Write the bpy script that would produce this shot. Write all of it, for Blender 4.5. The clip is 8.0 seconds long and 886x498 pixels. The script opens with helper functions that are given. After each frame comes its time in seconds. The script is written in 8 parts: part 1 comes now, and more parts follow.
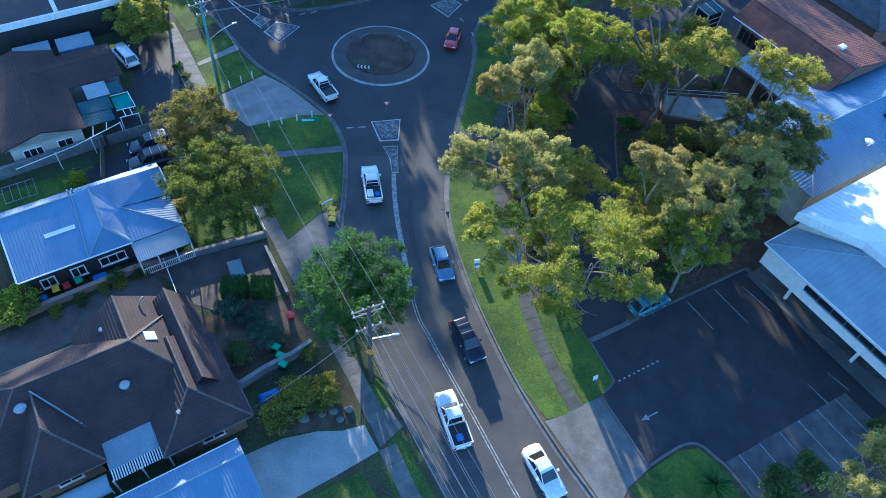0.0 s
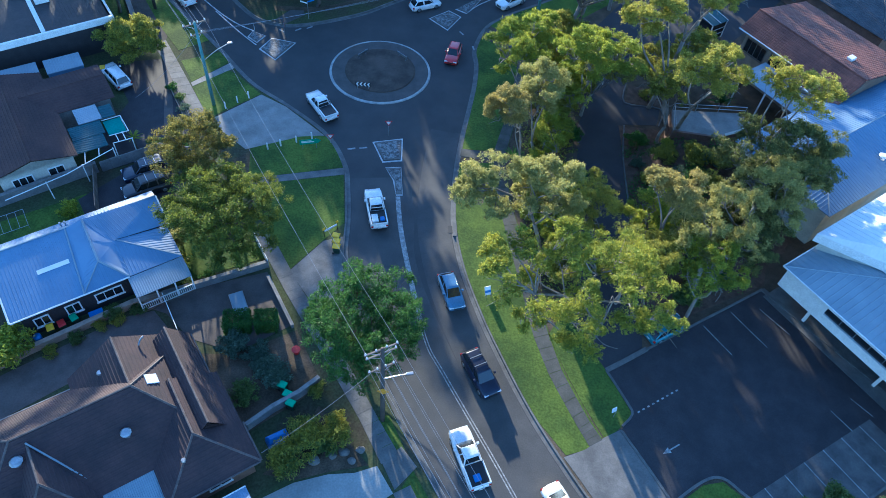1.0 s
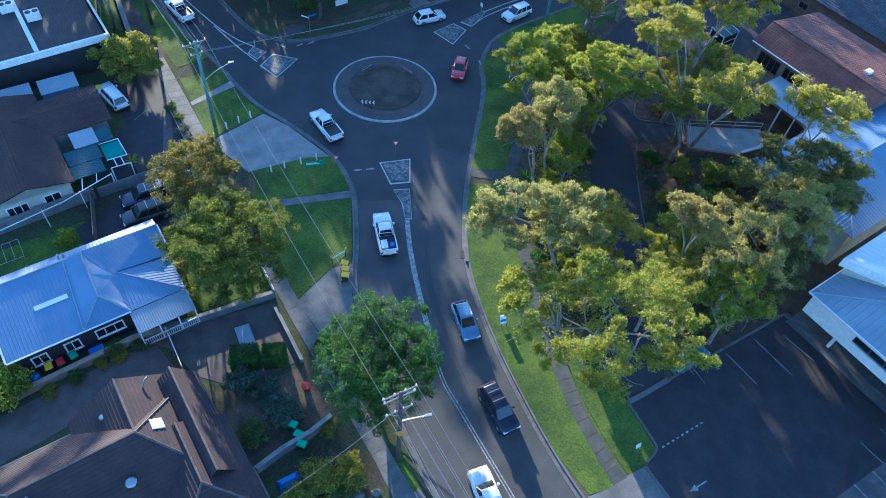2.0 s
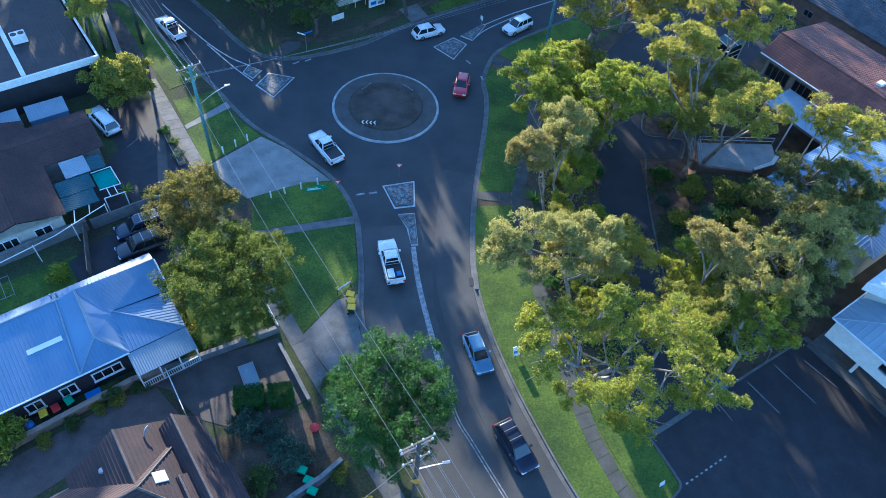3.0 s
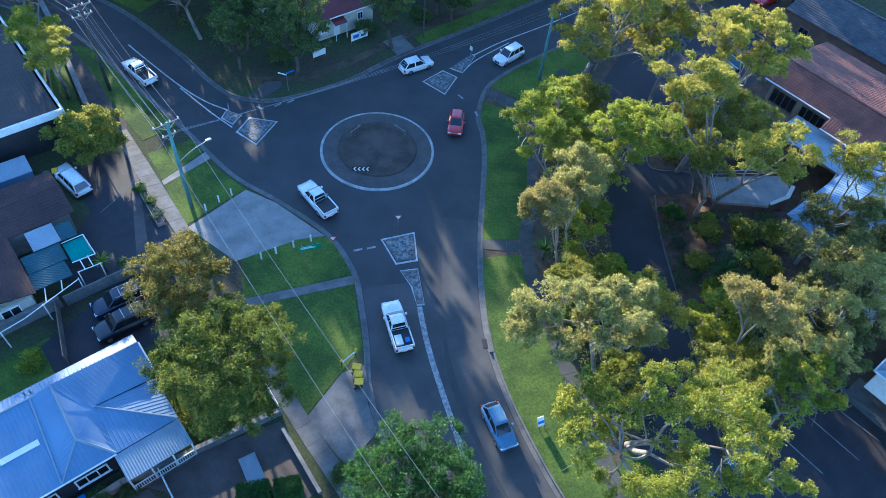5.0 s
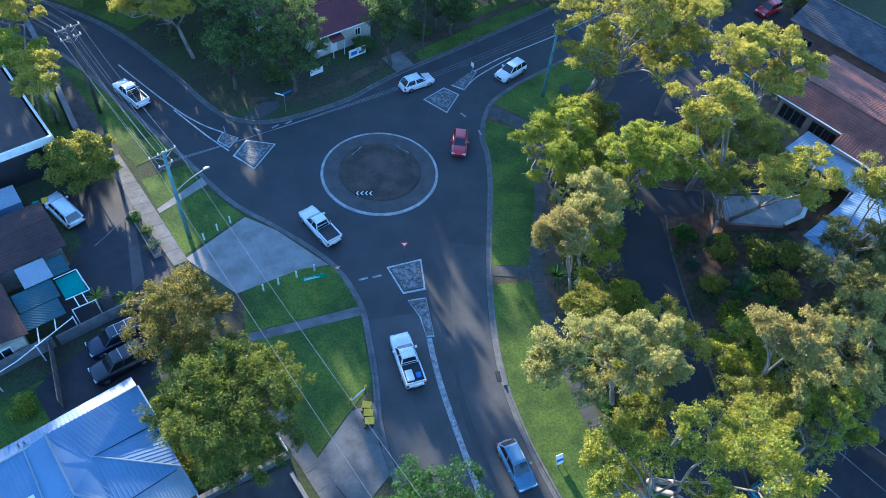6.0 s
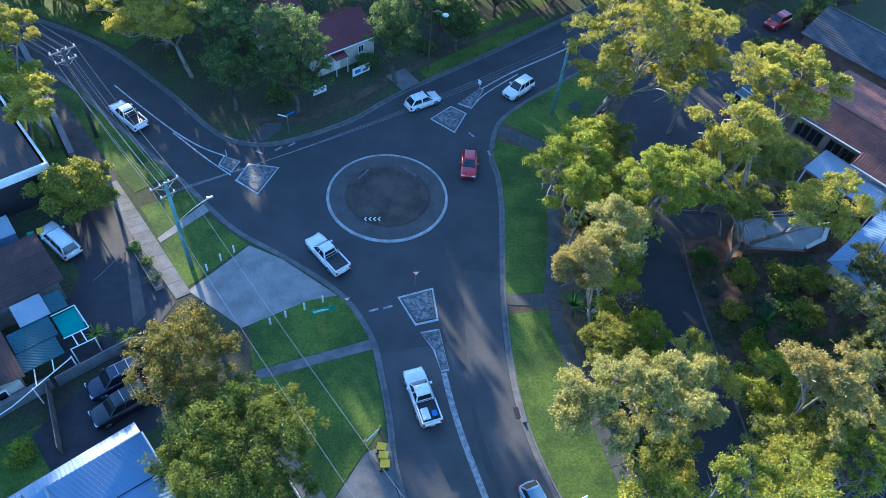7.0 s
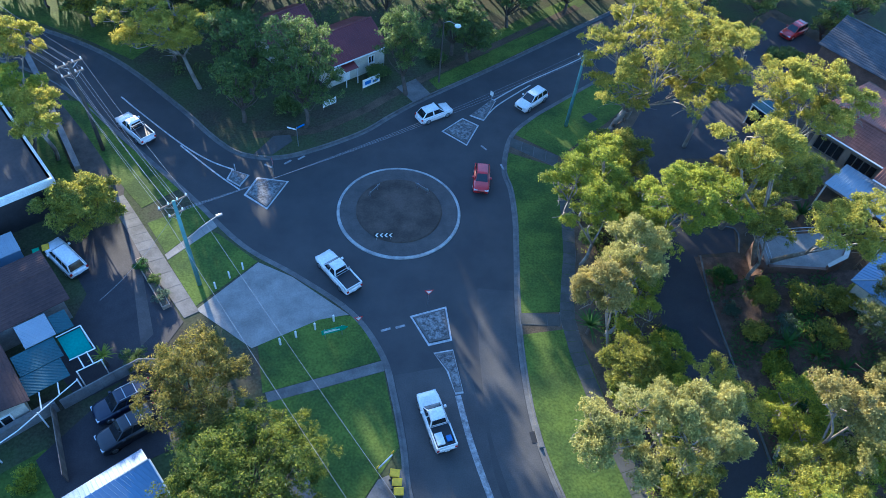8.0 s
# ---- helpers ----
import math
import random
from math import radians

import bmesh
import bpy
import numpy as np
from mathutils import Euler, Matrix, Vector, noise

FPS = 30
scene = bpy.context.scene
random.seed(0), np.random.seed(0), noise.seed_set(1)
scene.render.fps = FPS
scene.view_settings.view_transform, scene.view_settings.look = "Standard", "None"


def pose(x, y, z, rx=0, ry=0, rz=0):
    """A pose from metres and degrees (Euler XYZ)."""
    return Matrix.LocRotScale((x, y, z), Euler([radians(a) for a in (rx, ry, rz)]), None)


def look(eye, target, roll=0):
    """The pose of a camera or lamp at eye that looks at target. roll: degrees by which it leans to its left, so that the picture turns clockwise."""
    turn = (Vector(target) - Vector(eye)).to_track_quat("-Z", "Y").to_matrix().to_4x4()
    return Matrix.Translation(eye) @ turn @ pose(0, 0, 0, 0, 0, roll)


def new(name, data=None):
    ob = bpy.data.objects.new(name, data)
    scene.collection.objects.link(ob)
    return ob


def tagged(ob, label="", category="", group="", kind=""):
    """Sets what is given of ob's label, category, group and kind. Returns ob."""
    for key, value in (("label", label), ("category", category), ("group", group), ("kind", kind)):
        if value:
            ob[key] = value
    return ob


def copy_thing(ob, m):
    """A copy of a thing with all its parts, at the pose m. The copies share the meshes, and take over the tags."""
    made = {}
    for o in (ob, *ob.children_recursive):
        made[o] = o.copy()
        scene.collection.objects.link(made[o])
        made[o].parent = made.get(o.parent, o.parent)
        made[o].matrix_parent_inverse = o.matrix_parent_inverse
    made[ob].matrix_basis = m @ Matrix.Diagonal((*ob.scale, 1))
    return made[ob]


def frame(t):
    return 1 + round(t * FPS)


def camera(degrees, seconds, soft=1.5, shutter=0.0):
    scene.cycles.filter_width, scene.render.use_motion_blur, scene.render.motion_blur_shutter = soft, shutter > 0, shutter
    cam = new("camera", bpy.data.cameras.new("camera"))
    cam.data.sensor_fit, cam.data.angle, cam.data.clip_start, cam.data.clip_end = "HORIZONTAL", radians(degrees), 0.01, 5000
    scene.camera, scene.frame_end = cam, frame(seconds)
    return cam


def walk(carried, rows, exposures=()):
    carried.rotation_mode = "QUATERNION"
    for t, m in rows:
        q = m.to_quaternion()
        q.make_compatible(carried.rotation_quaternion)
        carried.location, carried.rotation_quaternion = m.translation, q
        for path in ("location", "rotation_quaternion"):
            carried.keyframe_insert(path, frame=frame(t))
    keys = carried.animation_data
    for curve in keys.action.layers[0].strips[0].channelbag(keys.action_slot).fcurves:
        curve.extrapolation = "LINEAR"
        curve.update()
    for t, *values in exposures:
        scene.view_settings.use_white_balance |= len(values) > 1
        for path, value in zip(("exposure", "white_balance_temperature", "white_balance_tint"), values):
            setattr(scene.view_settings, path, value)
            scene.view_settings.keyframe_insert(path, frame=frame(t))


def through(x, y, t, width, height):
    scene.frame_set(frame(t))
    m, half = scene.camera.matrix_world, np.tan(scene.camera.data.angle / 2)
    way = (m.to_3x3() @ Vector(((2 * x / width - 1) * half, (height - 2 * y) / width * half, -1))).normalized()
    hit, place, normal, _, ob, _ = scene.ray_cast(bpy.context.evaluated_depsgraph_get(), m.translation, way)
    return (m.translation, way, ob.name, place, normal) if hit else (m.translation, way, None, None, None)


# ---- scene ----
# A suburban roundabout in late sun, seen from a drone that flies forward over the approach road.
cam = camera(64.5, 8.0, soft=0.7)
EXPOSURES = [(0.0, 1.91, 4950, 6), (3.0, 2.08, 5050, 8), (8.0, 2.20, 5130, 10)]
PATH = [
    (0, (1.448, 0.582, 55.58), (1.451, 1.833, 54.02), 6.0),
    (0.5, (0.416, 2.279, 55.49), (0.435, 3.53, 53.929), 6.0),
    (1, (-0.651, 3.952, 55.372), (-0.618, 5.204, 53.812), 6.1),
    (1.5, (-1.676, 5.654, 55.212), (-1.633, 6.905, 53.653), 6.2),
    (3, (-4.453, 10.973, 54.784), (-4.375, 12.224, 53.225), 6.1),
    (3.5, (-5.32, 12.777, 54.654), (-5.22, 14.027, 53.096), 6.2),
    (4, (-6.259, 14.522, 54.446), (-6.136, 15.774, 52.892), 6.3),
    (4.5, (-7.094, 16.304, 54.223), (-6.95, 17.558, 52.671), 6.4),
    (5.8, (-9.252, 20.949, 53.677), (-9.062, 22.208, 52.135), 6.7),
    (6, (-9.638, 21.603, 53.649), (-9.441, 22.861, 52.106), 6.8),
    (6.5, (-10.489, 23.365, 53.482), (-10.278, 24.624, 51.943), 6.9),
    (7, (-11.278, 25.105, 53.204), (-11.059, 26.367, 51.668), 7.0),
    (7.5, (-11.809, 26.566, 53.109), (-11.591, 27.829, 51.573), 7.0),
    (8, (-12.045, 27.234, 52.926), (-11.835, 28.501, 51.393), 6.8),
]
walk(cam, [(t, look(eye, target, roll)) for t, eye, target, roll in PATH], EXPOSURES)

# ---------------------------------------------------------------- light
SUN_AZ, SUN_EL = radians(112.0), radians(12.5)      # direction towards the sun, counted from +x, and its height
world = bpy.data.worlds.new("sky")
scene.world = world
world.use_nodes = True
wn = world.node_tree.nodes
sky = wn.new("ShaderNodeTexSky")
sky.sky_type = "NISHITA"
sky.sun_disc = False
sky.sun_elevation = SUN_EL
sky.sun_rotation = radians(90.0) - SUN_AZ
sky.air_density, sky.dust_density, sky.ozone_density = 1.0, 0.4, 3.5
wn["Background"].inputs["Strength"].default_value = 0.15
world.node_tree.links.new(sky.outputs["Color"], wn["Background"].inputs["Color"])
sun_data = bpy.data.lights.new("sun", "SUN")
sun_data.energy, sun_data.angle, sun_data.color = 4.25, radians(0.6), (1.0, 0.80, 0.52)
sun = new("sun", sun_data)
sun_dir = Vector((math.cos(SUN_AZ) * math.cos(SUN_EL), math.sin(SUN_AZ) * math.cos(SUN_EL), math.sin(SUN_EL)))
sun.matrix_world = look(sun_dir * 300, (0, 0, 0))


# ---------------------------------------------------------------- materials
def material(name, colour, colour2=None, rough=0.8, metal=0.0, scale=1.0, fine=20.0, bump=0.2, spec=0.5, island=0.0,
             each=0.0, coat=0.0, mix_at=(0.35, 0.65), grainy=0.12):
    """A surface with broad stains, fine grain and relief in object space at real size."""
    m = bpy.data.materials.new(name)
    m.use_nodes = True
    n, k = m.node_tree.nodes, m.node_tree.links
    p = n["Principled BSDF"]
    p.inputs["Roughness"].default_value = rough
    p.inputs["Metallic"].default_value = metal
    p.inputs["Specular IOR Level"].default_value = spec
    p.inputs["Coat Weight"].default_value = coat
    geo = n.new("ShaderNodeNewGeometry")
    big = n.new("ShaderNodeTexNoise")
    big.inputs["Scale"].default_value = scale
    big.inputs["Detail"].default_value = 5.0
    big.inputs["Roughness"].default_value = 0.62
    small = n.new("ShaderNodeTexNoise")
    small.inputs["Scale"].default_value = fine
    small.inputs["Detail"].default_value = 3.0
    for tex in (big, small):
        k.new(geo.outputs["Position"], tex.inputs["Vector"])
    ramp = n.new("ShaderNodeValToRGB")
    c2 = colour2 or tuple(c * 0.72 for c in colour)
    ramp.color_ramp.elements[0].position, ramp.color_ramp.elements[1].position = mix_at
    ramp.color_ramp.elements[0].color = (*c2, 1)
    ramp.color_ramp.elements[1].color = (*colour, 1)
    k.new(big.outputs["Fac"], ramp.inputs["Fac"])
    grain = n.new("ShaderNodeMapRange")
    grain.inputs["From Min"].default_value, grain.inputs["From Max"].default_value = 0.3, 0.7
    grain.inputs["To Min"].default_value, grain.inputs["To Max"].default_value = 1 - grainy, 1 + grainy
    k.new(small.outputs["Fac"], grain.inputs["Value"])
    last = grain.outputs["Result"]
    for amount, source in ((island, geo.outputs["Random Per Island"]), (each, None)):
        if not amount:
            continue
        if source is None:
            source = n.new("ShaderNodeObjectInfo").outputs["Random"]
        vary = n.new("ShaderNodeMapRange")
        vary.inputs["To Min"].default_value, vary.inputs["To Max"].default_value = 1 - amount, 1 + amount
        k.new(source, vary.inputs["Value"])
        times = n.new("ShaderNodeMath")
        times.operation = "MULTIPLY"
        k.new(last, times.inputs[0])
        k.new(vary.outputs["Result"], times.inputs[1])
        last = times.outputs["Value"]
    mul = n.new("ShaderNodeVectorMath")
    mul.operation = "SCALE"
    k.new(ramp.outputs["Color"], mul.inputs[0])
    k.new(last, mul.inputs["Scale"])
    k.new(mul.outputs["Vector"], p.inputs["Base Color"])
    if bump:
        b = n.new("ShaderNodeBump")
        b.inputs["Strength"].default_value = bump
        b.inputs["Distance"].default_value = 0.03
        k.new(small.outputs["Fac"], b.inputs["Height"])
        k.new(b.outputs["Normal"], p.inputs["Normal"])
    return m


def leaf_material(name, colour, colour2, through=0.5):
    """Leaves: two greens mixed leaf by leaf, some light passing through."""
    m = bpy.data.materials.new(name)
    m.use_nodes = True
    n, k = m.node_tree.nodes, m.node_tree.links
    p = n["Principled BSDF"]
    p.inputs["Roughness"].default_value = 0.55
    p.inputs["Specular IOR Level"].default_value = 0.25
    geo = n.new("ShaderNodeNewGeometry")
    patch = n.new("ShaderNodeTexNoise")
    patch.inputs["Scale"].default_value = 0.45
    k.new(geo.outputs["Position"], patch.inputs["Vector"])
    add = n.new("ShaderNodeMath")
    add.operation = "MULTIPLY_ADD"
    add.inputs[1].default_value, add.inputs[2].default_value = 0.55, -0.05
    k.new(geo.outputs["Random Per Island"], add.inputs[0])
    add2 = n.new("ShaderNodeMath")
    add2.operation = "MULTIPLY_ADD"
    add2.inputs[1].default_value = 0.6
    k.new(patch.outputs["Fac"], add2.inputs[0])
    k.new(add.outputs["Value"], add2.inputs[2])
    ramp = n.new("ShaderNodeValToRGB")
    ramp.color_ramp.elements[0].position, ramp.color_ramp.elements[1].position = 0.2, 0.8
    ramp.color_ramp.elements[0].color = (*colour2, 1)
    ramp.color_ramp.elements[1].color = (*colour, 1)
    k.new(add2.outputs["Value"], ramp.inputs["Fac"])
    k.new(ramp.outputs["Color"], p.inputs["Base Color"])
    glow = n.new("ShaderNodeBsdfTranslucent")
    k.new(ramp.outputs["Color"], glow.inputs["Color"])
    mix = n.new("ShaderNodeMixShader")
    mix.inputs["Fac"].default_value = through
    k.new(p.outputs["BSDF"], mix.inputs[1])
    k.new(glow.outputs["BSDF"], mix.inputs[2])
    k.new(mix.outputs["Shader"], n["Material Output"].inputs["Surface"])
    return m


ASPHALT = material("asphalt", (0.060, 0.059, 0.058), (0.042, 0.042, 0.043), 0.85, scale=0.25, fine=14, bump=0.25)
ASPHALT_OLD = material("old_asphalt", (0.085, 0.082, 0.078), (0.05, 0.05, 0.05), 0.85, scale=0.22, fine=9, bump=0.25)
ASPHALT_DARK = material("dark_asphalt", (0.044, 0.039, 0.042), (0.026, 0.024, 0.027), 0.8, scale=0.45, fine=11, bump=0.2, grainy=0.2)
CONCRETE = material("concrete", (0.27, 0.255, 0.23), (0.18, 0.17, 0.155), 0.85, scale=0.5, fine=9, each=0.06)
# stained copy of the concrete, darkened where shade should fall on paths and drives
CONCRETE_DARK = material("stained_shade_toned_concrete", (0.175, 0.167, 0.155), (0.10, 0.097, 0.092), 0.85, scale=0.6, fine=9, each=0.08)
KERB = material("kerb_concrete", (0.155, 0.15, 0.14), (0.095, 0.092, 0.088), 0.85, scale=1.2, fine=12, each=0.12)
# path concrete with the shade under the gums put into its colour
PATH_DARK = material("shade_toned_path_concrete", (0.084, 0.083, 0.074), (0.054, 0.056, 0.048), 0.9, scale=0.8, fine=9, each=0.1)
DRIVE_BROWN = material("dark_brown_drive", (0.048, 0.044, 0.045), (0.032, 0.031, 0.035), 0.88, scale=0.2, fine=8, bump=0.3)
PATH_DIRT = material("trodden_dirt", (0.105, 0.092, 0.078), (0.062, 0.056, 0.05), 0.92, scale=0.6, fine=8, bump=0.5, spec=0.15)
PAINT = material("road_paint", (0.54, 0.54, 0.53), (0.30, 0.30, 0.30), 0.6, scale=2.0, fine=14, bump=0.1)
PAINT_WORN = material("worn_road_paint", (0.40, 0.40, 0.39), (0.14, 0.14, 0.14), 0.7, scale=2.5, fine=14, bump=0.1)
BAYS = material("dark_bay_concrete", (0.125, 0.12, 0.115), (0.07, 0.068, 0.068), 0.85, scale=0.7, fine=9)
GRASS = material("grass", (0.104, 0.148, 0.026), (0.048, 0.080, 0.020), 0.9, scale=0.22, fine=5, bump=0.8, spec=0.15, grainy=0.27, mix_at=(0.36, 0.62))
LAND = material("dry_grass_and_soil", (0.066, 0.086, 0.036), (0.066, 0.058, 0.040), 0.95, scale=0.16, fine=5, bump=0.8, spec=0.1, grainy=0.25)
SOIL = material("leaf_littered_soil", (0.125, 0.094, 0.066), (0.062, 0.052, 0.036), 0.95, scale=0.5, fine=8, bump=0.8, spec=0.1, grainy=0.22)
BARK_MULCH = material("bark_mulch", (0.15, 0.10, 0.072), (0.08, 0.056, 0.042), 0.95, scale=1.5, fine=12, bump=0.9, spec=0.1, grainy=0.25)
EARTH = material("island_earth", (0.105, 0.085, 0.07), (0.06, 0.05, 0.042), 0.9, scale=0.6, fine=6, bump=0.5, spec=0.15)
PAVING = material("brown_paving", (0.12, 0.095, 0.082), (0.075, 0.062, 0.055), 0.85, scale=0.6, fine=7)
ISLAND_BRICK = material("island_paving", (0.24, 0.24, 0.235), (0.065, 0.064, 0.064), 0.85, scale=3.0, fine=6, mix_at=(0.40, 0.62))
TILE_BROWN = material("brown_roof_tile", (0.060, 0.034, 0.034), (0.033, 0.022, 0.024), 0.85, scale=0.5, fine=6, bump=0.4)
TILE_RED = material("terracotta_roof_tile", (0.24, 0.088, 0.058), (0.15, 0.056, 0.04), 0.75, scale=0.6, fine=5, bump=0.4, island=0.15)
TILE_GREY = material("grey_roof_tile", (0.085, 0.085, 0.09), (0.05, 0.05, 0.055), 0.7, scale=0.6, fine=5, bump=0.4, island=0.12)
METAL_BLUE = material("blue_painted_steel_roof", (0.155, 0.24, 0.355), (0.13, 0.205, 0.31), 0.5, scale=0.3, fine=3, bump=0.03, grainy=0.02)
METAL_PALE = material("pale_steel_roof", (0.28, 0.325, 0.36), (0.22, 0.26, 0.295), 0.42, scale=0.3, fine=3, bump=0.03, grainy=0.02)
METAL_WHITE = material("white_steel_roof", (0.78, 0.78, 0.76), (0.68, 0.68, 0.67), 0.5, scale=0.3, fine=3, bump=0.03, grainy=0.02)
METAL_MAROON = material("maroon_steel_roof", (0.16, 0.035, 0.035), (0.12, 0.028, 0.03), 0.5, scale=0.4, fine=3, bump=0.03, grainy=0.02)
STEEL = material("galvanised_steel", (0.42, 0.43, 0.44), (0.32, 0.33, 0.34), 0.4, metal=0.8, scale=2, fine=10, bump=0.05)
WHITE = material("white_paint", (0.78, 0.78, 0.76), (0.68, 0.68, 0.66), 0.5, scale=1.5, fine=8, bump=0.05)
CREAM = material("cream_wall", (0.55, 0.52, 0.44), (0.42, 0.40, 0.34), 0.8, scale=0.8, fine=8)
DARK_BOARD = material("dark_weatherboard", (0.035, 0.032, 0.034), (0.024, 0.023, 0.025), 0.6, scale=1.0, fine=6)
BROWN_SHEET = material("brown_painted_roof", (0.085, 0.050, 0.045), (0.055, 0.036, 0.035), 0.85, scale=0.35, fine=5, bump=0.2, spec=0.2)
BRICK = material("brown_brick", (0.20, 0.115, 0.08), (0.13, 0.08, 0.06), 0.85, scale=1.2, fine=6, bump=0.4)
TAN = material("tan_render", (0.36, 0.27, 0.20), (0.27, 0.20, 0.15), 0.85, scale=1.0, fine=6)
GREY_WALL = material("grey_block_wall", (0.23, 0.22, 0.21), (0.15, 0.145, 0.14), 0.85, scale=1.0, fine=6)
TIMBER = material("grey_timber", (0.20, 0.16, 0.125), (0.12, 0.10, 0.085), 0.85, scale=1.5, fine=10, each=0.2)
TIMBER_WARM = material("warm_timber", (0.30, 0.19, 0.10), (0.20, 0.13, 0.075), 0.8, scale=1.5, fine=10, each=0.15)
POLE_WOOD = material("treated_pole_wood", (0.14, 0.29, 0.28), (0.085, 0.19, 0.185), 0.85, scale=1.0, fine=12)
POLE_DARK = material("dark_pole_wood", (0.085, 0.07, 0.06), (0.05, 0.045, 0.04), 0.85, scale=1.0, fine=12)
WIRE = material("aluminium_wire", (0.33, 0.33, 0.35), (0.25, 0.25, 0.27), 0.5, metal=0.4, scale=2, fine=10, bump=0)
PORCELAIN = material("porcelain", (0.72, 0.74, 0.76), (0.6, 0.62, 0.64), 0.25, scale=3, fine=10, bump=0)
RUBBER = material("black_rubber", (0.022, 0.022, 0.023), (0.015, 0.015, 0.016), 0.8, scale=4, fine=20)
BLACK = material("black_plastic", (0.02, 0.02, 0.021), (0.013, 0.013, 0.014), 0.5, scale=4, fine=20, bump=0.05)
GLASS = material("tinted_glass", (0.018, 0.022, 0.026), (0.012, 0.015, 0.018), 0.06, scale=2, fine=10, bump=0, spec=0.8)
ALLOY = material("alloy_rim", (0.50, 0.50, 0.51), (0.40, 0.40, 0.41), 0.3, metal=0.9, scale=3, fine=12, bump=0)
LENS = material("lamp_lens", (0.70, 0.72, 0.74), (0.55, 0.57, 0.6), 0.12, scale=3, fine=12, bump=0)
TAIL = material("tail_lens", (0.42, 0.02, 0.018), (0.28, 0.014, 0.013), 0.2, scale=3, fine=12, bump=0)
AMBER = material("amber_plastic", (0.62, 0.30, 0.03), (0.5, 0.23, 0.02), 0.4, scale=3, fine=12, bump=0)


def plain(name, colour, rough=0.5, coat=0.0):
    return material(name, colour, tuple(c * 0.82 for c in colour), rough, scale=0.8, fine=6, bump=0.02, coat=coat)


CAR_WHITE = plain("white_car_paint", (0.80, 0.80, 0.79), 0.3, 1.0)
CAR_BLUE = plain("blue_car_paint", (0.10, 0.20, 0.32), 0.3, 1.0)
CAR_DARK = plain("dark_blue_car_paint", (0.010, 0.015, 0.038), 0.35, 0.4)
CAR_GREY = plain("grey_car_paint", (0.016, 0.018, 0.025), 0.35, 0.4)
CAR_RED = plain("red_car_paint", (0.50, 0.012, 0.014), 0.3, 1.0)
CAR_TEAL = plain("teal_car_paint", (0.03, 0.16, 0.20), 0.3, 1.0)
BLUE_PLASTIC = plain("blue_plastic", (0.05, 0.16, 0.45))
GREEN_PLASTIC = plain("green_plastic", (0.02, 0.36, 0.17))
YELLOW_PLASTIC = plain("yellow_plastic", (0.85, 0.50, 0.02))
RED_PLASTIC = plain("red_plastic", (0.48, 0.02, 0.02))
BIN_DARK = plain("dark_bin_plastic", (0.02, 0.045, 0.03))
TEAL_CLOTH = plain("teal_shade_cloth", (0.02, 0.22, 0.18), 0.9)
TEAL_SHEET = plain("teal_roof_sheet", (0.026, 0.088, 0.105), 0.8)
SIGN_GREEN = plain("green_sign", (0.015, 0.27, 0.16), 0.5)
SIGN_BLUE = plain("blue_sign", (0.03, 0.16, 0.48), 0.5)

LEAF_GUM = leaf_material("gum_leaves", (0.56, 0.475, 0.072), (0.15, 0.195, 0.044))
LEAF_YELLOW = leaf_material("yellow_green_gum_leaves", (0.48, 0.445, 0.055), (0.12, 0.19, 0.037))
LEAF_STREET = leaf_material("street_tree_leaves", (0.245, 0.262, 0.036), (0.036, 0.084, 0.024))
LEAF_TAWNY = leaf_material("tawny_gum_leaves", (0.50, 0.40, 0.12), (0.19, 0.19, 0.068))
LEAF_BRONZE = leaf_material("bronze_tipped_leaves", (0.33, 0.265, 0.055), (0.062, 0.085, 0.028))
LEAF_DEEP = leaf_material("deep_olive_gum_leaves", (0.25, 0.245, 0.070), (0.065, 0.100, 0.040))
LEAF_PALE = leaf_material("pale_gum_leaves", (0.54, 0.48, 0.145), (0.19, 0.215, 0.078))
LEAF_LIME = leaf_material("lime_gum_leaves", (0.47, 0.46, 0.050), (0.12, 0.20, 0.038))
LEAF_OLIVE = leaf_material("olive_leaves", (0.43, 0.39, 0.062), (0.095, 0.150, 0.042))
LEAF_GREEN = leaf_material("fresh_green_leaves", (0.095, 0.195, 0.040), (0.042, 0.112, 0.034))
LEAF_DARK = leaf_material("dark_green_leaves", (0.185, 0.24, 0.066), (0.075, 0.125, 0.048))
LEAF_SHRUB = leaf_material("grey_green_leaves", (0.16, 0.22, 0.15), (0.075, 0.118, 0.086))
BARK_PALE = material("pale_gum_bark", (0.27, 0.24, 0.205), (0.14, 0.12, 0.10), 0.85, scale=1.2, fine=9, bump=0.4)
BARK_DARK = material("dark_bark", (0.11, 0.085, 0.065), (0.06, 0.048, 0.04), 0.9, scale=1.5, fine=10, bump=0.6)


# ---------------------------------------------------------------- building tools
GRID = radians(36.0)          # the lots' fences and house walls run along and across this line


def mesh_object(name, bm, mat, smooth=False):
    me = bpy.data.meshes.new(name)
    bmesh.ops.recalc_face_normals(bm, faces=bm.faces[:])
    bm.to_mesh(me)
    bm.free()
    me.materials.append(mat)
    if smooth:
        for f in me.polygons:
            f.use_smooth = True
    return new(name, me)


def part(name, bm, mat, parent, label="", smooth=False):
    ob = mesh_object(name, bm, mat, smooth)
    ob.parent = parent
    if label:
        tagged(ob, label)
    return ob


def thing(name, label, category, x=0.0, y=0.0, z=0.0, turn=0.0, group="", kind=""):
    """An Empty at a thing's base; turn in radians."""
    ob = new(name)
    ob.empty_display_size = 0.3
    ob.matrix_basis = Matrix.Translation((x, y, z)) @ Matrix.Rotation(turn, 4, "Z")
    return tagged(ob, label, category, group, kind)


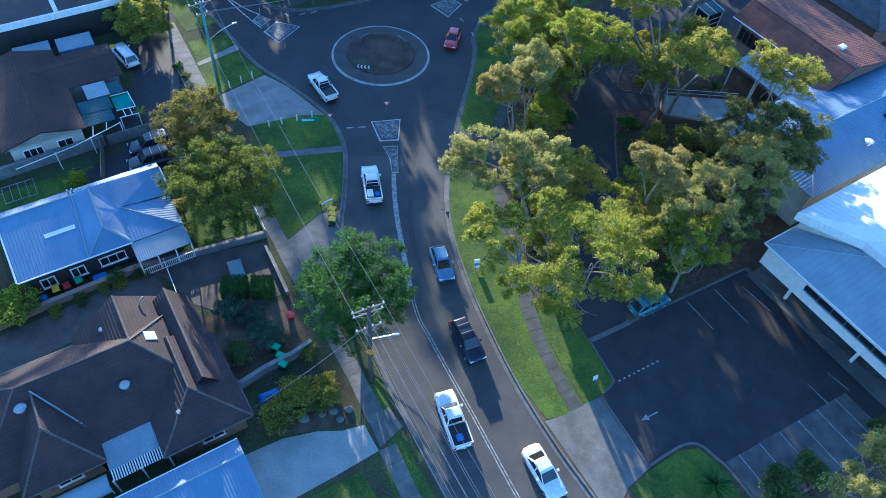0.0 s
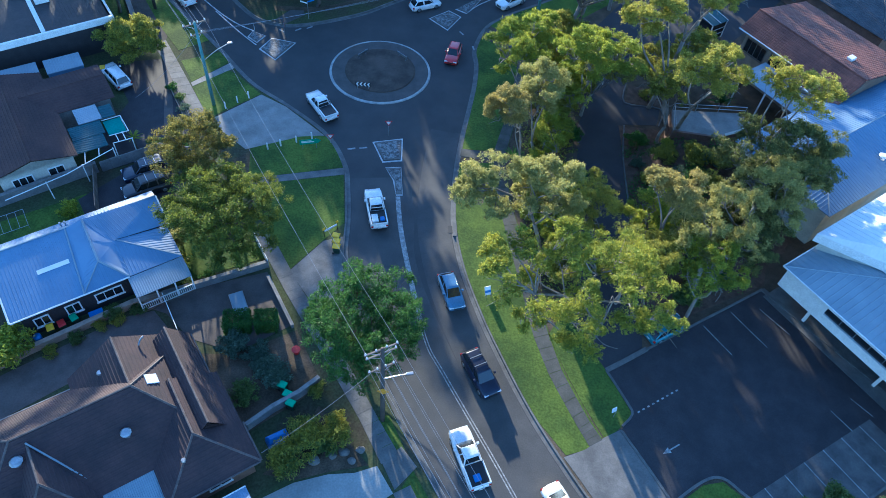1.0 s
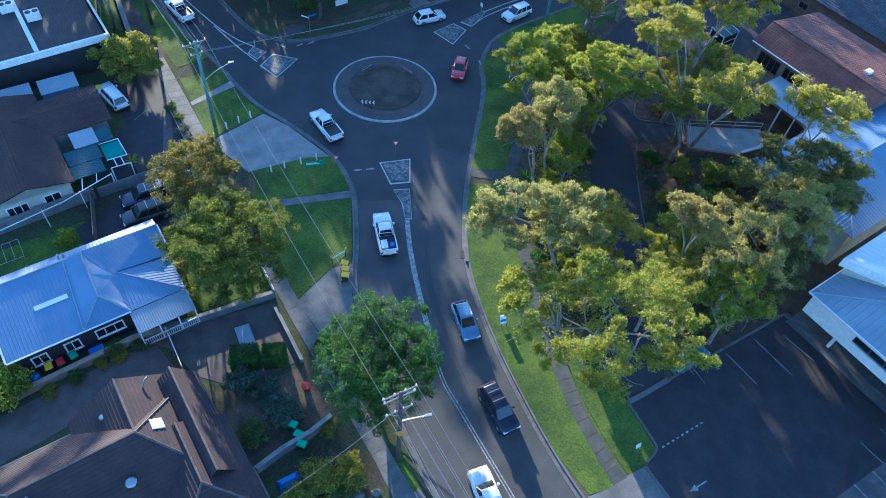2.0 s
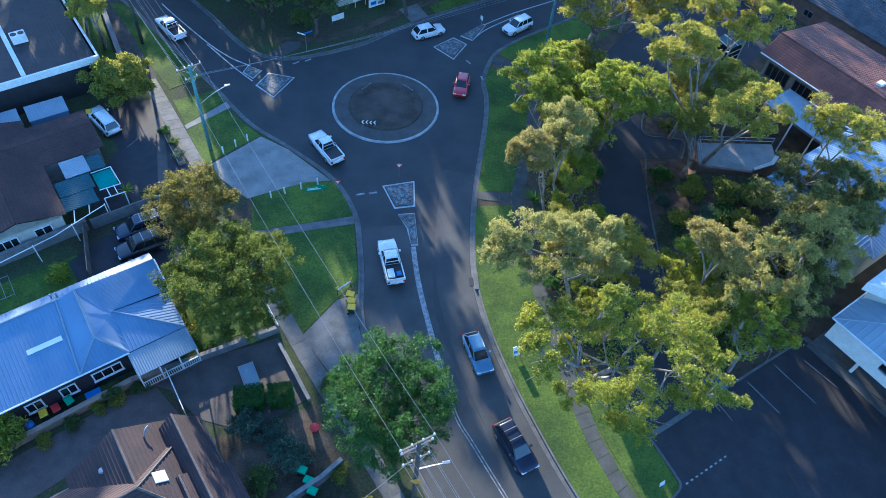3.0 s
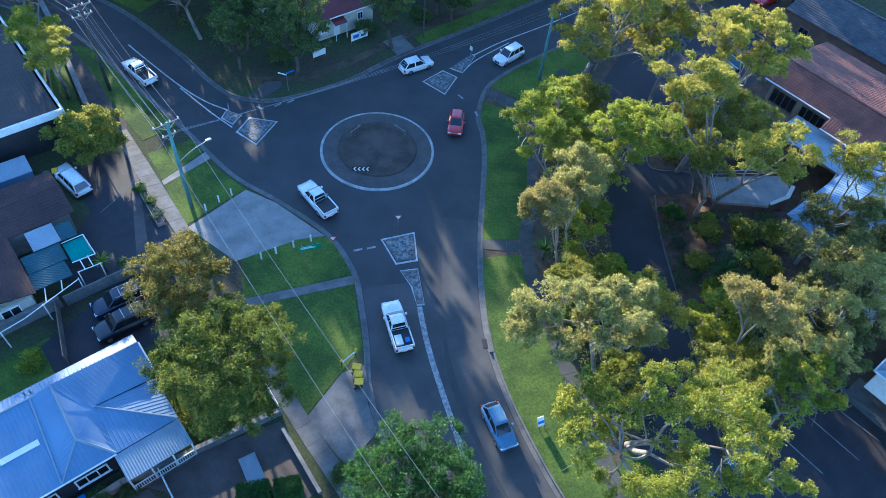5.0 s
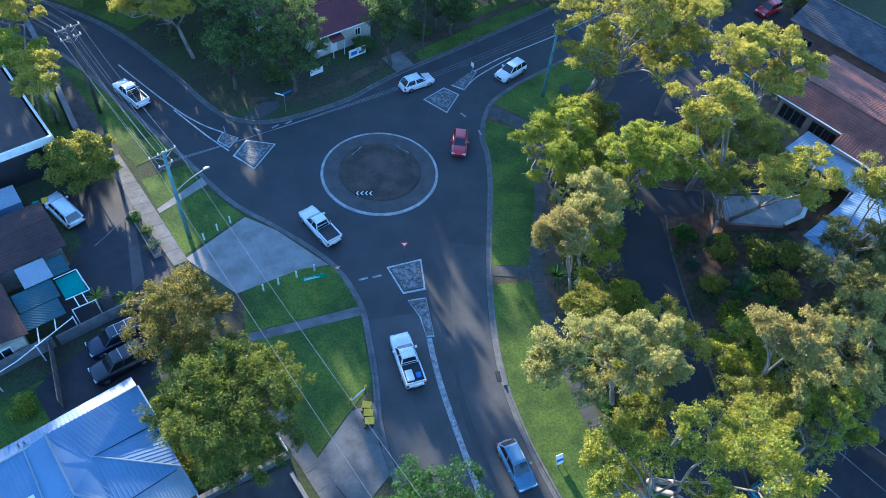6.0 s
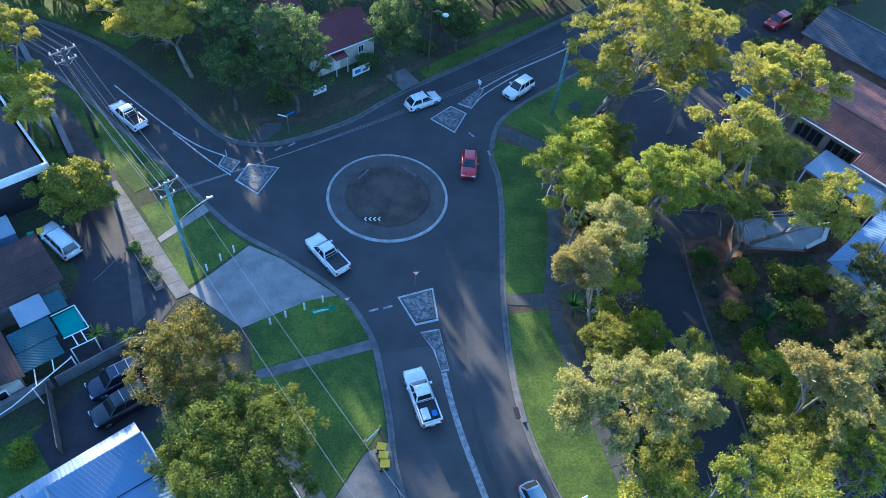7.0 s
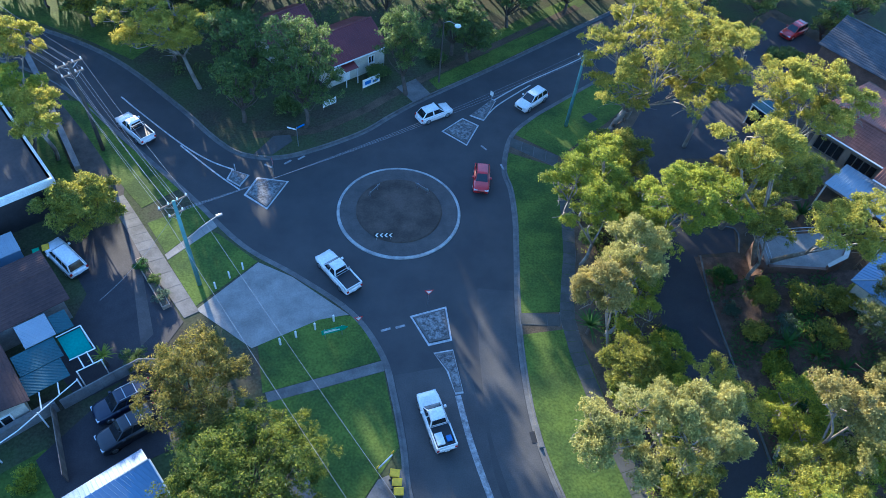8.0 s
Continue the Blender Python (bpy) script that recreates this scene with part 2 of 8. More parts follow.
def structure(name, bm, mat, label, category, smooth=False, kind="structure"):
    return tagged(mesh_object(name, bm, mat, smooth), label, category, "", kind)


def box(bm, x0, x1, y0, y1, z0, z1, bevel=0.0, m=None):
    made = bmesh.ops.create_cube(bm, size=1.0)["verts"]
    t = Matrix.Translation(((x0 + x1) / 2, (y0 + y1) / 2, (z0 + z1) / 2)) @ Matrix.Diagonal((x1 - x0, y1 - y0, z1 - z0, 1))
    bmesh.ops.transform(bm, matrix=(m @ t) if m else t, verts=made)
    if bevel:
        edges = {e for v in made for e in v.link_edges}
        bmesh.ops.bevel(bm, geom=list(edges), offset=bevel, segments=2, profile=0.6, affect="EDGES")
    return bm


def boxed(*a, **k):
    return box(bmesh.new(), *a, **k)


def prism(bm, pts, z0, z1):
    """A slab with the outline pts, from z0 up to z1."""
    low = [bm.verts.new((x, y, z0)) for x, y in pts]
    top = [bm.verts.new((x, y, z1)) for x, y in pts]
    faces = [bm.faces.new(top), bm.faces.new(low[::-1])]
    n = len(pts)
    for f in faces:
        f.normal_update()
    for i in range(n):
        faces.append(bm.faces.new((low[i], low[(i + 1) % n], top[(i + 1) % n], top[i])))
    bmesh.ops.triangulate(bm, faces=faces[:2])
    return bm


def slab(*a):
    return prism(bmesh.new(), *a)


def curve(pts, n=6, closed=False):
    """A smooth line through the points."""
    out = []
    c = len(pts)
    for i in range(c if closed else c - 1):
        p = [Vector(pts[(i + j) % c] if closed else pts[min(max(i + j, 0), c - 1)]) for j in (-1, 0, 1, 2)]
        for s in range(n):
            t = s / n
            q = 0.5 * (2 * p[1] + (p[2] - p[0]) * t + (2 * p[0] - 5 * p[1] + 4 * p[2] - p[3]) * t * t
                       + (3 * p[1] - p[0] - 3 * p[2] + p[3]) * t ** 3)
            out.append(tuple(q))
    if not closed:
        out.append(tuple(pts[-1]))
    return out


def shifted(line, off):
    """The plan line moved to its left by off."""
    out = []
    for i, p in enumerate(line):
        a, b = line[max(i - 1, 0)], line[min(i + 1, len(line) - 1)]
        d = Vector((b[0] - a[0], b[1] - a[1])).normalized()
        out.append((p[0] - d.y * off, p[1] + d.x * off))
    return out


def ribbon(bm, line, a, b, z0, z1):
    """A solid strip along a plan line, from offset a to offset b."""
    p, q = shifted(line, a), shifted(line, b)
    rows = [[bm.verts.new((*p[i], z0)), bm.verts.new((*p[i], z1)), bm.verts.new((*q[i], z1)), bm.verts.new((*q[i], z0))]
            for i in range(len(line))]
    for r, s in zip(rows, rows[1:]):
        for j in range(4):
            bm.faces.new((r[j], r[(j + 1) % 4], s[(j + 1) % 4], s[j]))
    bm.faces.new(rows[0])
    bm.faces.new(rows[-1][::-1])
    return bm


def tube(bm, pts, r0, r1, sides=6):
    """A tapered round bar along 3D points."""
    rings = []
    for i, p in enumerate(pts):
        p = Vector(p)
        d = (Vector(pts[min(i + 1, len(pts) - 1)]) - Vector(pts[max(i - 1, 0)])).normalized()
        a = d.orthogonal().normalized() if abs(d.z) > 0.95 else d.cross(Vector((0, 0, 1))).normalized()
        b = d.cross(a)
        r = r0 + (r1 - r0) * i / max(len(pts) - 1, 1)
        rings.append([bm.verts.new(p + r * (math.cos(2 * math.pi * j / sides) * a + math.sin(2 * math.pi * j / sides) * b))
                      for j in range(sides)])
    for r, s in zip(rings, rings[1:]):
        for j in range(sides):
            bm.faces.new((r[j], r[(j + 1) % sides], s[(j + 1) % sides], s[j]))
    bm.faces.new(rings[0][::-1])
    bm.faces.new(rings[-1])
    return bm


def disc(bm, x, y, r0, r1, z0, z1, n=32):
    """A round drum or cone frustum."""
    return tube(bm, [(x, y, z0), (x, y, z1)], r0, r1, n)


def cells(outline_a, outline_b, count):
    """Cuts the band between two plan lines of equal length into four-sided pieces."""
    out = []
    for i in range(count):
        s, t = i / count, (i + 1) / count

        def at(line, f):
            f *= len(line) - 1
            j = min(int(f), len(line) - 2)
            return tuple(Vector(line[j]).lerp(Vector(line[j + 1]), f - j))
        out.append([at(outline_a, s), at(outline_a, t), at(outline_b, t), at(outline_b, s)])
    return out


# ---------------------------------------------------------------- ground and streets
KERB_W = curve([(44, -42), (10, 11), (3.8, 20.1), (0, 26), (-1.8, 28.9), (-5.2, 35.4), (-8.0, 42), (-9.3, 46.8), (-9.6, 50.7),
                (-10.2, 55), (-11.1, 59), (-13.8, 63.5), (-19, 67.8), (-24.3, 71.6), (-30.4, 78.4), (-38.8, 87.2), (-44.5, 93.2),
                (-52, 98.6), (-75, 108), (-140, 135)])
KERB_E = curve([(57, -40), (22, 12.2), (15.6, 21.3), (12.7, 25.3), (9, 31.3), (5.7, 38.1), (4.1, 42), (2.7, 46.1), (1.7, 50.7),
                (1.4, 55), (1.5, 60), (1.9, 64.8), (2.6, 70.5), (3.1, 75), (3.2, 79), (2.9, 82.3), (4.3, 87.3), (6.9, 90.4),
                (10.7, 93.5), (22, 102), (60, 130), (140, 190)])
KERB_N = curve([(-140, 144), (-80, 116), (-62, 110.5), (-50, 105.8), (-41.5, 100.4), (-33.1, 92.1), (-29.4, 87.8), (-26.6, 85.1),
                (-24.2, 84.1), (-21.4, 84), (-17.8, 85.3), (-12.8, 88.1), (-9.5, 91), (-5.4, 94.3), (3.6, 100.6), (14.5, 108.6),
                (60, 142), (140, 202)])
RISE = 0.13                    # height of the blocks over the road

structure("ground", slab([(-2500, -2500), (2500, -2500), (2500, 2500), (-2500, 2500)], -0.6, -0.1), LAND,
          "rough grass and soil reaching to the horizon", "ground")
road = thing("road", "dark asphalt street with a roundabout and worn patches", "road", kind="structure")
part("road_surface", slab([(-150, -60), (150, -60), (150, 210), (-150, 210)], -0.3, 0.0), ASPHALT, road)
block_w = structure("ground_west", slab([(-150, -60), *[p[:2] for p in KERB_W], (-150, 135)], -0.3, RISE), LAND,
                    "raised block of patchy grass and soil behind the kerb", "ground")
block_e = structure("ground_east", slab([(150, -60), (150, 190), *[p[:2] for p in KERB_E[::-1]]], -0.3, RISE), SOIL,
                    "raised block of leaf-littered soil behind the kerb", "ground")
block_n = structure("ground_north", slab([(-150, 215), (-150, 144), *[p[:2] for p in KERB_N], (150, 202), (150, 215)], -0.3, RISE), LAND,
                    "raised block of dry grass and soil under trees", "ground")


def near(p):
    return -62 < p[0] < 30 and 12 < p[1] < 126


def kerb(line, side, name):
    """Kerb stones and a flat gutter along a street edge, cut into lengths; side +1 has the block on the line's left."""
    line = [p for p in line if near(p)]
    k = thing(name, "weathered concrete kerb and gutter beside the asphalt", "kerb", kind="structure")
    step = 3
    for i in range(0, len(line) - 1, step):
        piece = line[i:i + step + 1]
        bm = bmesh.new()
        ribbon(bm, piece, -0.04 * side, 0.14 * side, -0.1, RISE + 0.025)
        ribbon(bm, piece, -0.42 * side, -0.04 * side, -0.1, 0.012)
        part("kerb_stone", bm, KERB, k)
    return k


kerb(KERB_W, 1, "kerb_west")
kerb(KERB_E, -1, "kerb_east")
kerb(KERB_N, 1, "kerb_north")


def patch(name, pts, mat, label, category, top=0.02, base=None, smooth=0):
    """A laid surface on a block: lawn, path, drive."""
    if smooth:
        pts = [p[:2] for p in curve(pts, smooth, True)]
    return structure(name, slab(pts, RISE - 0.12 if base is None else base, RISE + top), mat, label, category)


# lighter worn wheel tracks and old resurfacing on the approach road
MAIN_CENTRE = curve([(16.5, 9.5), (9.5, 20.7), (5.7, 27.1), (1.4, 34.2), (-0.5, 37.7), (-2.7, 45.4), (-4.0, 50.7), (-4.7, 55.0)])
bm = bmesh.new()
ribbon(bm, [p for p in KERB_W if p[1] < 57 and near(p)], -7.0, -0.5, -0.02, 0.004)
part("old_surface", bm, ASPHALT_OLD, road, "older paler asphalt on the approach lanes")
bm = bmesh.new()
ribbon(bm, [p for p in KERB_E if p[1] < 66 and near(p)], 0.5, 3.9, -0.02, 0.005)
part("old_surface", bm, ASPHALT_OLD, road, "older paler asphalt on the approach lanes")


def line_mark(name, pts, width, mat=PAINT, z=0.016):
    bm = bmesh.new()
    ribbon(bm, pts, -width / 2, width / 2, -0.01, z)
    return part(name, bm, mat, road)


line_mark("centre_line", shifted([p for p in MAIN_CENTRE if p[1] < 41], 0.12), 0.10, PAINT_WORN)
line_mark("centre_line", shifted([p for p in MAIN_CENTRE if p[1] < 41], -0.12), 0.10, PAINT_WORN)
line_mark("centre_line", [p[:2] for p in MAIN_CENTRE if p[1] > 38], 0.5, PAINT_WORN)
line_mark("edge_line", [p[:2] for p in curve([(-39.9, 93.8), (-37.2, 91.0), (-32.1, 86.0), (-28.8, 83.4), (-26.1, 82.0)])], 0.16)
line_mark("edge_line", [p[:2] for p in curve([(-32.1, 85.7), (-28.0, 81.6), (-25.2, 79.1)])], 0.16)
line_mark("edge_line", [p[:2] for p in curve([(3.1, 94.2), (7.4, 97.6), (15.4, 102.9), (30, 113.5)])], 0.16)
line_mark("edge_line", [p[:2] for p in curve([(1.4, 90.5), (3.4, 93.2), (8.0, 97.2)])], 0.16)
for x, y, a in [(-9.3, 62.0, 0.3), (-10.6, 61.7, 0.3), (-22.6, 82.6, 2.6), (-20.6, 83.2, 0.7), (-19.2, 83.9, 0.7), (0.9, 85.7, -0.9), (2.6, 82.6, -1.3)]:
    d = Vector((math.cos(a), math.sin(a))) * 0.45
    line_mark("give_way_dash", [(x - d.x, y - d.y), (x + d.x, y + d.y)], 0.22, PAINT_WORN)

# ---------------------------------------------------------------- the roundabout
RX, RY = -8.95, 76.0
island = thing("roundabout_island", "low earth-covered roundabout island with a pale concrete rim", "traffic island", RX, RY)
bm = bmesh.new()
for r0, r1, z0, z1 in ((6.32, 6.28, 0.0, 0.10), ):
    n = 72
    ring = [[bm.verts.new((r * math.cos(2 * math.pi * i / n), r * math.sin(2 * math.pi * i / n), z)) for i in range(n)]
            for r, z in ((6.34, -0.1), (6.31, 0.085), (6.22, 0.12), (5.95, 0.13), (5.92, -0.1))]
    for a, b in zip(ring, ring[1:]):
        for i in range(n):
            bm.faces.new((a[i], a[(i + 1) % n], b[(i + 1) % n], b[i]))
part("rim", bm, material("painted_rim", (0.45, 0.45, 0.43), (0.24, 0.24, 0.23), 0.7, scale=1.2, fine=8), island, "pale painted concrete rim", True)
bm = bmesh.new()
n = 64
rings = []
for r, z in ((6.02, 0.02), (6.01, 0.145), (4.7, 0.17), (4.45, 0.19)):
    rings.append([bm.verts.new((r * math.cos(2 * math.pi * i / n), r * math.sin(2 * math.pi * i / n), z)) for i in range(n)])
for a, b in zip(rings, rings[1:]):
    for i in range(n):
        bm.faces.new((a[i], a[(i + 1) % n], b[(i + 1) % n], b[i]))
bm.faces.new(rings[-1])
part("apron", bm, material("apron_concrete", (0.092, 0.083, 0.075), (0.062, 0.058, 0.055), 0.85, scale=0.8, fine=6), island, "stained concrete apron")
bm = bmesh.new()
rings = []
n = 72
for j, (r, z) in enumerate(((4.40, 0.1), (4.36, 0.26), (4.2, 0.31), (4.0, 0.26), (2.5, 0.42), (1.0, 0.50))):
    rings.append([bm.verts.new((r * math.cos(2 * math.pi * i / n), r * math.sin(2 * math.pi * i / n),
                                z + (0.04 * noise.noise((i * 0.4, j * 1.7, 2)) if j > 2 else 0))) for i in range(n)])
for a, b in zip(rings, rings[1:]):
    for i in range(n):
        bm.faces.new((a[i], a[(i + 1) % n], b[(i + 1) % n], b[i]))
bm.faces.new(rings[-1])
part("mound", bm, EARTH, island, "bare brown earth mound", True)


def board(parent_name, label, x, y, turn, w, h, mat, legs=True, z=0.5, tilt=0.0, backmat=None):
    s = thing(parent_name, label, "sign", x, y, RISE, turn)
    m = Matrix.Translation((0, 0, z + h / 2)) @ Matrix.Rotation(tilt, 4, "X")
    part("panel", boxed(-w / 2, w / 2, -0.02, 0.02, -h / 2, h / 2, m=m), mat, s)
    if legs:
        for u in (-w * 0.36, w * 0.36):
            part("post", tube(bmesh.new(), [(u, 0.05, -0.2), (u, 0.05, z + h * 0.9)], 0.03, 0.03, 8), STEEL, s)
    return s


# chevron boards on the island: one faces the approach road, the others face the side streets
s = board("chevron_sign", "black chevron board with four white arrowheads on the island", RX - 1.65, RY - 4.0, 0.0, 1.9, 0.55, BLACK, z=0.55, tilt=radians(-18))
m = Matrix.Translation((0, 0, 0.825)) @ Matrix.Rotation(radians(-18), 4, "X")
for i in range(4):
    bm = bmesh.new()
    u = -0.68 + i * 0.45
    pts = [(u - 0.16, 0.0), (u + 0.05, 0.22), (u + 0.2, 0.22), (u, 0.0), (u + 0.2, -0.22), (u + 0.05, -0.22)]
    a = [bm.verts.new(m @ Vector((x, -0.03, z))) for x, z in pts]
    b = [bm.verts.new(m @ Vector((x, -0.022, z))) for x, z in pts]
    for j in range(6):
        bm.faces.new((a[j], a[(j + 1) % 6], b[(j + 1) % 6], b[j]))
    for q in (a, b):
        bm.faces.new((q[0], q[1], q[2], q[3]))
        bm.faces.new((q[0], q[3], q[4], q[5]))
    part("arrowhead", bm, WHITE, s, "white arrowhead")
board("chevron_sign", "back of a metal chevron board on the island", RX - 2.5, RY + 2.3, radians(52), 1.7, 0.5, STEEL, z=0.45, tilt=radians(15))
board("chevron_sign", "back of a metal chevron board on the island", RX + 2.5, RY + 2.6, radians(-40), 1.7, 0.5, STEEL, z=0.45, tilt=radians(15))


def splitter(name, pts, label, inner=0.35):
    """A kerbed traffic island: painted border, raised paving, worn stones."""
    c = Vector((sum(p[0] for p in pts) / len(pts), sum(p[1] for p in pts) / len(pts)))
    t = thing(name, label, "traffic island", c.x, c.y)
    loc = [(p[0] - c.x, p[1] - c.y) for p in pts]

    def shrunk(d):
        return [tuple(Vector(p) * max(0.0, 1 - d / max(Vector(p).length, 0.01))) for p in loc]
    bm = bmesh.new()
    n = len(loc)
    rows = [[bm.verts.new((*p, z)) for p in q] for q, z in ((loc, -0.02), (loc, 0.018), (shrunk(0.26), 0.018), (shrunk(0.26), -0.02))]
    for a, b in zip(rows, rows[1:]):
        for i in range(n):
            bm.faces.new((a[i], a[(i + 1) % n], b[(i + 1) % n], b[i]))
    part("painted_border", bm, PAINT, t, "white painted border")
    part("island_kerb", slab(shrunk(inner), -0.02, 0.12), KERB, t)
    part("paving", slab(shrunk(inner + 0.22), 0.0, 0.135), ISLAND_BRICK, t, "mottled grey paving")
    return t


splitter("splitter_island", [(-8.4, 63.1), (-5.0, 64.1), (-4.75, 60.4), (-6.9, 59.9)], "kerbed splitter island with white painted border")
splitter("splitter_island", [(-6.5, 59.2), (-4.75, 59.5), (-4.2, 55.2), (-4.9, 55.1), (-5.5, 57.4)], "narrow tapered splitter island with white border", 0.2)
splitter("splitter_island", [(-3.7, 88.4), (-1.05, 90.8), (0.75, 89.5), (-1.0, 86.0)], "kerbed splitter island with white painted border")
splitter("splitter_island", [(-0.2, 91.2), (2.9, 94.4), (3.3, 94.0), (1.4, 90.3)], "tapered splitter island with white border", 0.25)
splitter("splitter_island", [(-24.7, 78.3), (-23.6, 80.9), (-20.3, 80.3), (-22.2, 76.3)], "kerbed splitter island with white painted border")
splitter("splitter_island", [(-26.7, 80.6), (-26.3, 82.0), (-24.4, 81.2), (-25.2, 79.5)], "small tapered splitter island with white border", 0.25)


def post_sign(name, label, x, y, turn, kind_of, h=2.0, base=0.12):
    s = thing(name, label, "sign", x, y, base, turn)
    part("post", tube(bmesh.new(), [(0, 0, -0.2), (0, 0, h)], 0.035, 0.03, 8), STEEL, s)
    if kind_of == "triangle":
        plate = None
        for tri, y0, mat_ in (([(-0.42, h), (0.42, h), (0, h - 0.72)], -0.05, RED_PLASTIC), ([(-0.27, h - 0.09), (0.27, h - 0.09), (0, h - 0.55)], -0.056, WHITE)):
            bm = bmesh.new()
            a, b = [bm.verts.new((u, y0, v)) for u, v in tri], [bm.verts.new((u, -0.035, v)) for u, v in tri]
            bm.faces.new(a), bm.faces.new(b)
            for j in range(3):
                bm.faces.new((a[j], a[(j + 1) % 3], b[(j + 1) % 3], b[j]))
            plate = part("panel", bm, mat_, plate or s, "red sign border" if plate is None else "white sign face")
    else:
        part("panel", boxed(-0.25, 0.25, -0.05, -0.03, h - 0.6, h), WHITE if kind_of == "white" else BLACK, s)
    return s


post_sign("give_way_sign", "give-way sign on a grey steel post", -6.7, 64.4, 0.1, "triangle", 2.1)
post_sign("give_way_sign", "give-way sign on a grey steel post", -21.9, 81.2, 1.9, "triangle", 2.1)
post_sign("island_sign", "small white sign on a post in the island", -25.7, 80.9, 1.9, "white", 1.6)
post_sign("island_sign", "small white sign on a post in the island", 2.6, 93.6, -0.9, "white", 1.6)
post_sign("give_way_sign", "give-way sign seen on a grey steel post", -13.0, 62.2, 0.2, "triangle", 1.3, RISE)

# ---------------------------------------------------------------- verges, paths and drives on the west side
patch("lawn", [(-30.7, 69.7), (-27.3, 73.4), (-26.4, 72.9), (-22.5, 69.5), (-27.4, 64.5)], GRASS, "mown green verge around a power pole", "lawn")
patch("lawn", [(-33.4, 74.4), (-29.0, 76.9), (-27.6, 74.9), (-31.0, 70.6)], GRASS, "mown green verge beside the footpath", "lawn")
patch("lawn", [(-43.3, 92.6), (-38.9, 87.0), (-34.6, 82.6), (-31.2, 79.0), (-34.3, 76.4), (-37.6, 80.5), (-42, 87), (-46.5, 93)], GRASS, "sunlit strip of verge grass", "lawn")
patch("lawn", [(-21.6, 60.2), (-17.5, 62.5), (-15.3, 63.4), (-13.5, 63.1), (-11.8, 60.6), (-11.1, 58.5), (-15.7, 57.15), (-20.8, 55.7)], GRASS, "mown verge grass by the roundabout", "lawn")
patch("lawn", [(-20.5, 54.75), (-15.4, 56.1), (-10.85, 57.4), (-10.5, 55), (-9.8, 50.6), (-11.6, 48.0), (-14.1, 44.2), (-16.3, 47.6), (-18.6, 51)], GRASS, "wide mown verge beside the approach road", "lawn")
patch("lawn", [(-24.5, 41.2), (-16.8, 45.2), (-18.6, 48.6), (-22.0, 54.5), (-27, 51.5)], GRASS, "shaded front lawn under a tree", "lawn")
patch("lawn", [(-4.5, 29.4), (-3.0, 29.9), (-1.4, 26.9), (-2.8, 26.1)], GRASS, "small patch of verge grass by the pole", "lawn")
patch("lawn", [(-0.6, 25.3), (3.2, 19.5), (9.5, 10.6), (6.4, 9.0), (0.6, 18.2), (-1.8, 23.0)], GRASS, "strip of verge grass by the drive", "lawn")
patch("lawn", [(-3.2, 21.5), (-8.6, 17.6), (-5.0, 11.5), (2.5, 14.5)], GRASS, "front lawn beside a concrete drive", "lawn")
patch("lawn", [(-46, 45), (-36.5, 51.5), (-33.5, 47.2), (-42.5, 40.5)], GRASS, "fenced back lawn in shade", "lawn")


def slab_path(name, a, b, count, mat, label, category="footpath", top=0.035):
    """A path of separate slabs with joints between two edge lines."""
    p = thing(name, label, category, kind="structure")
    part("bedding", slab([*[q[:2] for q in a], *[q[:2] for q in b[::-1]]], RISE - 0.1, RISE + top - 0.018), CONCRETE_DARK, p)
    for q in cells([x[:2] for x in a], [x[:2] for x in b], count):
        c = Vector((sum(v[0] for v in q) / 4, sum(v[1] for v in q) / 4))
        inset = [tuple(c + (Vector(v) - c) * (1 - 0.03 / max((Vector(v) - c).length, 0.05))) for v in q]
        part("slab", slab(inset, RISE - 0.05, RISE + top), mat, p)
    return p


# the darker concrete stands in for shade on this sunlit path
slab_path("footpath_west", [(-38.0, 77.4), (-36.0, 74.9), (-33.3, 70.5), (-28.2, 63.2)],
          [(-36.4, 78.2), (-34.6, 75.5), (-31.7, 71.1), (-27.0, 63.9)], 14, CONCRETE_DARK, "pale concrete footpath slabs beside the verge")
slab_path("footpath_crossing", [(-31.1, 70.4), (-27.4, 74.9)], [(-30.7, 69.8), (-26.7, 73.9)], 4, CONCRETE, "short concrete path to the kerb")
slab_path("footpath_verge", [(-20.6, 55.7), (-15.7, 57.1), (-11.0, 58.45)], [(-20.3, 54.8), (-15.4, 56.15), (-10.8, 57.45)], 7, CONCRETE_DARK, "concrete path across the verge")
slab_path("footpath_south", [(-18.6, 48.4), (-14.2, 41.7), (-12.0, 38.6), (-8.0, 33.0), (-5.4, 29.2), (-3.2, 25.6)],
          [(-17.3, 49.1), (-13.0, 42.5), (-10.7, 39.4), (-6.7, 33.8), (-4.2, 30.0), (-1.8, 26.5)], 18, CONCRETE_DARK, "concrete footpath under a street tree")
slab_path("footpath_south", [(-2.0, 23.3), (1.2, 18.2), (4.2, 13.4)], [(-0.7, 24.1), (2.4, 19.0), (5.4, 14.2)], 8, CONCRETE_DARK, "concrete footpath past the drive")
patch("driveway", [(-27.3, 64.1), (-22.4, 69.4), (-19.1, 67.6), (-13.9, 63.3), (-16.5, 62.8), (-22.1, 60.0)], CONCRETE, "broad concrete drive crossing in the sun", "driveway", 0.03)
patch("driveway", [(-14.1, 44.0), (-11.5, 48.0), (-9.6, 48.8), (-9.2, 45.2), (-8.4, 42.6), (-10.7, 39.7), (-12.6, 42.0)], CONCRETE_DARK, "concrete drive crossing with stains, darkened for shade", "driveway", 0.028)
